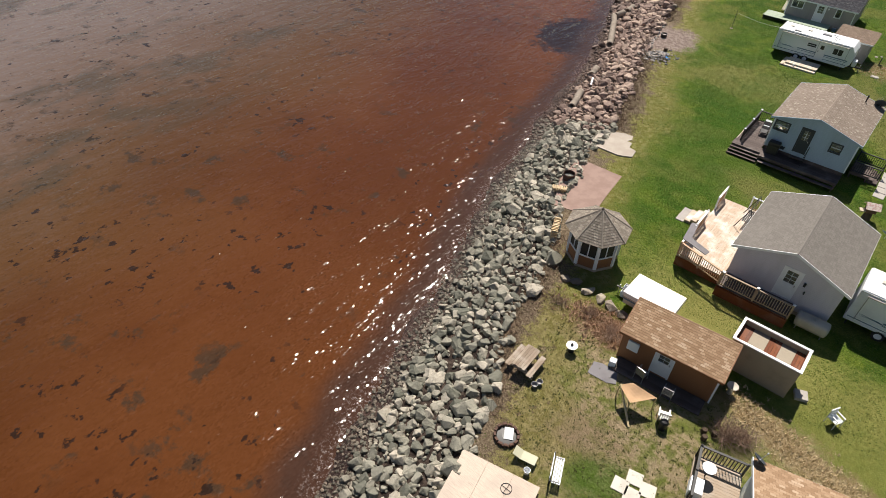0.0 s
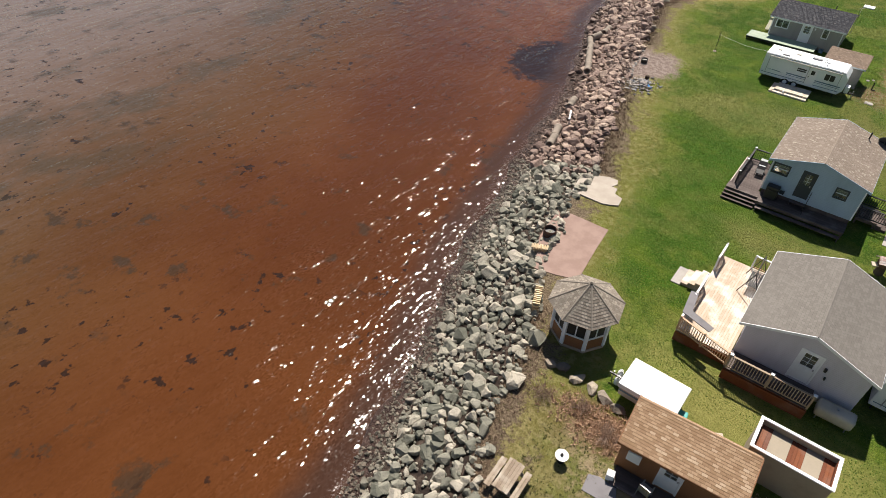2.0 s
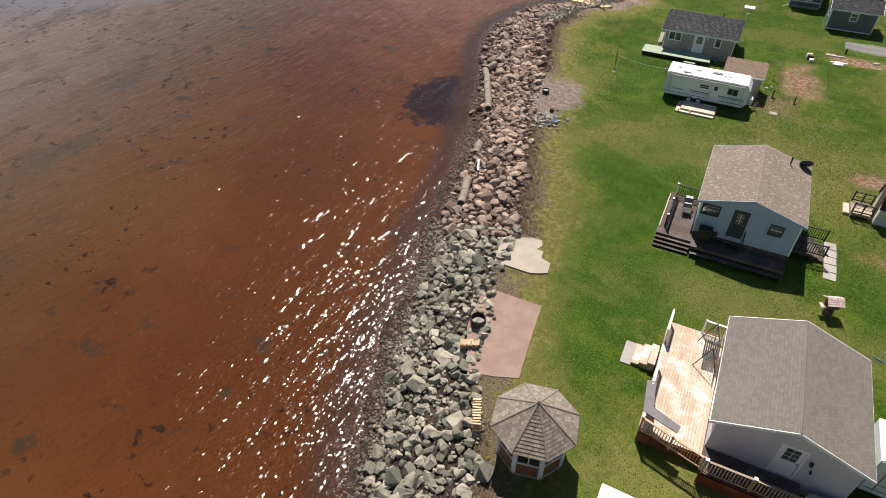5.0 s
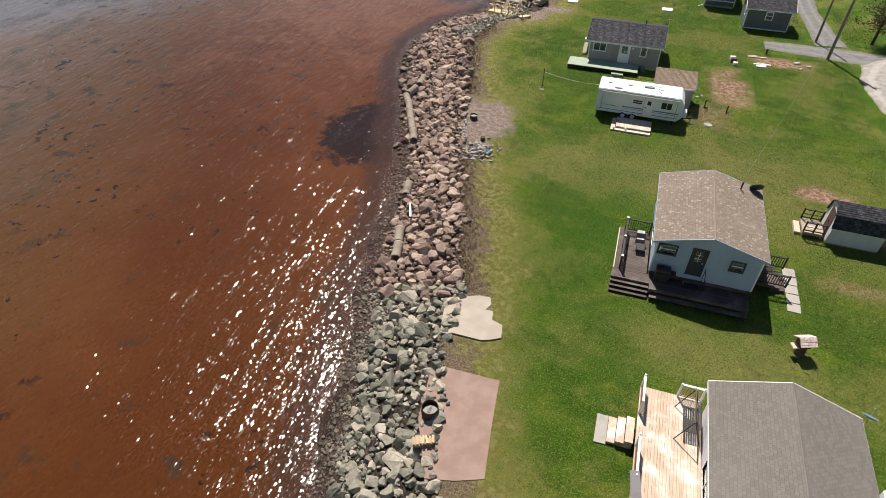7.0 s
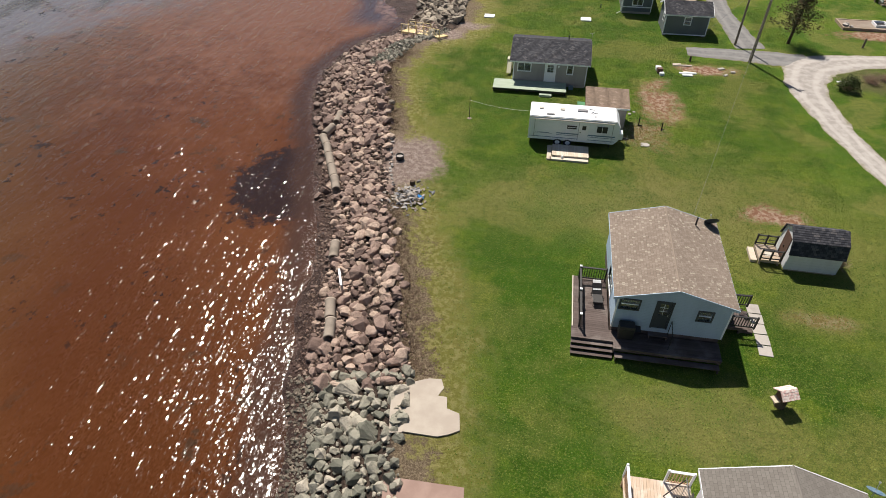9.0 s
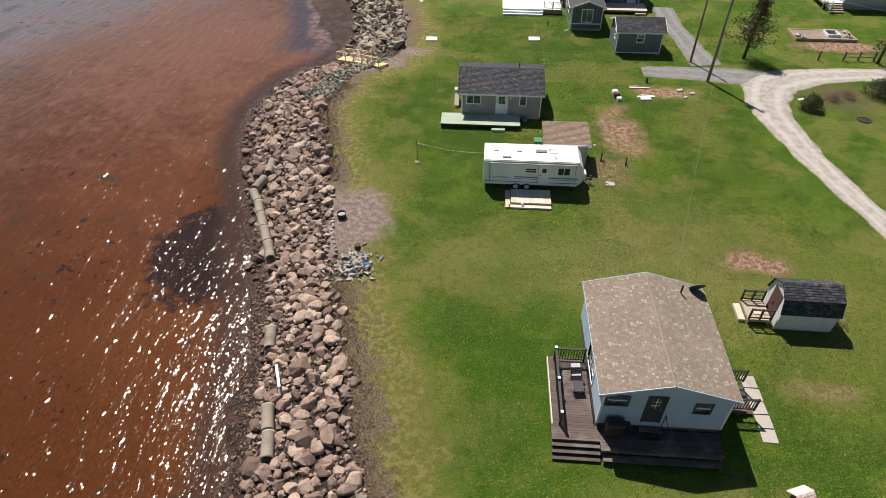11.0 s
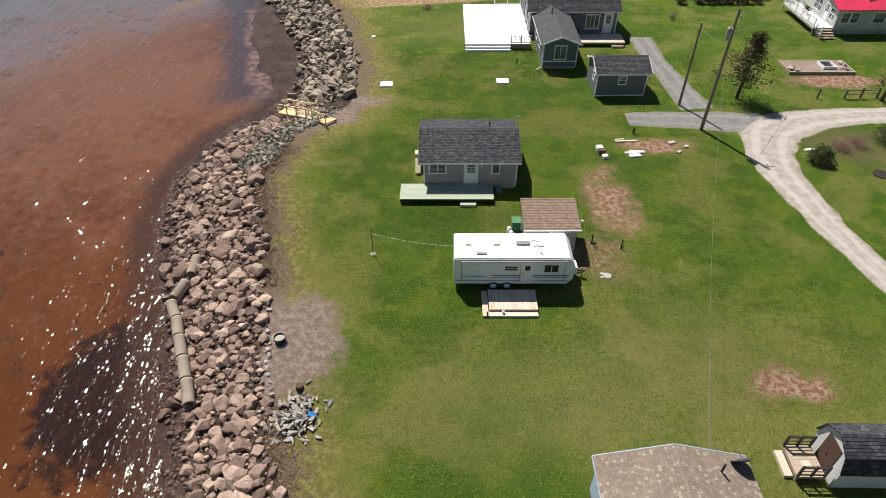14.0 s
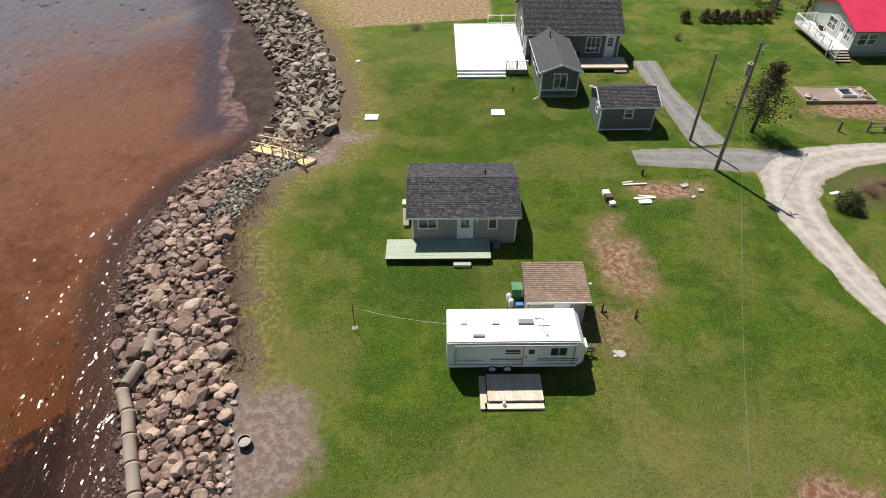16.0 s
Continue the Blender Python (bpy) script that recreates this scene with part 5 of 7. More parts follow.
th = Thing("small_deck", "small weathered grey deck with black railing", "deck", 1.9, 18.45, 0, 13)
deck(th, -1.85, 0.2, -4.6, 0.35, 0.55, OLD_WOOD, "x")
railing(th, (-1.8, 0.3), (0.15, 0.3), 0.55, BLACK)
railing(th, (-1.8, -2.2), (-1.8, 0.3), 0.55, BLACK)
th = Thing("round_table", "small round glass-topped garden table", "table", 0.75, 17.7, 0.55)
th.part("tabletop", lathe([(0.3, 0.68), (0.32, 0.7), (0.3, 0.72)], 18), STEEL)
th.part("column", rod(bmesh.new(), (0, 0, 0), (0, 0, 0.68), 0.03), BLACK)
simple("storage_box", "white plastic storage box on the deck", "box", box(-0.28, 0.28, -0.38, 0.38, 0, 0.5, 0.03), WHITE, 0.65, 16.75, 0.55, 13)

# white camper and the tank by the lilac cottage
def camper(x, y, rz, L, W=2.3, H=2.75, floor=0.5, label="", tanks=True, label_cat="travel trailer", front_slope=0.35):
    """A travel trailer along local x, its door side to local -y."""
    th = Thing("travel_trailer", label, label_cat, x, y, 0, rz)
    h, w = L / 2, W / 2
    out = [(-h, floor), (h - front_slope, floor), (h, floor + 0.45), (h - 0.02, H - 0.55), (h - 0.3, H - 0.06), (h - 0.36, H), (-h + 0.05, H), (-h, H - 0.06)]
    bm = extrude_xz(out, -w, w)
    bmesh.ops.bevel(bm, geom=[e for e in bm.edges if abs(e.verts[0].co.y) > w - 0.01 and abs(e.verts[1].co.y) > w - 0.01 and e.verts[0].co.y * e.verts[1].co.y > 0], offset=0.04, segments=2, affect="EDGES")
    th.part("body", bm, WHITE)
    th.part("roof_skin", box(-h + 0.06, h - 0.38, -w + 0.05, w - 0.05, H, H + 0.025, 0.008), WHITE_ROOF)
    for s in (-w - 0.012, w - 0.012):
        th.part("gutter", box(-h + 0.03, h - 0.3, s, s + 0.024, H - 0.1, H - 0.05), CREAM)
    f = -w
    wd = th.part("window", box(h - 1.75, h - 0.95, f - 0.02, f + 0.02, 1.6, 2.2, 0.01), BLACK)
    th.part("mullion", box(h - 1.37, h - 1.33, f - 0.03, f - 0.02, 1.6, 2.2), WHITE, wd)
    wd = th.part("window", box(-0.55, 0.2, f - 0.02, f + 0.02, 1.75, 2.08, 0.01), BLACK)
    th.part("mullion", box(-0.55, 0.2, f - 0.03, f - 0.02, 1.9, 1.94), WHITE, wd)
    d = th.part("door", box(0.42, 1.1, f - 0.025, f + 0.02, 0.72, 2.5, 0.01), WHITE_ROOF)
    th.part("window", box(0.62, 0.92, f - 0.035, f - 0.02, 1.75, 2.15, 0.006), BLACK, d)
    th.part("door_handle", box(0.47, 0.55, f - 0.05, f - 0.02, 1.45, 1.55, 0.006), BLACK, d)
    for z0, z1, u0 in ((1.22, 1.32, -1.3), (1.08, 1.12, -1.3), (0.78, 0.83, -h + 0.1)):
        th.part("stripe", box(u0, 0.4, f - 0.006, f + 0.002, z0, z1), STRIPE)
        th.part("stripe", box(1.12, h - 0.3, f - 0.006, f + 0.002, z0, z1), STRIPE)
    for k in range(3):
        th.part("stripe", extrude_xz([(-h + 0.35, 1.12 + 0.07 * k), (-h + 1.5, 1.2 + 0.02 * k), (-h + 1.9, 1.14), (-h + 1.3, 1.17 + 0.02 * k)], f - 0.006, f + 0.002), STRIPE)
    th.part("awning_roll", rod(bmesh.new(), (-h + 0.4, f - 0.07, H - 0.2), (h - 0.5, f - 0.07, H - 0.2), 0.05), CREAM)
    for u in (-h + 0.45, 0.36, h - 0.55):
        th.part("awning_arm", box(u - 0.02, u + 0.02, f - 0.05, f - 0.01, 0.75, H - 0.2), STEEL)
    for s in (-w + 0.1, w - 0.1):
        for u in (-1.0, -0.2):
            wh = th.part("wheel", rod(bmesh.new(), (u - 0.15, s - 0.1, 0.33), (u - 0.15, s + 0.1, 0.33), 0.33, seg=20), RUBBER)
            th.part("rim", rod(bmesh.new(), (u - 0.15, s - 0.115, 0.33), (u - 0.15, s + 0.115, 0.33), 0.19, seg=14), WHITE, wh)
    th.part("chassis", box(-h + 0.1, h - 0.4, -w + 0.25, w - 0.25, 0.38, floor), BLACK)
    for u, v, a, b, mt in ((-h + 0.85, 0.15, 0.16, 0.14, CREAM), (-1.0, 0.15, 0.18, 0.14, CREAM), (-h + 1.6, -0.75, 0.3, 0.08, GREYPLASTIC)):
        th.part("roof_vent", box(u - a, u + a, v - b, v + b, H + 0.02, H + 0.11, 0.03), mt)
    th.part("skylight", box(0.15, 0.95, 0.0, 0.32, H + 0.02, H + 0.13, 0.04), GREYPLASTIC, label="grey roof skylight")
    bm = rod(rod(bmesh.new(), (1.2, 0.2, H + 0.05), (1.55, -0.75, H + 0.14), 0.045), (1.05, 0.42, H + 0.12), (1.5, 0.3, H + 0.12), 0.05)
    th.part("antenna", rod(bm, (1.35, -0.1, H + 0.02), (1.35, -0.1, H + 0.2), 0.1, 0.07), WHITE_ROOF, label="white roof antenna")
    th.part("air_vent", box(1.15, 1.75, -0.1, 0.5, H + 0.02, H + 0.1, 0.03), WHITE_ROOF)
    th.part("hitch", rod_box(rod_box(bmesh.new(), (h - 0.3, 0.4, 0.46), (h + 0.95, 0, 0.46), 0.07, 0.1), (h - 0.3, -0.4, 0.46), (h + 0.95, 0, 0.46), 0.07, 0.1), BLACK)
    th.part("jack", rod(bmesh.new(), (h + 0.8, 0, 0.0), (h + 0.8, 0, 0.8), 0.035), STEEL)
    if tanks:
        th.part("tank_cover", box(h + 0.06, h + 0.42, -0.35, 0.35, 0.5, 1.15, 0.1), WHITE, label="white gas cylinder cover")
    for u in (-h + 0.25, h - 0.6):
        for s in (-w + 0.3, w - 0.3):
            th.part("stabiliser", rod(bmesh.new(), (u, s, 0), (u, s, 0.4), 0.03), BLACK)
    return th


camper(5.9, 32.95, 0, 6.0, label="white travel trailer parked beside the lilac cottage", tanks=False)
th = Thing("fuel_tank", "pale grey metal fuel tank lying beside the cottage wall", "fuel tank", 1.75, 30.05, 0, 0)
bm = box(-0.85, 0.85, -0.38, 0.38, 0.25, 0.95, 0.2)
th.part("body", bm, CREAM, smooth=True)
for u in (-0.65, 0.65):
    for v in (-0.25, 0.25):
        th.part("leg", rod(bmesh.new(), (u, v, 0), (u, v, 0.3), 0.03), STEEL)
th.part("filler_cap", lathe([(0.06, 0.94), (0.06, 1.02), (0.03, 1.04)], 10), STEEL)

# pads, fire pits and firewood by the shore
th = Thing("paved_pad", "pinkish brown packed gravel pad beside the stones", "patio", 0, 0, 0)
tagged(th.o, kind="structure")
m = Nodes("packed_gravel")
n_ = m.noise(1.2, 5)
PACKED = m.done(m.mix(m.step(n_, 0.35, 0.65), (0.26, 0.175, 0.145), (0.31, 0.215, 0.18)), 0.95, m.bump(m.noise(30, 3), 0.01, 0.6))
th.part("surface", prism([(-16.6, 36.3), (-13.0, 36.35), (-12.75, 34.0), (-12.35, 31.0), (-13.6, 30.5), (-14.9, 30.2), (-16.2, 33.0)], -0.02, 0.035), PACKED)
th = Thing("concrete_pad", "cream broken-edged concrete pad in two layers", "patio", 0, 0, 0)
m = Nodes("cream_concrete")
PADC = m.done(m.mix(m.step(m.noise(0.9, 5), 0.35, 0.7), (0.36, 0.31, 0.26), (0.43, 0.38, 0.32)), 0.9, m.bump(m.noise(20, 3), 0.008, 0.5))
th.part("base_layer", prism([(-17.3, 40.6), (-16.6, 41.4), (-15.6, 41.85), (-14.95, 41.9), (-14.75, 41.4), (-15.0, 40.8), (-14.5, 40.3), (-14.6, 38.9), (-16.9, 38.45), (-17.1, 39.4)], -0.02, 0.045), PADC)
th.part("top_layer", prism([(-16.4, 40.2), (-15.9, 40.7), (-15.2, 40.85), (-14.5, 40.85), (-14.4, 40.2), (-13.75, 40.0), (-13.6, 39.1), (-14.1, 38.8), (-14.6, 38.6), (-16.3, 38.6)], 0.0, 0.09), PADC)
th = Thing("fire_barrel", "rusty half-barrel fire pit on the pad", "fire pit", -15.75, 33.45, 0.035, 25)
th.part("barrel", lathe([(0.4, 0), (0.42, 0.03), (0.42, 0.5), (0.4, 0.52), (0.385, 0.5), (0.38, 0.08), (0.05, 0.06)], 20), RUST)
th.part("band", lathe([(0.425, 0.24), (0.44, 0.26), (0.425, 0.28)], 20), BLACK)


def firewood(x, y, rz, rows, n, length=0.4, z=0.0, label="stack of split pale firewood"):
    th = Thing("firewood_stack", label, "firewood", x, y, z, rz)
    rnd = random.Random(int(x * 7 + y))
    forms = []
    for k in range(4):
        bm = bmesh.new()
        r = 0.075
        pts = [(r * math.cos(a), r * math.sin(a)) for a in (0.2 + k * 0.3, 2.2, 4.1 + k * 0.2)]
        if k == 3:
            pts = [(r * math.cos(a), r * math.sin(a)) for a in (0.3, 1.6, 3.2, 4.6)]
        b2 = extrude_xz(pts, -length / 2, length / 2)
        forms.append(th.mesh("log", b2, SPLIT_WOOD))
    for j in range(rows):
        for k in range(n - j % 2):
            th.piece("log", forms[rnd.randint(0, 3)], ((k - n / 2 + 0.5 * (j % 2)) * 0.15, rnd.uniform(-0.03, 0.03), 0.06 + j * 0.115), rz=rnd.uniform(-0.12, 0.12))
    return th


firewood(-15.45, 31.85, 25, 3, 7, z=0.0)
firewood(-13.35, 27.9, 112, 6, 11, label="tall stack of split firewood beside the gazebo")
th = Thing("fire_drum", "black steel fire drum with grey ash", "fire pit", -21.65, 61.8, 0)
th.part("drum", lathe([(0.3, 0), (0.31, 0.02), (0.31, 0.34), (0.33, 0.36), (0.29, 0.36), (0.285, 0.2)], 20), BLACK)
th.part("ash", lathe([(0.284, 0.19), (0.28, 0.24), (0.12, 0.28), (0.02, 0.27)], 14), CONCRETE)
simple("stump", "dark sawn stump beside the gravel patch", "stump", lathe([(0.22, 0), (0.2, 0.1), (0.19, 0.3), (0.15, 0.32)], 10), BARK, -19.99, 58.66)
rnd = random.Random(5)
th = Thing("rubble_pile", "pile of broken dark concrete and plastic rubble", "rubble", -20.0, 57.0, 0)
for k in range(190):
    s = rnd.uniform(0.06, 0.2)
    bm = bmesh.new()
    for _ in range(9):
        bm.verts.new((rnd.uniform(-1, 1) * s * 1.5, rnd.uniform(-1, 1) * s * 0.7, rnd.uniform(-1, 1) * s * 0.5))
    bmesh.ops.rotate(bm, matrix=Matrix.Rotation(rnd.uniform(0, 3.1), 3, "Z"), verts=bm.verts)
    bmesh.ops.convex_hull(bm, input=bm.verts)
    u, v = rnd.gauss(0, 0.62), rnd.gauss(0, 0.75)
    bmesh.ops.translate(bm, vec=(u, v, max(0.05, 0.4 - 0.28 * math.hypot(u, v))), verts=bm.verts)
    th.part("chunk", bm, rnd.choice((GREYPLASTIC, GREYPLASTIC, MATGREY, TUBE, TUBE, BLACK, CONCRETE, CONCRETE)))
th.part("sheet", box(0.7, 1.15, -0.1, 0.2, 0.12, 0.15, 0.0, Matrix.Rotation(0.4, 4, "Y")), BLUE, label="scrap of blue plastic sheet")
for k in range(18):
    s = rnd.uniform(0.1, 0.18)
    bm = bmesh.new()
    for _ in range(14):
        bm.verts.new((rnd.gauss(0, s * 0.6), rnd.gauss(0, s * 0.6), rnd.gauss(0, s * 0.4)))
    bmesh.ops.convex_hull(bm, input=bm.verts)
    y_k = 58.2 + k * 0.42
    simple("pale_stone", "white limestone lump along the gravel edge", "stone", bm, CONCRETE, float(np.interp(y_k, [p[1] for p in INNER], [p[0] for p in INNER])) + 0.35 + rnd.uniform(-0.1, 0.1), y_k, 0.06, rnd.uniform(0, 360), "pale edging stones")

# concrete pipes set on end to end at the water's edge
for k, (ax, ay, bx2, by2) in enumerate(((-28.9, 67.3, -29.2, 65.9), (-29.2, 65.5, -28.5, 64.3), (-28.4, 64.2, -27.9, 62.9), (-27.8, 62.8, -27.2, 61.4), (-27.1, 61.3, -26.5, 59.9), (-26.4, 59.8, -25.8, 58.3),
                                        (-24.0, 52.4, -23.7, 50.9), (-22.7, 47.2, -22.3, 45.8), (-22.2, 45.7, -21.9, 44.3), (-28.9, 69.6, -28.8, 68.0))):
    d = Vector((bx2 - ax, by2 - ay, 0))
    L_ = d.length
    bm = lathe([(0.3, -L_ / 2), (0.36, -L_ / 2), (0.36, -L_ / 2 + 0.1), (0.33, -L_ / 2 + 0.14), (0.33, L_ / 2 - 0.06), (0.31, L_ / 2), (0.25, L_ / 2), (0.24, -L_ / 2)], 18)
    bmesh.ops.rotate(bm, matrix=Matrix.Rotation(math.pi / 2, 3, "Y"), verts=bm.verts)
    simple("concrete_pipe", "weathered concrete pipe section lying along the stones", "pipe", bm, TUBE, (ax + bx2) / 2, (ay + by2) / 2, -0.95, math.degrees(math.atan2(d.y, d.x)), "shore pipes", True)
simple("white_plank", "long white painted plank lying on the stones", "plank", box(-0.75, 0.75, -0.07, 0.07, -0.02, 0.03), WHITE, -22.5, 48.7, -0.35, 112)

# wooden ramp down to the water
th = Thing("beach_ramp", "fresh yellow wooden stairs and ramp over the stones", "ramp", 0, 0, 0)
for a, b, w, n in (((-22.2, 85.4, 0.25), (-24.3, 87.6, -0.35), 1.1, 9), ((-24.4, 87.7, -0.4), (-27.4, 89.6, -0.95), 1.1, 13)):
    a, b = Vector(a), Vector(b)
    d = (b - a)
    s = Vector((-d.y, d.x, 0)).normalized() * w / 2
    for sg in (-1, 1):
        th.part("stringer", rod_box(bmesh.new(), a + s * sg - Vector((0, 0, 0.1)), b + s * sg - Vector((0, 0, 0.1)), 0.05, 0.2), YELLOW_WOOD)
    for k in range(n):
        p = a.lerp(b, (k + 0.5) / n)
        bm = rod_box(bmesh.new(), p - s * 1.02, p + s * 1.02, d.length / n * (0.62 if n == 9 else 0.9), 0.04)
        th.part("tread", bm, YELLOW_WOOD)
    for sg, on in ((1, True), (-1, n == 13)):
        if on:
            for k in range(4):
                p = a.lerp(b, k / 3) + s * sg
                th.part("post", box(p.x - 0.04, p.x + 0.04, p.y - 0.04, p.y + 0.04, p.z - 0.5, p.z + 0.85), YELLOW_WOOD)
            th.part("handrail", rod_box(bmesh.new(), a + s * sg + Vector((0, 0, 0.85)), b + s * sg + Vector((0, 0, 0.85)), 0.08, 0.04), YELLOW_WOOD)

# things on the decks
th = Thing("patio_chair", "black mesh lounge chair with a white towel", "chair", -7.1, 48.4, 0.6, 5)
th.part("seat", box(-0.28, 0.28, -0.55, 0.1, 0.3, 0.34, 0.02), BLACK)
th.part("backrest", box(-0.28, 0.28, 0.05, 0.7, 0.5, 0.54, 0.02, Matrix.Rotation(0.7, 4, "X")), BLACK)
th.part("towel", box(-0.24, 0.22, 0.25, 0.85, 0.62, 0.66, 0.015, Matrix.Rotation(0.6, 4, "X")), WHITE)
for u in (-0.26, 0.26):
    th.part("side_frame", rod(rod(bmesh.new(), (u, -0.5, 0), (u, -0.45, 0.5), 0.018), (u, 0.4, 0), (u, 0.3, 0.5), 0.018), BLACK)
# added black grill shape, standing in for the dark shade below the window
th = Thing("shade_block", "added black grill-shaped block standing in for shade beside the wall", "grill", -5.7, 45.85, 0.6, 0)
th.part("cabinet", box(-0.4, 0.4, -0.25, 0.25, 0.05, 0.75, 0.03), BLACK)
th.part("lid", box(-0.42, 0.42, -0.27, 0.27, 0.76, 1.02, 0.1), BLACK)
th.part("side_shelf", box(0.42, 0.72, -0.22, 0.22, 0.72, 0.75), BLACK)
m = Nodes("peeling_pink_paint")
PINK = m.done(m.mix(m.step(m.noise(9, 4), 0.42, 0.58), (0.62, 0.4, 0.36), (0.74, 0.66, 0.6)), 0.8, m.bump(m.noise(30, 3), 0.004, 0.5))
th = Thing("bird_house", "bird house with a peeling pink roof on a stump", "bird house", 1.75, 43.15, 0, 20)
th.part("base", lathe([(0.28, 0), (0.26, 0.3), (0.22, 0.6)], 10), BARK)
th.part("box", box(-0.3, 0.3, -0.24, 0.24, 0.6, 1.1), RUST)
th.part("porch", box(-0.62, -0.3, -0.2, 0.2, 0.6, 0.66), PALE_WOOD)
for s in (-1, 1):
    th.part("roof", slope((-0.45, 0.42 * s, 0.98), (0.45, 0.42 * s, 0.98), (0.45, 0.0, 1.3), (-0.45, 0.0, 1.3), thick=0.035), PINK)

# ---- the barn-shaped shed ----
th = Thing("garden_shed", "small barn-roofed shed with pale walls and black shingles", "shed", 5.85, 54.45, 0, -1)
th.part("wall", walls(-1.5, 1.5, -1.05, 1.05, 0.12, 1.4, [("W", -0.5, 0.5, 0.15, 1.399)], t=0.09), SIDING_WHITE)
pro = [(-1.05, 1.4), (1.05, 1.4), (0.8, 2.15), (0.0, 2.62), (-0.8, 2.15)]
th.part("gable", extrude_xz(pro, -1.5, -1.41, True), SIDING_WHITE)
th.part("gable", extrude_xz(pro, 1.41, 1.5, True), SIDING_WHITE)
for s in (-1, 1):
    th.part("roof", slope((-1.6, 1.16 * s, 1.32), (1.6, 1.16 * s, 1.32), (1.6, 0.84 * s, 2.2), (-1.6, 0.84 * s, 2.2), thick=0.05), SH_DARK)
    th.part("roof", slope((-1.6, 0.86 * s, 2.17), (1.6, 0.86 * s, 2.17), (1.6, 0.0, 2.7), (-1.6, 0.0, 2.7), thick=0.05), SH_DARK)
d = th.part("door", box(-1.53, -1.49, -0.5, 0.5, 0.15, 2.05), RUST, label="dark red boarded double door")
th.part("door_handle", box(-1.57, -1.53, 0.02, 0.06, 1.0, 1.15), BLACK, d)
th.part("base", box(-1.45, 1.45, -1.0, 1.0, 0.0, 0.12), OLD_WOOD)
th = Thing("shed_porch", "small weathered porch with black metal railing", "porch", 3.6, 54.5, 0, -1)
deck(th, -0.65, 0.62, -0.75, 0.8, 0.4, OLD_WOOD, "x")
th.part("step", box(-1.05, -0.68, -0.6, 0.65, 0.0, 0.2, 0.01), PALE_WOOD)
for s in (-0.72, 0.77):
    railing(th, (-0.62, s), (0.55, s), 0.4, BLACK, h=0.75, posts=3, balusters=False)
    th.part("rail", rod_box(bmesh.new(), (-0.62, s, 0.8), (0.55, s, 0.8), 0.03, 0.03), BLACK)
th.part("mat", box(-0.2, 0.2, -0.35, 0.05, 0.4, 0.42), CREAM)
twig_bush(7.9, 54.3, 0.6, 0.8, 60)

# ---- travel trailer, its step platform and the storage shed ----
camper(-8.6, 66.95, 0, 7.0, label="long white travel trailer with blue stripes and roof vents").o.scale.z = 0.89
th = Thing("step_platform", "low pale wooden platform with steps beside the trailer", "platform", -8.75, 64.5, 0, 0)
deck(th, -1.35, 1.45, -0.6, 1.0, 0.28, PALE_WOOD, "y")
th.part("step", box(-1.5, 1.45, -0.98, -0.64, 0.0, 0.14, 0.01), PALE_WOOD)
th.part("step", box(-1.72, -1.38, -0.98, 1.0, 0.0, 0.14, 0.01), PALE_WOOD)
simple("water_jug", "small white plastic jug on the step", "jug", lathe([(0.08, 0), (0.09, 0.16), (0.03, 0.22)], 10), WHITE, -9.3, 63.75, 0.14)

th = Thing("storage_shed", "low grey storage shed with faded brown shingle roof", "shed", -5.95, 70.4, 0, 0)
th.part("wall", walls(-1.6, 1.55, -1.25, 1.25, 0.0, 2.0, [("S", -0.2, 0.7, 0.05, 1.9)]), SIDING_GREY)
th.part("door", box(-0.2, 0.7, -1.22, -1.17, 0.05, 1.9), WHITE)
th.part("roof", slope((-1.8, -1.45, 1.98), (1.75, -1.45, 1.98), (1.75, 1.45, 2.3), (-1.8, 1.45, 2.3)), SH_OLD)
th.part("fascia", box(-1.8, 1.75, -1.49, -1.455, 1.86, 1.98), WHITE)
th.part("floor", box(-1.45, 1.4, -1.1, 1.1, 0, 0.05), OLD_WOOD)
th = Thing("wheelie_bin", "green wheeled rubbish bin beside the shed", "bin", -7.95, 71.2, 0, 0)
th.part("body", extrude_xz([(-0.24, 0.05), (0.24, 0.05), (0.29, 0.95), (-0.29, 0.95)], -0.3, 0.3), GREEN)
th.part("lid", box(-0.31, 0.31, -0.34, 0.34, 0.95, 1.02, 0.02), GREEN)
simple("gas_bottle", "white gas bottle beside the shed", "gas cylinder", lathe([(0.14, 0), (0.16, 0.05), (0.16, 0.5), (0.1, 0.6), (0.04, 0.64)], 14), WHITE, -8.4, 70.95, smooth=True)
simple("gas_bottle", "white gas bottle beside the shed", "gas cylinder", lathe([(0.14, 0), (0.16, 0.05), (0.16, 0.5), (0.1, 0.6), (0.04, 0.64)], 14), WHITE, -8.3, 70.5, smooth=True)
simple("storage_tub", "bright blue plastic tub", "tub", box(-0.24, 0.24, -0.18, 0.18, 0, 0.4, 0.04), BLUE, -7.85, 70.35)
chair(-7.9, 69.75, 90, BLACK, label="black folding chair beside the shed")
for k, (px_, py_) in enumerate(((-3.1, 70.0), (-1.3, 69.5))):
    th = Thing("short_post", "short dark post with a crossbar", "post", px_, py_, 0, k * 40, "hookup posts")
    th.part("post", rod(bmesh.new(), (0, 0, 0), (0, 0, 0.75), 0.045), BLACK)
    th.part("crossbar", box(-0.04, 0.3, -0.03, 0.03, 0.02, 0.09), BLACK)
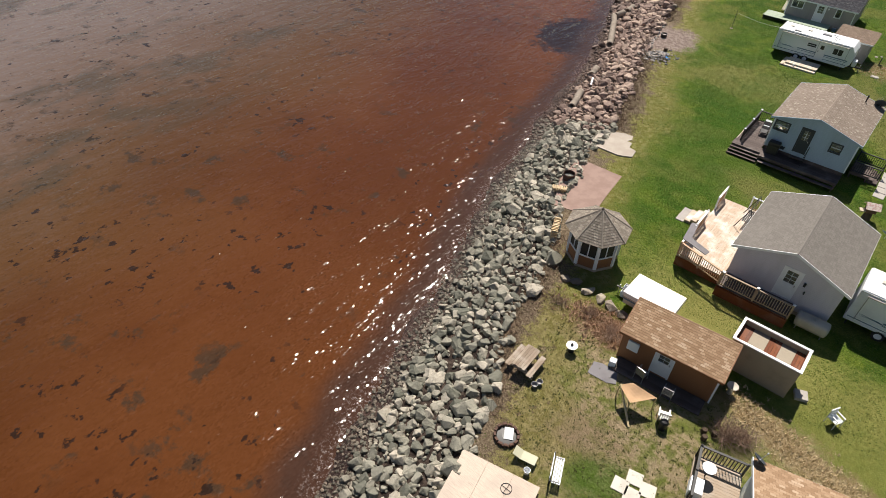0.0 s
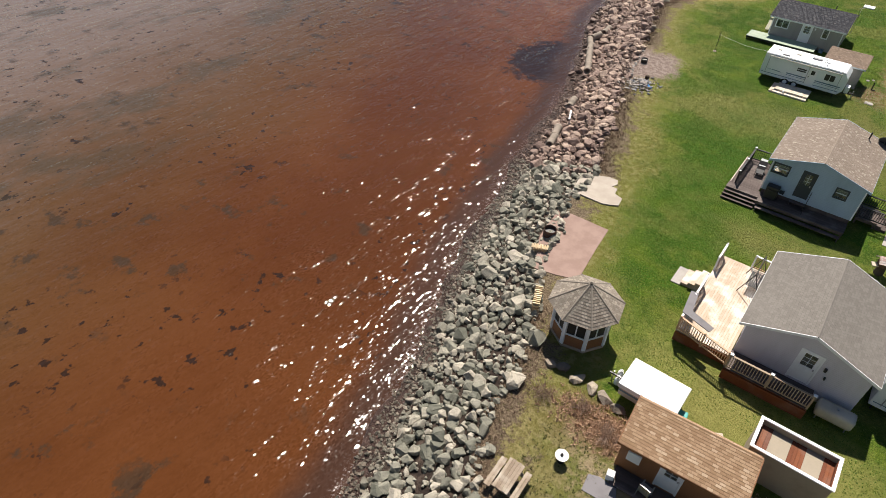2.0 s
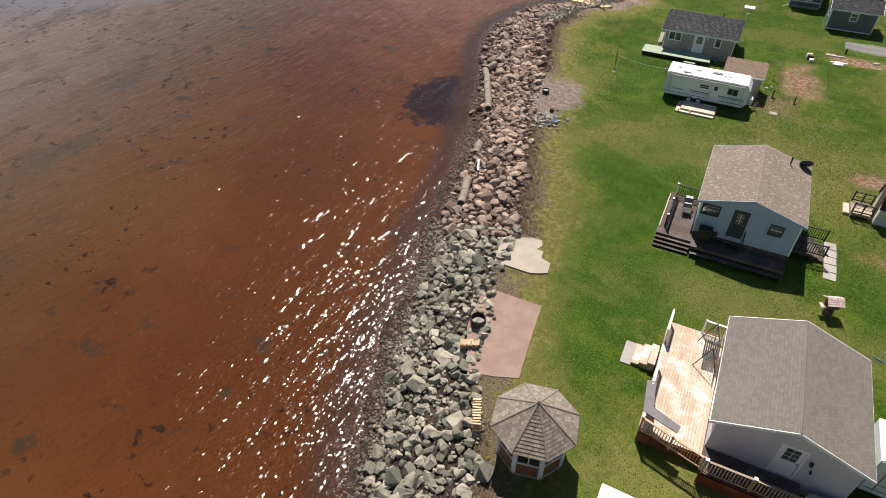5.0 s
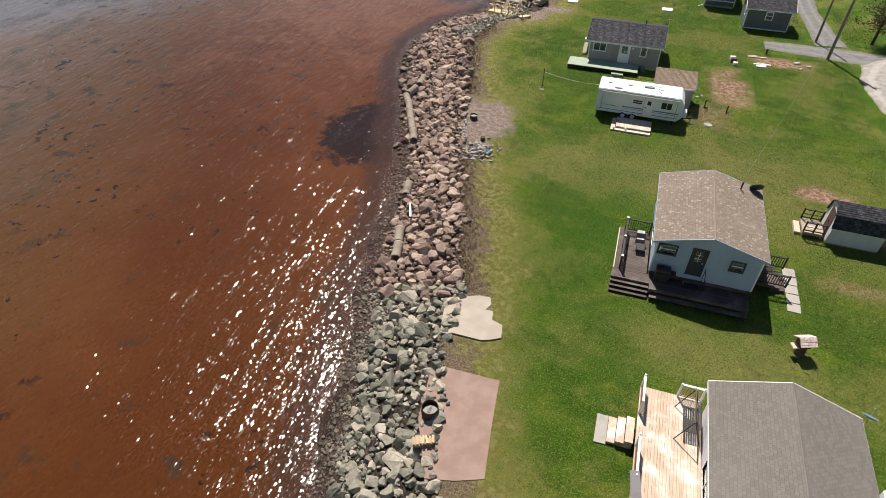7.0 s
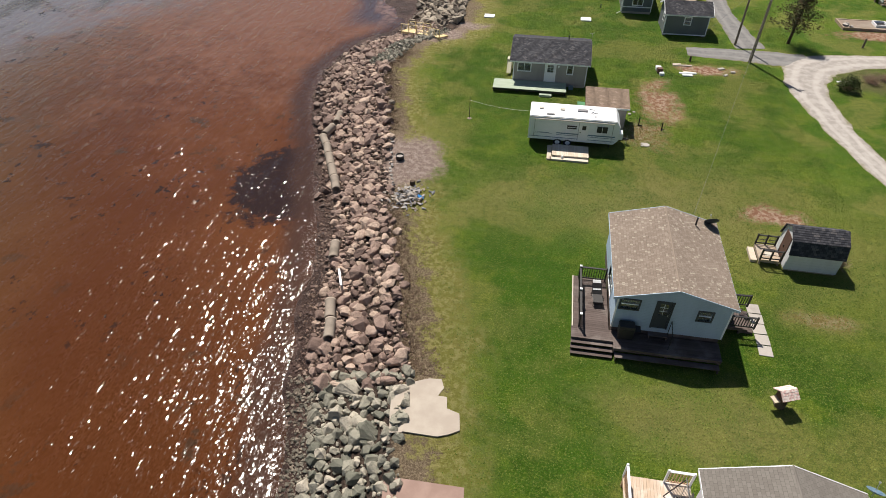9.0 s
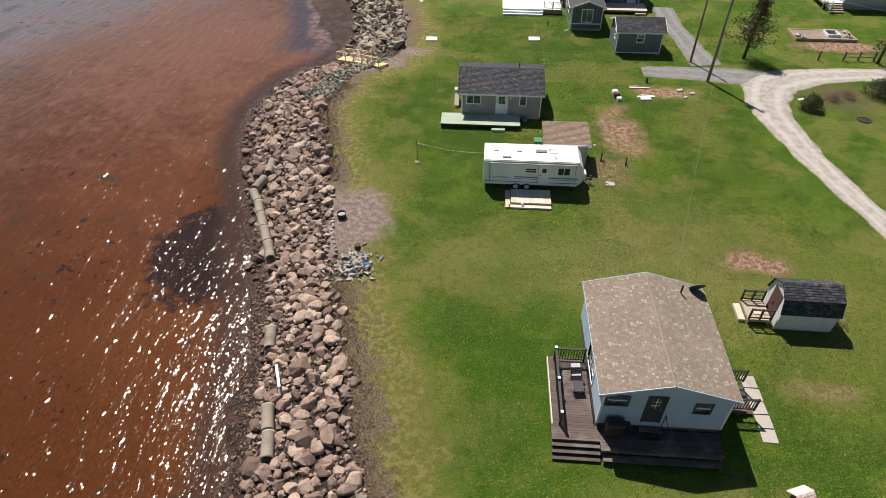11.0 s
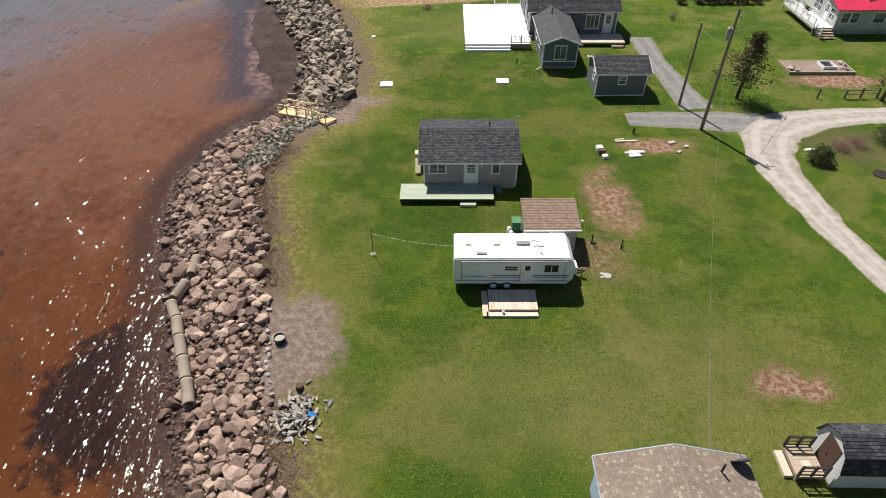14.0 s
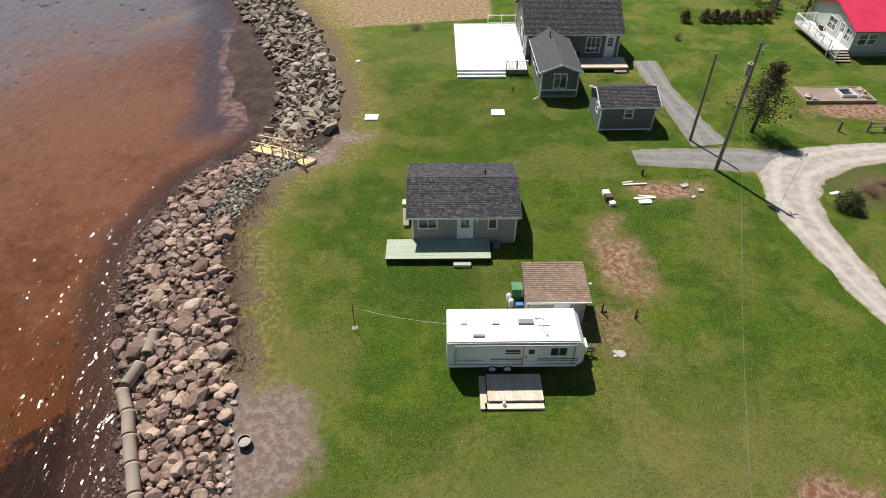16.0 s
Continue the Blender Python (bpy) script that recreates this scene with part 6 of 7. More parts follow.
for k, (px_, py_, s) in enumerate(((-2.7, 66.95, 0.27), (-3.0, 67.1, 0.13), (-3.05, 66.8, 0.11), (-3.7, 71.9, 0.15), (-3.3, 72.3, 0.12))):
    simple("flat_stone", "pale flat stone lying on bare soil", "stone", lathe([(s, 0), (s * 1.05, 0.03), (s * 0.9, 0.07)], 9), CONCRETE, px_, py_, 0, k * 40, "flat stones")
th = Thing("line_post", "thin dark clothes-line post", "post", -17.2, 68.95, 0)
th.part("post", rod(bmesh.new(), (0, 0, 0), (0.02, 0, 2.0), 0.025), BLACK)
th.part("base", lathe([(0.2, 0), (0.16, 0.05), (0.05, 0.07)], 9), TUBE)
simple("clothes_line", "thin pale clothes line from post to trailer", "line", rod(rod(rod(rod(bmesh.new(), (-17.2, 68.95, 1.7), (-15.9, 68.6, 1.62), 0.008, seg=4), (-15.9, 68.6, 1.62), (-14.6, 68.25, 1.6), 0.008, seg=4), (-14.6, 68.25, 1.6), (-13.3, 67.9, 1.7), 0.008, seg=4), (-13.3, 67.9, 1.7), (-12.05, 67.55, 1.9), 0.008, seg=4), WHITE, 0, 0)
simple("pale_stone", "lone pale stone on the dry margin", "stone", lathe([(0.3, 0), (0.33, 0.1), (0.22, 0.28), (0.08, 0.32)], 8), ROCKS["tan"][0], -24.36, 70.46)

# ---- grey cottage and its pale green deck ----
th = Thing("cottage", "grey sided cottage with charcoal shingle roof", "house", -10.85, 79.0, 0, 0)
op = [("S", -2.85, -1.75, 1.35, 2.05), ("S", -0.35, 0.5, 0.4, 2.15), ("S", 1.6, 2.05, 1.3, 2.1)]
th.part("wall", walls(-3.3, 3.35, -2.85, 2.85, 0.2, 2.3, op, gable="x", zr=3.12), SIDING_GREY)
th.part("foundation", box(-3.25, 3.3, -2.8, 2.8, -0.02, 0.2), CONCRETE)
th.part("floor", box(-3.1, 3.2, -2.65, 2.65, 0.25, 0.35), OLD_WOOD)
gable_roof(th, -3.65, 3.6, -3.05, 3.1, 2.3, 3.25, "x", SH_DARK, WHITE, rake=CAPS[SH_DARK.name])
window(th, "S", -2.85, *op[0][1:], WHITE, bars=1)
door(th, "S", -2.85, *op[1][1:], WHITE, WHITE)
window(th, "S", -2.85, *op[2][1:], WHITE, bars=0)
for u in (-3.31, 3.27):
    th.part("corner_board", box(u, u + 0.09, -2.865, -2.78, 0.2, 2.25), WHITE)
th.part("vent_pipe", rod(bmesh.new(), (1.5, 0.55, 2.9), (1.5, 0.55, 3.5), 0.05), BLACK)
th.part("wall_lamp", box(0.75, 0.85, -2.95, -2.85, 1.85, 2.0), WHITE)
th.part("antenna_mast", rod(rod(bmesh.new(), (3.62, 1.2, 1.0), (3.62, 1.2, 3.6), 0.02), (3.4, 1.2, 3.55), (3.8, 1.3, 3.6), 0.015), STEEL)
th = Thing("cottage_deck", "pale green painted deck in front of the cottage", "deck", -12.5, 75.2, 0, 0)
deck(th, -3.3, 3.3, -0.95, 0.92, 0.42, DECK_GREEN, "x", skirt=BLACK)
th.part("step", box(0.95, 2.05, -1.35, -1.0, 0.0, 0.2, 0.01), DECK_GREEN)
simple("storage_tub", "dark blue plastic tub beside the deck", "tub", box(-0.2, 0.2, -0.15, 0.15, 0, 0.35, 0.03), STRIPE, -8.75, 75.75)
th = Thing("plastic_slide", "yellow plastic play slide against the wall", "slide", -14.65, 78.6, 0, 0)
th.part("frame", box(-0.25, 0.25, 0.3, 0.9, 0.0, 1.15, 0.05), YELLOW)
th.part("chute", box(-0.2, 0.2, -0.9, 0.35, 0.5, 0.58, 0.03, Matrix.Rotation(0.62, 4, "X")), YELLOW)

# ---- slabs, debris ----
for px_, py_ in ((-18.1, 92.7), (-7.2, 93.4)):
    simple("cover_slab", "white square cover slab flush with the lawn", "slab", box(-0.58, 0.58, -0.48, 0.48, 0, 0.12, 0.02), WHITE, px_, py_, 0, 0, "lawn slabs")
for k, (px_, py_, a, b, h, rz, mt) in enumerate(((-0.4, 81.4, 0.25, 0.25, 0.3, 5, WHITE), (-0.35, 80.75, 0.25, 0.22, 0.45, 0, RUST), (-0.2, 80.2, 0.2, 0.18, 0.25, 10, WHITE),
                                                 (2.0, 82.6, 0.9, 0.08, 0.1, 4, PALE_WOOD), (1.5, 82.85, 0.4, 0.07, 0.1, 10, PALE_WOOD), (2.3, 80.9, 0.8, 0.09, 0.1, 3, WHITE), (2.2, 80.45, 0.45, 0.2, 0.12, 5, WHITE),
                                                 (2.5, 81.1, 0.6, 0.08, 0.1, -6, PALE_WOOD), (5.6, 82.4, 0.3, 0.18, 0.1, 20, CONCRETE), (6.6, 81.8, 0.2, 0.16, 0.12, 0, CONCRETE), (5.8, 81.0, 0.22, 0.12, 0.1, 40, CONCRETE))):
    simple("scrap_piece", "leftover board or block on bare soil", "scrap", box(-a, a, -b, b, 0, h, 0.012), mt, px_, py_, 0, rz, "building scraps")
simple("log_section", "short weathered post stump", "log", lathe([(0.1, 0), (0.09, 0.5), (0.07, 0.52)], 8), BARK, 2.9, 83.9)

# ---- dark slate shed ----
th = Thing("garden_shed", "dark slate shed with white trim and charcoal roof", "shed", 3.05, 92.1, 0, 1)
op = [("S", -0.25, 0.35, 1.25, 1.95), ("W", -0.9, -0.3, 1.2, 1.9)]
th.part("wall", walls(-2.25, 2.2, -1.8, 1.8, 0.12, 2.3, op, gable="x", zr=3.0), SIDING_SLATE)
gable_roof(th, -2.45, 2.55, -2.0, 2.0, 2.28, 3.1, "x", SH_DARK, WHITE)
window(th, "S", -1.8, *op[0][1:], WHITE, bars=0, rows=1)
window(th, "W", -2.25, *op[1][1:], WHITE, bars=0, rows=1)
for u in (-2.26, 2.13):
    th.part("corner_board", box(u, u + 0.09, -1.815, -1.73, 0.12, 2.25), WHITE)
th.part("base_board", box(-2.25, 2.2, -1.815, -1.78, 0.1, 0.22), WHITE)
th.part("floor", box(-2.1, 2.05, -1.65, 1.65, 0.05, 0.2), OLD_WOOD)
for u in (-2.1, 2.0):
    for v in (-1.65, 1.65):
        th.part("support_block", box(u - 0.15, u + 0.15, v - 0.15, v + 0.15, 0.0, 0.12), CONCRETE)

# ---- slate house, its wing, porch and white deck ----
th = Thing("house", "dark slate house with charcoal roof, white trim and wing", "house", 0, 103, 0, world=True)
op = [("S", 2.3, 3.6, 1.0, 2.4), ("S", 4.2, 5.0, 0.45, 2.5), ("W", 105.2, 106.4, 0.6, 2.6), ("W", 107.5, 108.9, 0.6, 2.6)]
th.part("wall", walls(-3.7, 5.5, 103.9, 112.2, 0.3, 2.85, op, gable="x", zr=5.2), SIDING_SLATE)
th.part("foundation", box(-3.6, 5.4, 104.0, 112.1, -0.02, 0.3), CONCRETE)
th.part("floor", box(-3.5, 5.3, 104.1, 112.0, 0.35, 0.45), OLD_WOOD)
gable_roof(th, -3.95, 5.8, 103.6, 112.5, 2.85, 5.4, "x", SH_DARK, WHITE, rake=CAPS[SH_DARK.name])
window(th, "S", 103.9, *op[0][1:], WHITE, bars=2)
door(th, "S", 103.9, *op[1][1:], WHITE, WHITE)
window(th, "W", -3.7, *op[2][1:], WHITE, bars=0)
window(th, "W", -3.7, *op[3][1:], WHITE, bars=0)
for u in (-3.72, 5.42):
    th.part("corner_board", box(u, u + 0.1, 103.88, 103.97, 0.3, 2.8), WHITE)
op = [("S", -2.05, -1.0, 1.0, 2.25), ("W", 98.4, 99.6, 1.1, 2.2), ("W", 100.6, 101.6, 1.1, 2.2)]
th.part("wing_wall", walls(-3.2, 0.1, 96.2, 103.9, 0.25, 2.5, op, gable="y", zr=3.1), SIDING_SLATE)
th.part("wing_base", box(-3.15, 0.05, 96.25, 103.8, -0.02, 0.25), CONCRETE)
th.part("floor", box(-3.05, -0.05, 96.35, 103.8, 0.3, 0.4), OLD_WOOD)
gable_roof(th, -3.5, 0.4, 95.95, 104.6, 2.5, 3.25, "y", SHEET_DARK, WHITE)
window(th, "S", 96.2, *op[0][1:], WHITE, bars=1)
window(th, "W", -3.2, *op[1][1:], WHITE, bars=1)
window(th, "W", -3.2, *op[2][1:], WHITE, bars=1)
for u in (-3.22, 0.02):
    th.part("corner_board", box(u, u + 0.1, 96.18, 96.27, 0.25, 2.45), WHITE)
th.part("band_board", box(-3.1, 0.0, 96.175, 96.2, 0.7, 0.82), WHITE)
th.part("vent_pipe", rod(bmesh.new(), (-1.75, 102.2, 3.0), (-1.75, 102.2, 3.75), 0.06), BLACK)
th.part("downspout", rod(rod(bmesh.new(), (-3.3, 96.1, 2.4), (-3.3, 96.1, 0.2), 0.04), (-3.3, 96.1, 0.2), (-3.8, 95.8, 0.08), 0.04), WHITE)
th = Thing("house_porch", "pale wooden porch with one step and railing", "porch", 3.2, 102.6, 0, 0)
deck(th, -2.6, 2.9, -1.1, 1.25, 0.45, PALE_WOOD, "x", skirt=OLD_WOOD)
th.part("step", box(1.5, 2.7, -1.5, -1.12, 0.0, 0.2, 0.01), OLD_WOOD)
railing(th, (-2.5, -0.2), (-2.5, 1.2), 0.45, WHITE, posts=2)
chair(1.2, 103.2, 200, BLACK, 0.45, "black metal porch chair")
th = Thing("white_deck", "large white boarded deck with wide steps", "deck", -7.2, 106.5, 0, 0)
deck(th, -3.35, 3.45, -5.6, 6.0, 0.55, WHITE_ROOF, "y", skirt=WHITE)
for k in range(2):
    th.part("step", box(-3.3, 1.3, -6.0 - 0.33 * k, -5.65 - 0.33 * k, 0.0, 0.38 - 0.18 * k, 0.008), WHITE)
railing(th, (1.4, -5.55), (3.4, -5.55), 0.55, WHITE, posts=3, h=0.85)
railing(th, (0.4, 5.95), (3.4, 5.95), 0.55, WHITE, posts=3, balusters=False)
th.part("skirt_board", box(1.35, 3.45, -5.6, -5.55, 0.05, 0.5), OLD_WOOD)
simple("garden_light", "small black garden light stake", "light", lathe([(0.1, 0), (0.07, 0.1), (0.03, 0.3), (0.09, 0.34), (0.02, 0.42)], 8), BLACK, -5.45, 97.6)

# ---- road and drives ----
def gravel(name, a, b, c):
    m = Nodes(name)
    col = m.mix(m.step(m.noise(1.4, 5), 0.35, 0.65), a, b)
    col = m.mix(m.math("MULTIPLY", m.step(m.noise(22, 3), 0.5, 0.7), 0.5), col, c)
    across = m.math("ABSOLUTE", m.math("ADD", m.attr("across"), m.math("MULTIPLY", m.math("SUBTRACT", m.noise(0.5, 3), 0.5), 0.35)))
    track = m.step(m.math("ABSOLUTE", m.math("SUBTRACT", across, 0.42)), 0.22, 0.06)
    col = m.mix(m.math("MULTIPLY", track, 0.5), col, tuple(v * 1.2 for v in b))
    col = m.mix(m.math("MULTIPLY", m.step(m.math("ADD", across, m.math("MULTIPLY", m.noise(2.5, 4), 0.5)), 1.0, 1.25), 0.8), col, (0.16, 0.15, 0.06))
    return m.done(col, 0.95, m.bump(m.noise(26, 4), 0.02, 0.7), spec=0.2)


ROADM = gravel("pale_gravel", (0.29, 0.265, 0.245), (0.38, 0.355, 0.33), (0.2, 0.175, 0.155))
DRIVEM = gravel("grey_gravel", (0.16, 0.157, 0.157), (0.21, 0.205, 0.2), (0.1, 0.1, 0.1))


def ribbon(name, pts, mat, z, label, category):
    """A strip of ground cover along a smoothed line of (x, y, width), with uneven edges."""
    p = np.array(pts, float)
    t = np.concatenate(([0], np.cumsum(np.hypot(*np.diff(p[:, :2], axis=0).T))))
    s = np.arange(0, t[-1], 0.5)
    q = np.stack([np.interp(s, t, p[:, k]) for k in range(3)], 1)
    for _ in range(6):
        q[1:-1] = (q[:-2] + 2 * q[1:-1] + q[2:]) / 4
    d = np.gradient(q[:, :2], axis=0)
    n = np.stack((-d[:, 1], d[:, 0]), 1) / np.hypot(*d.T)[:, None]
    verts, faces = [], []
    cols = 7
    for i in range(len(q)):
        for k in range(cols):
            f = -1 + 2 * k / (cols - 1)
            w = q[i, 2] / 2
            wob = 0.3 * noise.noise((q[i, 0] * 0.8, q[i, 1] * 0.8, f * 3)) + 0.12 * noise.noise((q[i, 0] * 3, q[i, 1] * 3, f * 9))
            c = q[i, :2] + n[i] * (f * w + (wob if abs(f) > 0.9 else 0))
            verts.append((c[0], c[1], -0.01 if abs(f) > 0.99 else z + 0.015 * (1 - f * f)))
    for i in range(len(q) - 1):
        for k in range(cols - 1):
            a = i * cols + k
            faces.append((a, a + 1, a + cols + 1, a + cols))
    me = bpy.data.meshes.new(name)
    me.from_pydata(verts, [], faces)
    me.polygons.foreach_set("use_smooth", np.ones(len(faces), bool))
    at = me.attributes.new("across", "FLOAT", "POINT")
    at.data.foreach_set("value", np.tile(np.linspace(-1, 1, cols), len(q)).astype(np.float32))
    me.materials.append(mat)
    return tagged(new(name, me), label, category, kind="structure")


ribbon("road", [(60, 87.0, 3), (45, 87.0, 3), (24, 87.0, 2.9), (18.5, 86.2, 3.6), (14.2, 84.4, 5.2), (12.8, 81, 4.2), (12.6, 77.8, 3.3), (13.2, 72, 2.5), (14.3, 66.5, 2.2), (15.9, 60, 2.2), (20, 46, 2.7), (26, 30, 3), (34, 0, 3), (50, -60, 3)],
       ROADM, 0.035, "pale gravel road with worn wheel tracks", "road")
ribbon("driveway", [(2.9, 86.3, 2.4), (6, 86.2, 2.9), (9.5, 86.0, 3.5), (13.2, 85.7, 4.0), (14.6, 85.6, 3.6)], DRIVEM, 0.022, "grey gravel side lane", "driveway")
ribbon("driveway", [(9.6, 88.0, 3.4), (9.0, 92.5, 2.9), (8.4, 98, 2.5), (8.3, 104.3, 2.9)], DRIVEM, 0.015, "grey gravel driveway beside the slate house", "driveway")

# ---- poles and wires ----
th = Thing("utility_pole", "tall weathered wooden utility pole with transformer", "utility pole", 8.66, 84.5, 0)
th.part("pole", rod(bmesh.new(), (0, 0, 0), (0.05, 0.05, 9.9), 0.15, 0.1, 12), POLE_WOOD)
th.part("transformer", rod(rod(bmesh.new(), (-0.24, -0.05, 7.7), (-0.24, -0.05, 8.5), 0.2, seg=14), (-0.24, -0.05, 8.5), (-0.24, -0.05, 8.62), 0.08, seg=8), CONCRETE)
th.part("insulator", rod(bmesh.new(), (0.05, 0.05, 9.85), (0.05, 0.05, 10.1), 0.05), STEEL)
th.part("crossarm", rod_box(bmesh.new(), (-0.1, 0, 9.5), (0.6, 0.15, 9.6), 0.07, 0.07), STEEL)
th.part("fuse_holder", rod(bmesh.new(), (0.45, 0.1, 9.0), (0.3, 0.1, 9.4), 0.05), STEEL)
th = Thing("utility_pole", "slender leaning wooden pole beside the lane", "utility pole", 8.07, 88.75, 0)
th.part("pole", rod(bmesh.new(), (0, 0, 0), (-0.02, 0.02, 7.3), 0.12, 0.08, 12), POLE_WOOD)


def wire(a, b, sag, r=0.012):
    a, b = Vector(a), Vector(b)
    across = (b - a).cross(Vector((0, 0, 1))).normalized()
    up = across.cross(b - a).normalized()
    bm, rings = bmesh.new(), []
    for k in range(25):
        t = k / 24
        p = a.lerp(b, t) - Vector((0, 0, sag * 4 * t * (1 - t)))
        rings.append([bm.verts.new(p + across * r * u + up * r * v) for u, v in ((1, 0), (0, 1), (-1, 0), (0, -1))])
    for lo, hi in zip(rings, rings[1:]):
        for k in range(4):
            bm.faces.new((lo[k], lo[(k + 1) % 4], hi[(k + 1) % 4], hi[k]))
    bm.faces.new(rings[0][::-1]), bm.faces.new(rings[-1])
    bmesh.ops.recalc_face_normals(bm, faces=bm.faces)
    return simple("overhead_wire", "thin overhead wire strung from the pole", "wire", bm, GREYPLASTIC, 0, 0)


wire((8.7, 84.5, 9.7), (34, 70, 9.0), 0.8)
wire((8.66, 84.4, 6.6), (-2.0, 52.97, 3.2), 1.3, 0.007)
wire((8.7, 84.5, 8.2), (31, 108, 4.2), 0.6)
wire((8.66, 84.5, 7.2), (8.07, 88.75, 6.8), 0.1)
wire((8.07, 88.75, 5.2), (2.0, 85.5, 0.02), 0.1, 0.01)


# ---- trees and shrubs ----
def sprays(bm, at, n, spread, size, rnd, flat_=0.7):
    for _ in range(n):
        c = Vector(at) + Vector((rnd.gauss(0, spread), rnd.gauss(0, spread), rnd.gauss(0, spread * flat_)))
        a = Vector((rnd.gauss(0, 1), rnd.gauss(0, 1), rnd.gauss(0, 0.6))).normalized()
        b = a.cross(Vector((rnd.gauss(0, 1), rnd.gauss(0, 1), rnd.gauss(0, 1)))).normalized()
        s = size * rnd.uniform(0.6, 1.3)
        v = [bm.verts.new(c + a * s), bm.verts.new(c + b * s * 0.35), bm.verts.new(c - a * s), bm.verts.new(c - b * s * 0.35)]
        bm.faces.new(v)


def tree(x, y, h, seed, leaves, lean=(0.0, 0.0), width=0.33, clump=26, label="", limbs=60, start=0.22):
    rnd = random.Random(seed)
    th = Thing("tree", label, "tree", x, y, 0)
    bm = bmesh.new()
    axis_ = [Vector((lean[0] * (t ** 1.3) * h, lean[1] * t * h, t * h)) for t in [k / 7 for k in range(8)]]
    for k in range(7):
        r0, r1 = 0.17 * (1 - k / 8), 0.17 * (1 - (k + 1) / 8)
        rod(bm, axis_[k], axis_[k + 1], r0, r1, 9)
    tr = th.part("trunk", bm, BARK)
    crown, brown, wood = bmesh.new(), bmesh.new(), bmesh.new()
    for k in range(limbs):
        t = start + (1 - start) * (k + rnd.random()) / limbs
        f = t * 7
        base = axis_[min(6, int(f))].lerp(axis_[min(7, int(f) + 1)], f - int(f))
        a = rnd.uniform(0, 6.28)
        reach = h * width * (1 - ((t - start) / (1 - start)) ** 1.2 * 0.85) * rnd.uniform(0.55, 1.1)
        tip = base + Vector((math.cos(a) * reach, math.sin(a) * reach, rnd.uniform(-0.05, 0.25) * reach))
        rod(wood, base, tip, 0.03, 0.008, 5)
        for j in range(4):
            p = base.lerp(tip, 0.35 + 0.22 * j)
            sprays(brown if rnd.random() < 0.6 else crown, p, clump // 4 + 3, 0.2 + 0.05 * reach, 0.12, rnd)
    th.part("limb", wood, BARK, tr)
    th.part("crown", crown, leaves)
    th.part("dead_foliage", brown, NEEDLES_BROWN)
    return th


def shrub(x, y, r, h, seed, mat, label, n=420):
    rnd = random.Random(seed)
    th = Thing("shrub", label, "shrub", x, y, 0)
    bm, tw = bmesh.new(), bmesh.new()
    for k in range(n // 14):
        a, e = rnd.uniform(0, 6.28), rnd.uniform(0.05, 1.5)
        tip = Vector((math.cos(a) * math.cos(e) * r, math.sin(a) * math.cos(e) * r, 0.15 + math.sin(e) * h * rnd.uniform(0.7, 1.0)))
        rod(tw, (0, 0, 0), tip, 0.015, 0.006, 4)
        sprays(bm, tip * rnd.uniform(0.75, 1.0), 14, r * 0.17, 0.09, rnd)
    th.part("stem", tw, TWIG)
    th.part("foliage", bm, mat)
    return th


tree(13.6, 90.0, 5.9, 4, NEEDLES, (0.05, 0.0), 0.4, 40, "wind-worn dark spruce tree with browning twigs", 70, 0.26)
tree(26.4, 89.6, 4.2, 9, NEEDLES_BROWN, (0.06, 0.0), 0.3, 5, "small nearly leafless tree beside the fence", 22, 0.3)
tree(29.2, 114.5, 5.5, 12, NEEDLES, (0.05, 0.0), 0.34, 24, "dark evergreen tree behind the red-roofed house", 50, 0.25)
for k, (px_, py_, r, h) in enumerate(((16.2, 79.6, 0.95, 1.2), (23.2, 82.4, 1.3, 1.5), (24.6, 83.2, 1.0, 1.2))):
    shrub(px_, py_, r, h, 20 + k, SHRUB, "dark green dense garden shrub", 2000)
twig_bush(18.9, 81.6, 1.1, 0.8, 130)
twig_bush(20.4, 82.2, 1.0, 0.7, 110)
twig_bush(13.3, 109.3, 0.45, 0.9, 50)
for k in range(9):
    if k != 1:
        shrub(15.7 + 1.15 * k, 114.3 + 0.05 * (k % 3), 0.62, 1.25, 40 + k, NEEDLES_BROWN, "brownish clipped hedge shrub in a row", 1100)
for k in range(5):
    shrub(26.0 + 0.9 * (k % 3), 116 + 1.2 * k, 0.8, 1.5, 70 + k, NEEDLES, "dark evergreen shrub at the lawn's end", 420)
twig_bush(-14.7, 112.3, 0.9, 0.5, 60, "brush_heap", "dark heap of cut brush on the lawn's edge")
simple("pale_stone", "lone white stone on the lawn", "stone", lathe([(0.25, 0), (0.22, 0.12), (0.1, 0.16)], 8), WHITE, -20.3, 104.0)
simple("road_sign_board", "small white board lying on the grass", "board", box(-0.4, 0.4, -0.12, 0.12, 0, 0.06), WHITE, 16.2, 81.4, 0.0, 15)
fire_ring(20.0, 77.9, 0.5, 11, RUST, "round stone fire ring in the grass", 1)

# ---- raised bed and fence ----
th = Thing("raised_bed", "low timber raised bed with stones and a black tub", "planter", 23.7, 96.2, 0, 0)
th.part("frame", walls(-3.3, 3.0, -1.35, 1.35, 0.0, 0.3, t=0.15), OLD_WOOD)
th.part("top_board", box(-3.1, 2.8, -1.18, 1.18, 0.1, 0.25), POLE_WOOD)
th.part("tub", walls(0.2, 1.5, -0.7, 0.7, 0.2, 0.5, t=0.08), WHITE)
th.part("liner", box(0.3, 1.4, -0.6, 0.6, 0.2, 0.32), BLACK)
rnd = random.Random(8)
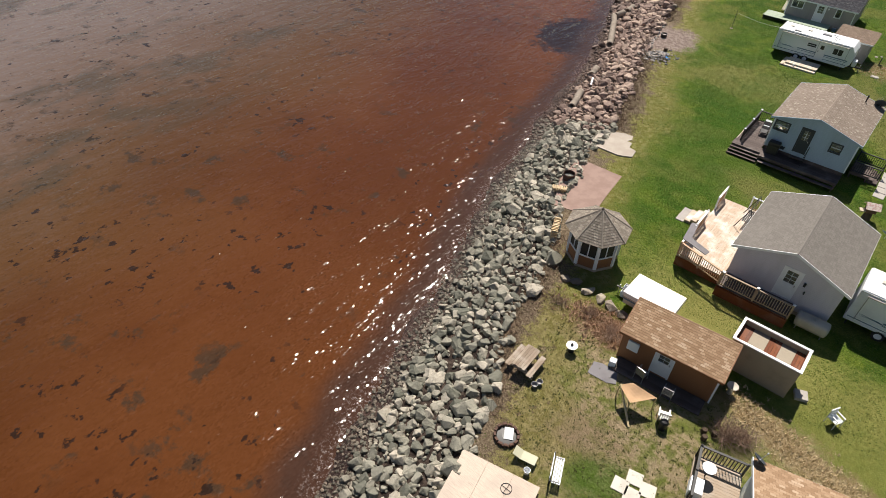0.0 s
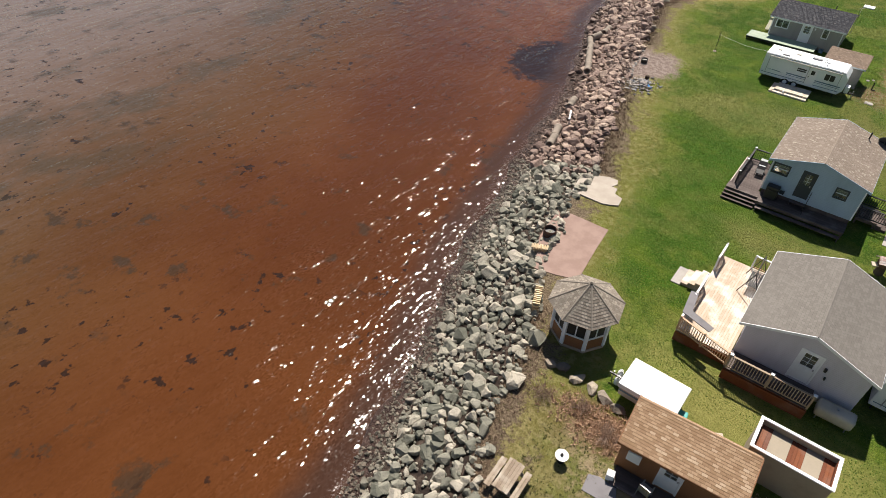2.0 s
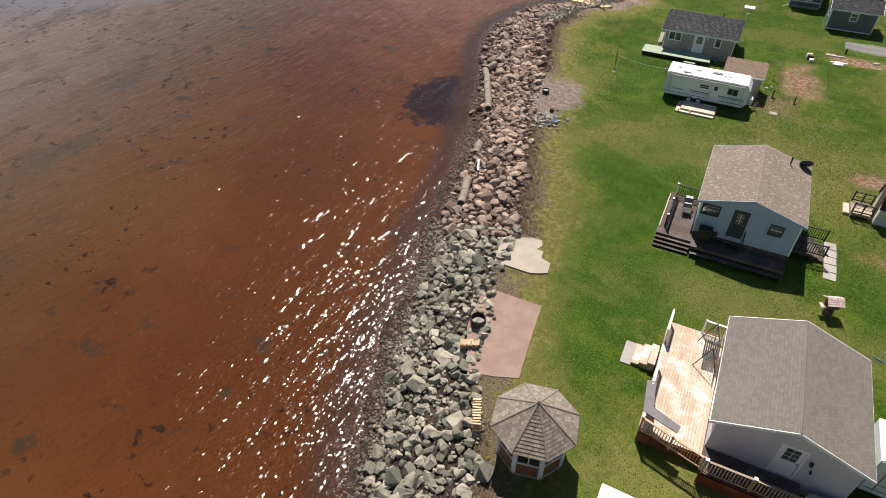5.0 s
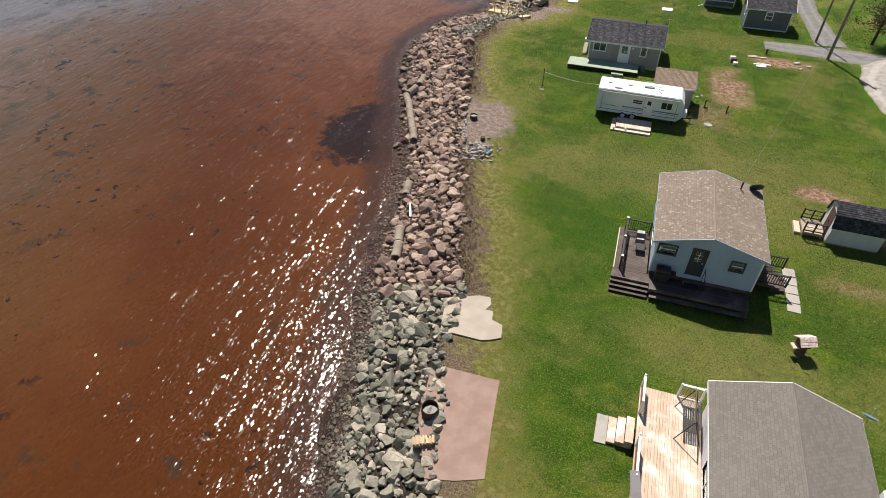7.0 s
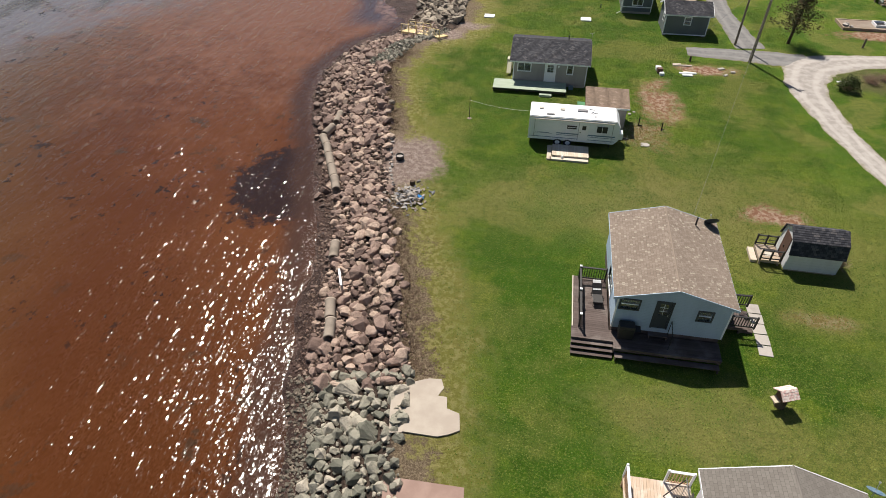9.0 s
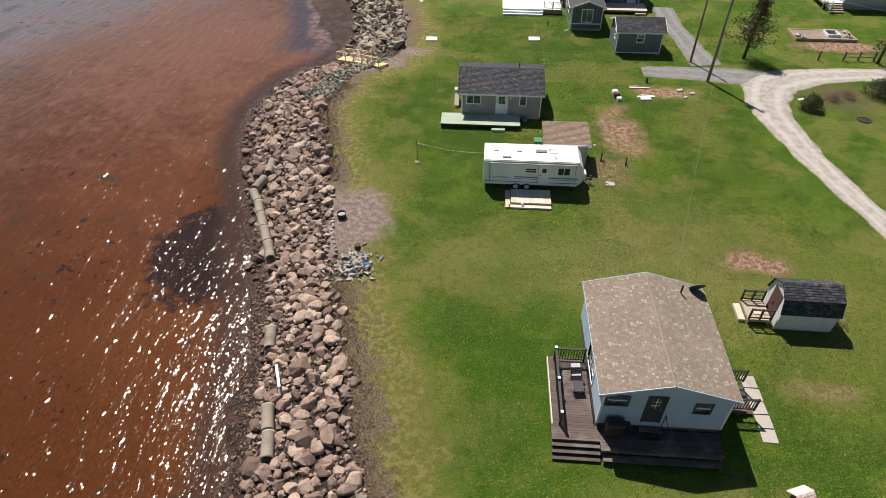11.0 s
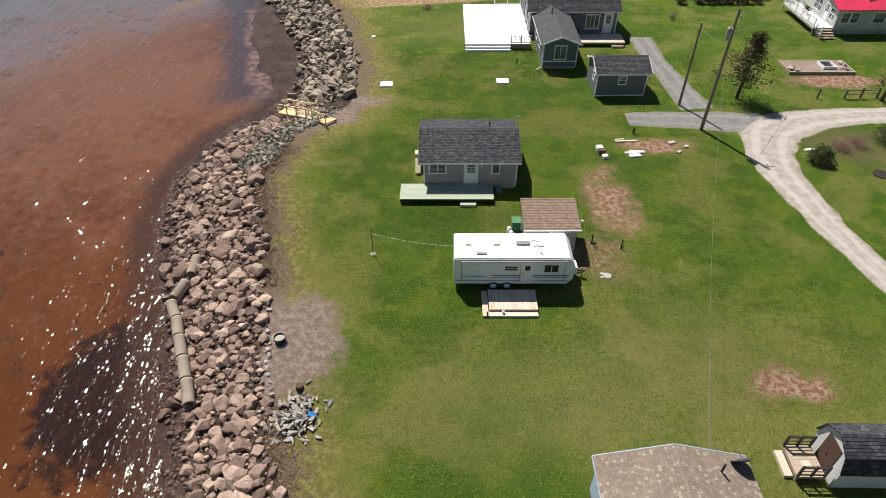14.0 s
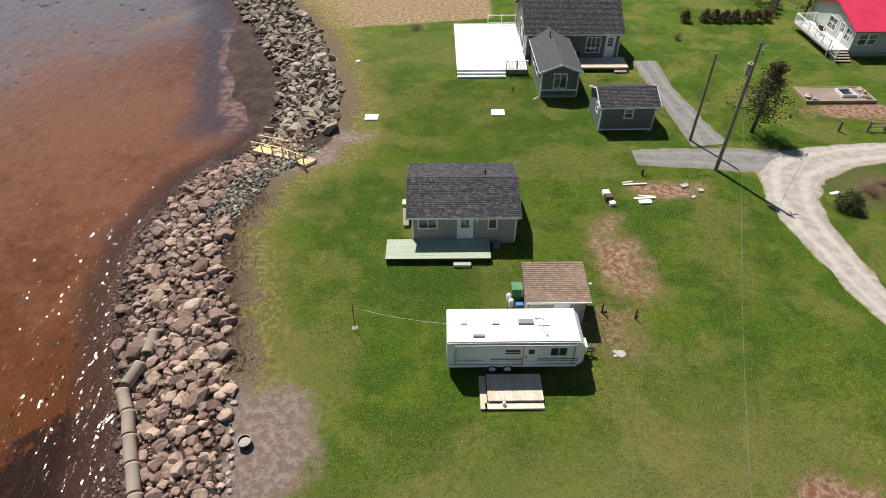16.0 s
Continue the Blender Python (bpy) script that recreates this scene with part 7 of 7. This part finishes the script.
for k in range(12):
    u, v = (rnd.uniform(1.9, 2.8), rnd.uniform(-1.1, 1.1)) if k % 2 else (rnd.uniform(-3.0, -2.3), rnd.uniform(-1.2, -0.3))
    bm = bmesh.new()
    for _ in range(10):
        bm.verts.new((u + rnd.gauss(0, 0.16), v + rnd.gauss(0, 0.16), 0.32 + rnd.gauss(0, 0.1)))
    bmesh.ops.convex_hull(bm, input=bm.verts)
    th.part("stone", bm, CONCRETE)
th = Thing("rail_fence", "weathered rail fence with stout posts", "fence", 20.9, 90.1, 0, 0)
for u, v in ((0, 0), (2.4, -0.05), (3.9, 0.1), (5.4, 0.1)):
    th.part("post", rod(bmesh.new(), (u, v, 0), (u, v, 0.95), 0.11, 0.1, 9), POLE_WOOD)
for z in (0.4, 0.75):
    th.part("rail", rod(bmesh.new(), (2.4, -0.05, z), (5.4, 0.1, z), 0.05, seg=7), POLE_WOOD)

# ---- red-roofed house ----
th = Thing("house", "pale green house with red metal roof and railed deck", "house", 33, 108, 0, world=True)
op = [("S", 29.6, 30.4, 1.3, 2.3), ("S", 30.6, 31.4, 1.3, 2.3), ("S", 33, 34.2, 1.3, 2.3), ("W", 105.3, 106.2, 1.3, 2.4), ("W", 106.6, 107.4, 0.8, 2.5), ("W", 108.2, 109.6, 1.3, 2.4)]
th.part("wall", walls(29.1, 40, 104.7, 113.2, 0.5, 2.75, op, gable="x", zr=4.0), SIDING_PALE)
th.part("foundation", box(29.2, 39.9, 104.8, 113.1, -0.02, 0.5), CONCRETE)
th.part("floor", box(29.3, 39.8, 104.9, 113.0, 0.55, 0.65), OLD_WOOD)
for a, b in ((104.35, 109.0), (113.6, 109.0)):
    bm = bmesh.new()
    ya, yb = (a, b)
    pts = [(28.75, ya, 2.72), (40.4, ya, 2.72), (40.4, yb, 4.15), (28.75, yb, 4.15)]
    lo = [bm.verts.new((p[0], p[1], p[2] - 0.08)) for p in pts]
    hi = [bm.verts.new(p) for p in pts]
    bm.faces.new(hi), bm.faces.new(lo[::-1])
    for k in range(4):
        bm.faces.new((lo[k], lo[(k + 1) % 4], hi[(k + 1) % 4], hi[k]))
    bmesh.ops.recalc_face_normals(bm, faces=bm.faces)
    rf = th.part("roof", bm, RED_ROOF)
    for k in range(24):
        u = 28.9 + k * 0.48
        th.part("roof_rib", rod_box(bmesh.new(), (u, ya, 2.735), (u, yb, 4.165), 0.04, 0.03), RED_ROOF, rf)
th.part("dormer_trim", rod_box(bmesh.new(), (32.5, 106.0, 3.35), (33.4, 106.0, 3.1), 0.2, 0.25), WHITE)
for o in op:
    if o[0] == "S":
        window(th, "S", 104.7, *o[1:], WHITE, bars=0, rows=1)
    elif o[4] < 2.45:
        window(th, "W", 29.1, *o[1:], WHITE, bars=1, rows=1)
    else:
        door(th, "W", 29.1, *o[1:], WHITE, WHITE)
th = Thing("railed_deck", "white painted deck with lattice railing and stairs", "deck", 28, 108, 0, world=True)
deck(th, 26.9, 29.05, 104.6, 112.2, 0.8, WHITE, "y", skirt=OLD_WOOD)
railing(th, (26.95, 104.65), (26.95, 112.1), 0.8, WHITE, step=0.22)
railing(th, (26.95, 112.1), (29.0, 112.1), 0.8, WHITE, step=0.22)
steps(th, 27.3, 28.9, 103.3, 104.6, 4, 0.8, OLD_WOOD, "S")
railing(th, (27.25, 103.4), (27.25, 104.6), 0.35, WHITE, posts=2, step=0.22)
chair(28.0, 108.6, 120, RUST, 0.8, "orange wooden deck chair")
chair(28.3, 109.6, 100, YELLOW, 0.8, "yellow plastic deck chair")

# ---- riprap along the shore, loose yard growth: the many small pieces last ----
def rock_mesh(name, seed, mat, points=15, squash=0.75, worn=0.09):
    rnd = random.Random(seed)
    bm = bmesh.new()
    stretch = (rnd.uniform(0.85, 1.3), rnd.uniform(0.75, 1.05), squash * rnd.uniform(0.8, 1.15))
    for _ in range(points):
        v = Vector((rnd.gauss(0, 1), rnd.gauss(0, 1), rnd.gauss(0, 1))).normalized() * rnd.uniform(0.82, 1.08)
        bm.verts.new((v.x * stretch[0], v.y * stretch[1], v.z * stretch[2]))
    res = bmesh.ops.convex_hull(bm, input=bm.verts)
    loose = [v for v in bm.verts if not v.link_faces]
    bmesh.ops.delete(bm, geom=loose, context="VERTS")
    bmesh.ops.dissolve_limit(bm, angle_limit=0.2, verts=bm.verts, edges=bm.edges)
    bmesh.ops.bevel(bm, geom=bm.edges[:], offset=worn, segments=1, affect="EDGES", clamp_overlap=True)
    for v in bm.verts:
        v.co += Vector((rnd.gauss(0, 0.022), rnd.gauss(0, 0.022), rnd.gauss(0, 0.022)))
    me = bpy.data.meshes.new(name)
    bm.to_mesh(me)
    bm.free()
    me.materials.append(mat)
    return me


def scatter(x0, x1, y0, y1, gap, seed):
    rnd = np.random.RandomState(seed)
    gx, gy = np.meshgrid(np.arange(x0, x1, gap), np.arange(y0, y1, gap * 0.87))
    gx = gx + (np.arange(gx.shape[0]) % 2)[:, None] * gap / 2
    gx, gy = gx + rnd.uniform(-0.3, 0.3, gx.shape) * gap, gy + rnd.uniform(-0.3, 0.3, gy.shape) * gap
    return gx.ravel(), gy.ravel(), rnd


def riprap(key, label, y0, y1, gap, sizes, points, seed, pick, lean_in=0.1, lean_out=-0.5, slant=0.0, mask=None, squash=0.75, worn=0.09):
    """Stones on the bank between two latitudes; those inside pick (a stretch of the plan) are parts, the rest one heap."""
    one, heap = ROCKS[key]
    th = Thing("riprap_bank", label, "rock bank", 0, 0, 0)
    kinds = [rock_mesh("rock", seed + k, one, points, squash, worn) for k in range(9)]
    far = [rock_mesh("rock_shape", seed + k, heap, points, squash, worn) for k in range(9)]
    shapes = []
    for me in far:
        v = np.zeros(len(me.vertices) * 3)
        me.vertices.foreach_get("co", v)
        shapes.append((v.reshape(-1, 3), [tuple(p.vertices) for p in me.polygons]))
    verts, faces = [], []
    count = 0
    for layer, (g, lo, hi, lift) in enumerate(((gap, *sizes, 0.2), (gap * 0.78, sizes[0] * 0.42, sizes[0] * 0.72, 0.12))):
        px, py, rnd = scatter(-62, 14, y0, y1, g, seed + layer)
        z, si, so = height(px, py)
        ok = (si < lean_in + rnd.uniform(-0.25, 0.25, px.shape)) & (so > lean_out + rnd.uniform(-0.5, 0.4, px.shape))
        if mask is not None:
            ok &= mask(px, py, si, so)
        for i in np.nonzero(ok)[0]:
            s = (lo + (hi - lo) * rnd.uniform() ** 1.4) * (1.0 + 0.5 * (rnd.uniform() < 0.1))
            rot = Euler((rnd.uniform(-0.5, 0.5), rnd.uniform(-0.5, 0.5), rnd.uniform(0, 6.28))).to_matrix().to_4x4()
            mat = Matrix.Translation((px[i], py[i], z[i] + s * lift + rnd.uniform(0, 0.12) * layer)) @ rot @ Matrix.Diagonal((s, s, s, 1))
            k = rnd.randint(9)
            if layer == 0 and count < 300 and pick[0] < py[i] < pick[1]:
                ob = new("rock", kinds[k])
                ob.parent, ob.matrix_basis = th.o, mat
                count += 1
            else:
                base = len(verts)
                v, f = shapes[k]
                w = v @ np.array(mat.to_3x3()).T + np.array(mat.translation)
                verts.extend(w.tolist())
                faces.extend(tuple(a + base for a in p) for p in f)
    for me in far:
        bpy.data.meshes.remove(me)
    if verts:
        me = bpy.data.meshes.new("rock_heap")
        me.from_pydata(verts, [], faces)
        me.materials.append(heap)
        ob = new("rock_heap", me)
        ob.parent = th.o
        tagged(ob, kind="stuff")
    return th


riprap("grey", "bank of large angular grey-green riprap stones", -14, 42.2, 0.56, (0.22, 0.48), 13, 11, (7, 36), lean_in=0.3, lean_out=1.15, worn=0.035)
riprap("red", "bank of rounded reddish sandstone riprap stones", 41.5, 92, 0.6, (0.22, 0.54), 19, 57, (42, 60), lean_in=0.15, lean_out=0.35, squash=0.62, worn=0.07,
       mask=lambda px, py, si, so: ~((py > 79) & (si > -2.6)) & ((so > 0.95) | (py > 57)))
riprap("grey", "heap of small grey broken stones", 79, 92, 0.42, (0.16, 0.3), 13, 91, (80, 89), lean_in=0.2,
       mask=lambda px, py, si, so: (si > -3.0) & (py + 0.6 * (px + 25) < 90))
riprap("tan", "bank of tan and grey angular riprap stones", 90.5, 138, 0.7, (0.28, 0.64), 14, 131, (91, 118), lean_in=0.1, lean_out=0.0, squash=0.68, worn=0.04)


def pebbles(name, label, n, y0, y1, key, seed):
    """Small wet stones strewn between the bank and the water."""
    rnd = np.random.RandomState(seed)
    hull = []
    for k in range(6):
        me = rock_mesh("pebble_shape", seed + k, ROCKS[key][1], 9, 0.6, 0.0)
        v = np.zeros(len(me.vertices) * 3)
        me.vertices.foreach_get("co", v)
        hull.append((v.reshape(-1, 3), [tuple(p.vertices) for p in me.polygons]))
        bpy.data.meshes.remove(me)
    ys = rnd.uniform(y0, y1, n)
    xs = np.interp(ys, [p[1] for p in OUTER], [p[0] for p in OUTER]) + rnd.normal(0.9, 0.75, n)
    zs, si, so = height(xs, ys)
    verts, faces = [], []
    for i in np.nonzero((so > -0.25) & (si < 0))[0]:
        s, a = 0.04 + 0.13 * rnd.uniform() ** 2.2, rnd.uniform(0, 6.28)
        v, f = hull[rnd.randint(6)]
        turn = np.array(((math.cos(a), -math.sin(a), 0), (math.sin(a), math.cos(a), 0), (0, 0, 1)))
        base = len(verts)
        verts.extend((v * s @ turn.T + (xs[i], ys[i], zs[i] + s * 0.2)).tolist())
        faces.extend(tuple(q + base for q in p) for p in f)
    me = bpy.data.meshes.new(name)
    me.from_pydata(verts, [], faces)
    me.materials.append(ROCKS[key][1])
    return tagged(new(name, me), label, "pebbles", kind="stuff")


pebbles("shore_pebbles", "wet grey pebbles on the muddy foreshore", 5500, 2, 42, "grey", 301)
pebbles("shore_pebbles", "wet reddish pebbles on the muddy foreshore", 5500, 42, 92, "red", 331)


def tufts(name, label, mat, n, where, size, seed, blades=6):
    """Loose low growth: many small blades in one object."""
    rnd = random.Random(seed)
    verts, faces = [], []
    for _ in range(n):
        cx, cy = where(rnd)
        s = rnd.uniform(*size)
        for _ in range(blades):
            a, w = rnd.uniform(0, 6.28), s * rnd.uniform(0.12, 0.22)
            ox, oy = cx + rnd.gauss(0, s * 0.35), cy + rnd.gauss(0, s * 0.35)
            dx, dy = math.cos(a), math.sin(a)
            lean = rnd.uniform(0.2, 1.0) * s
            b = len(verts)
            verts += [(ox - dy * w, oy + dx * w, 0), (ox + dy * w, oy - dx * w, 0), (ox + dx * lean, oy + dy * lean, s * rnd.uniform(0.5, 1.0))]
            faces.append((b, b + 1, b + 2))
    me = bpy.data.meshes.new(name)
    me.from_pydata(verts, [], faces)
    me.materials.append(mat)
    return tagged(new(name, me), label, "grass", kind="stuff")


def in_yard(rnd):
    while True:
        x, y = rnd.uniform(-9, 1.5), rnd.uniform(13.2, 22)
        if side(np.array([x]), np.array([y]), INNER)[0] > 1.2 and not (-5.6 < x < -0.6 and y > 20.2):
            return x, y


tufts("weed_tufts", "low dark weed tufts in thin dry grass", WEEDS, 1900, in_yard, (0.04, 0.11), 3)
tufts("dry_stems", "reddish dry stems on bare earth", STRAW, 700, lambda r: (r.gauss(-6.6, 1.4), r.gauss(22.9, 0.55)), (0.08, 0.25), 4)


def along_path(r):
    u = r.uniform(-4, 5)
    return 4.0 + u, 21.9 - u * 0.3 + r.gauss(0, 0.45)


tufts("dry_stems", "pale dry stems between two lawns", PALE_STRAW, 1300, along_path, (0.06, 0.2), 5)


def at_edge(r):
    while True:
        y = r.uniform(8, 126)
        x = float(np.interp(y, [p[1] for p in INNER], [p[0] for p in INNER])) + r.uniform(0.1, 3.2) ** 1.1
        if not (55 < y < 66 and x < -18) and not (28 < y < 41.5 and x < -12) and not (84 < y < 91):
            return x, y


def behind_stones(r):
    while True:
        y = r.uniform(14, 82)
        x = float(np.interp(y, [p[1] for p in INNER], [p[0] for p in INNER])) + abs(r.gauss(0, 0.75)) - 0.1
        if not (57.5 < y < 66) and not (28 < y < 42):
            return x, y


tufts("dry_brush", "brown dead brush behind the stones", BRUSH, 5200, behind_stones, (0.05, 0.15), 8)
tufts("edge_grass", "dry yellowish grass along the stones", GRASS, 3500, at_edge, (0.025, 0.07), 6)


# ---- blades over the mown lawn ----
m = Nodes("lawn_blades")
lb = lawn_colour(m, m.noise(0.09, 4), m.noise(0.55, 6, 0.62), m.noise(2.6, 6, 0.68), m.noise(9, 4, 0.75))
lb = m.mix(m.math("MULTIPLY", m.step(m.random(True), 0.5, 1.0), 0.6), lb, (0.3, 0.33, 0.085))
lb = m.mix(m.math("MULTIPLY", m.step(m.random(True), 0.35, 0.0), 0.5), lb, (0.035, 0.08, 0.005))
BLADES = m.done(lb, 0.7, spec=0.3)
rs = np.random.RandomState(21)
N = 260000
bxs, bys = rs.uniform(-24, 14, N * 2), rs.uniform(24, 100, N * 2)
keep = side(bxs, bys, INNER) > rs.uniform(2.0, 6.0, N * 2)
for x0, x1, y0, y1 in ((-6.7, -0.5, 46.0, 53.2), (-8.6, 0.8, 44.5, 50.4), (-3.7, 2.7, 30.4, 37.4), (-6.4, 0.7, 29.2, 37.8), (-12.2, -4.6, 65.5, 68), (-14.4, -7.4, 76, 82), (-15.9, -9.1, 74.2, 76.2),
                       (4.2, 7.5, 53.3, 55.6), (2.5, 4.3, 53.7, 55.4), (-7.7, -4.3, 69.0, 71.8), (-10.5, -7.2, 63.4, 65.6), (-12.2, -8.8, 25.7, 29.3), (-17, -12.2, 30, 36.6), (-17.4, -13.5, 38.3, 42), (-7.2, 3, 24, 26.8), (2.8, 9, 31.6, 34.2), (-3.7, 0.6, 95.8, 101),
                       (0.6, 5.6, 90, 94.2), (1.4, 2.3, 46, 50.3), (-2.4, 1.3, 71, 79.5), (1.0, 7.0, 80.5, 83.2), (2.8, 14, 84, 88.2), (10.4, 14, 60, 90), (7, 11, 88, 100), (3.5, 7, 57.9, 59.9), (-24, -18, 57.5, 66)):
    keep &= ~((bxs > x0) & (bxs < x1) & (bys > y0) & (bys < y1))
bxs, bys = bxs[keep][:N], bys[keep][:N]
n = len(bxs)
ang, hgt = rs.uniform(0, 6.28, n), rs.uniform(0.02, 0.05, n)
wid, ln = rs.uniform(0.02, 0.045, n), rs.uniform(0.0, 0.06, n)
co, si_ = np.cos(ang), np.sin(ang)
v = np.empty((n, 3, 3))
v[:, 0] = np.stack((bxs - si_ * wid, bys + co * wid, np.zeros(n)), 1)
v[:, 1] = np.stack((bxs + si_ * wid, bys - co * wid, np.zeros(n)), 1)
v[:, 2] = np.stack((bxs + co * ln, bys + si_ * ln, hgt), 1)
me = bpy.data.meshes.new("lawn_grass")
me.vertices.add(n * 3)
me.vertices.foreach_set("co", v.reshape(-1))
me.loops.add(n * 3)
me.loops.foreach_set("vertex_index", np.arange(n * 3))
me.polygons.add(n)
me.polygons.foreach_set("loop_start", np.arange(n) * 3)
me.update(calc_edges=True)
me.validate()
me.materials.append(BLADES)
tagged(new("lawn_grass", me), "short green grass blades of the mown lawn", "grass", kind="stuff")
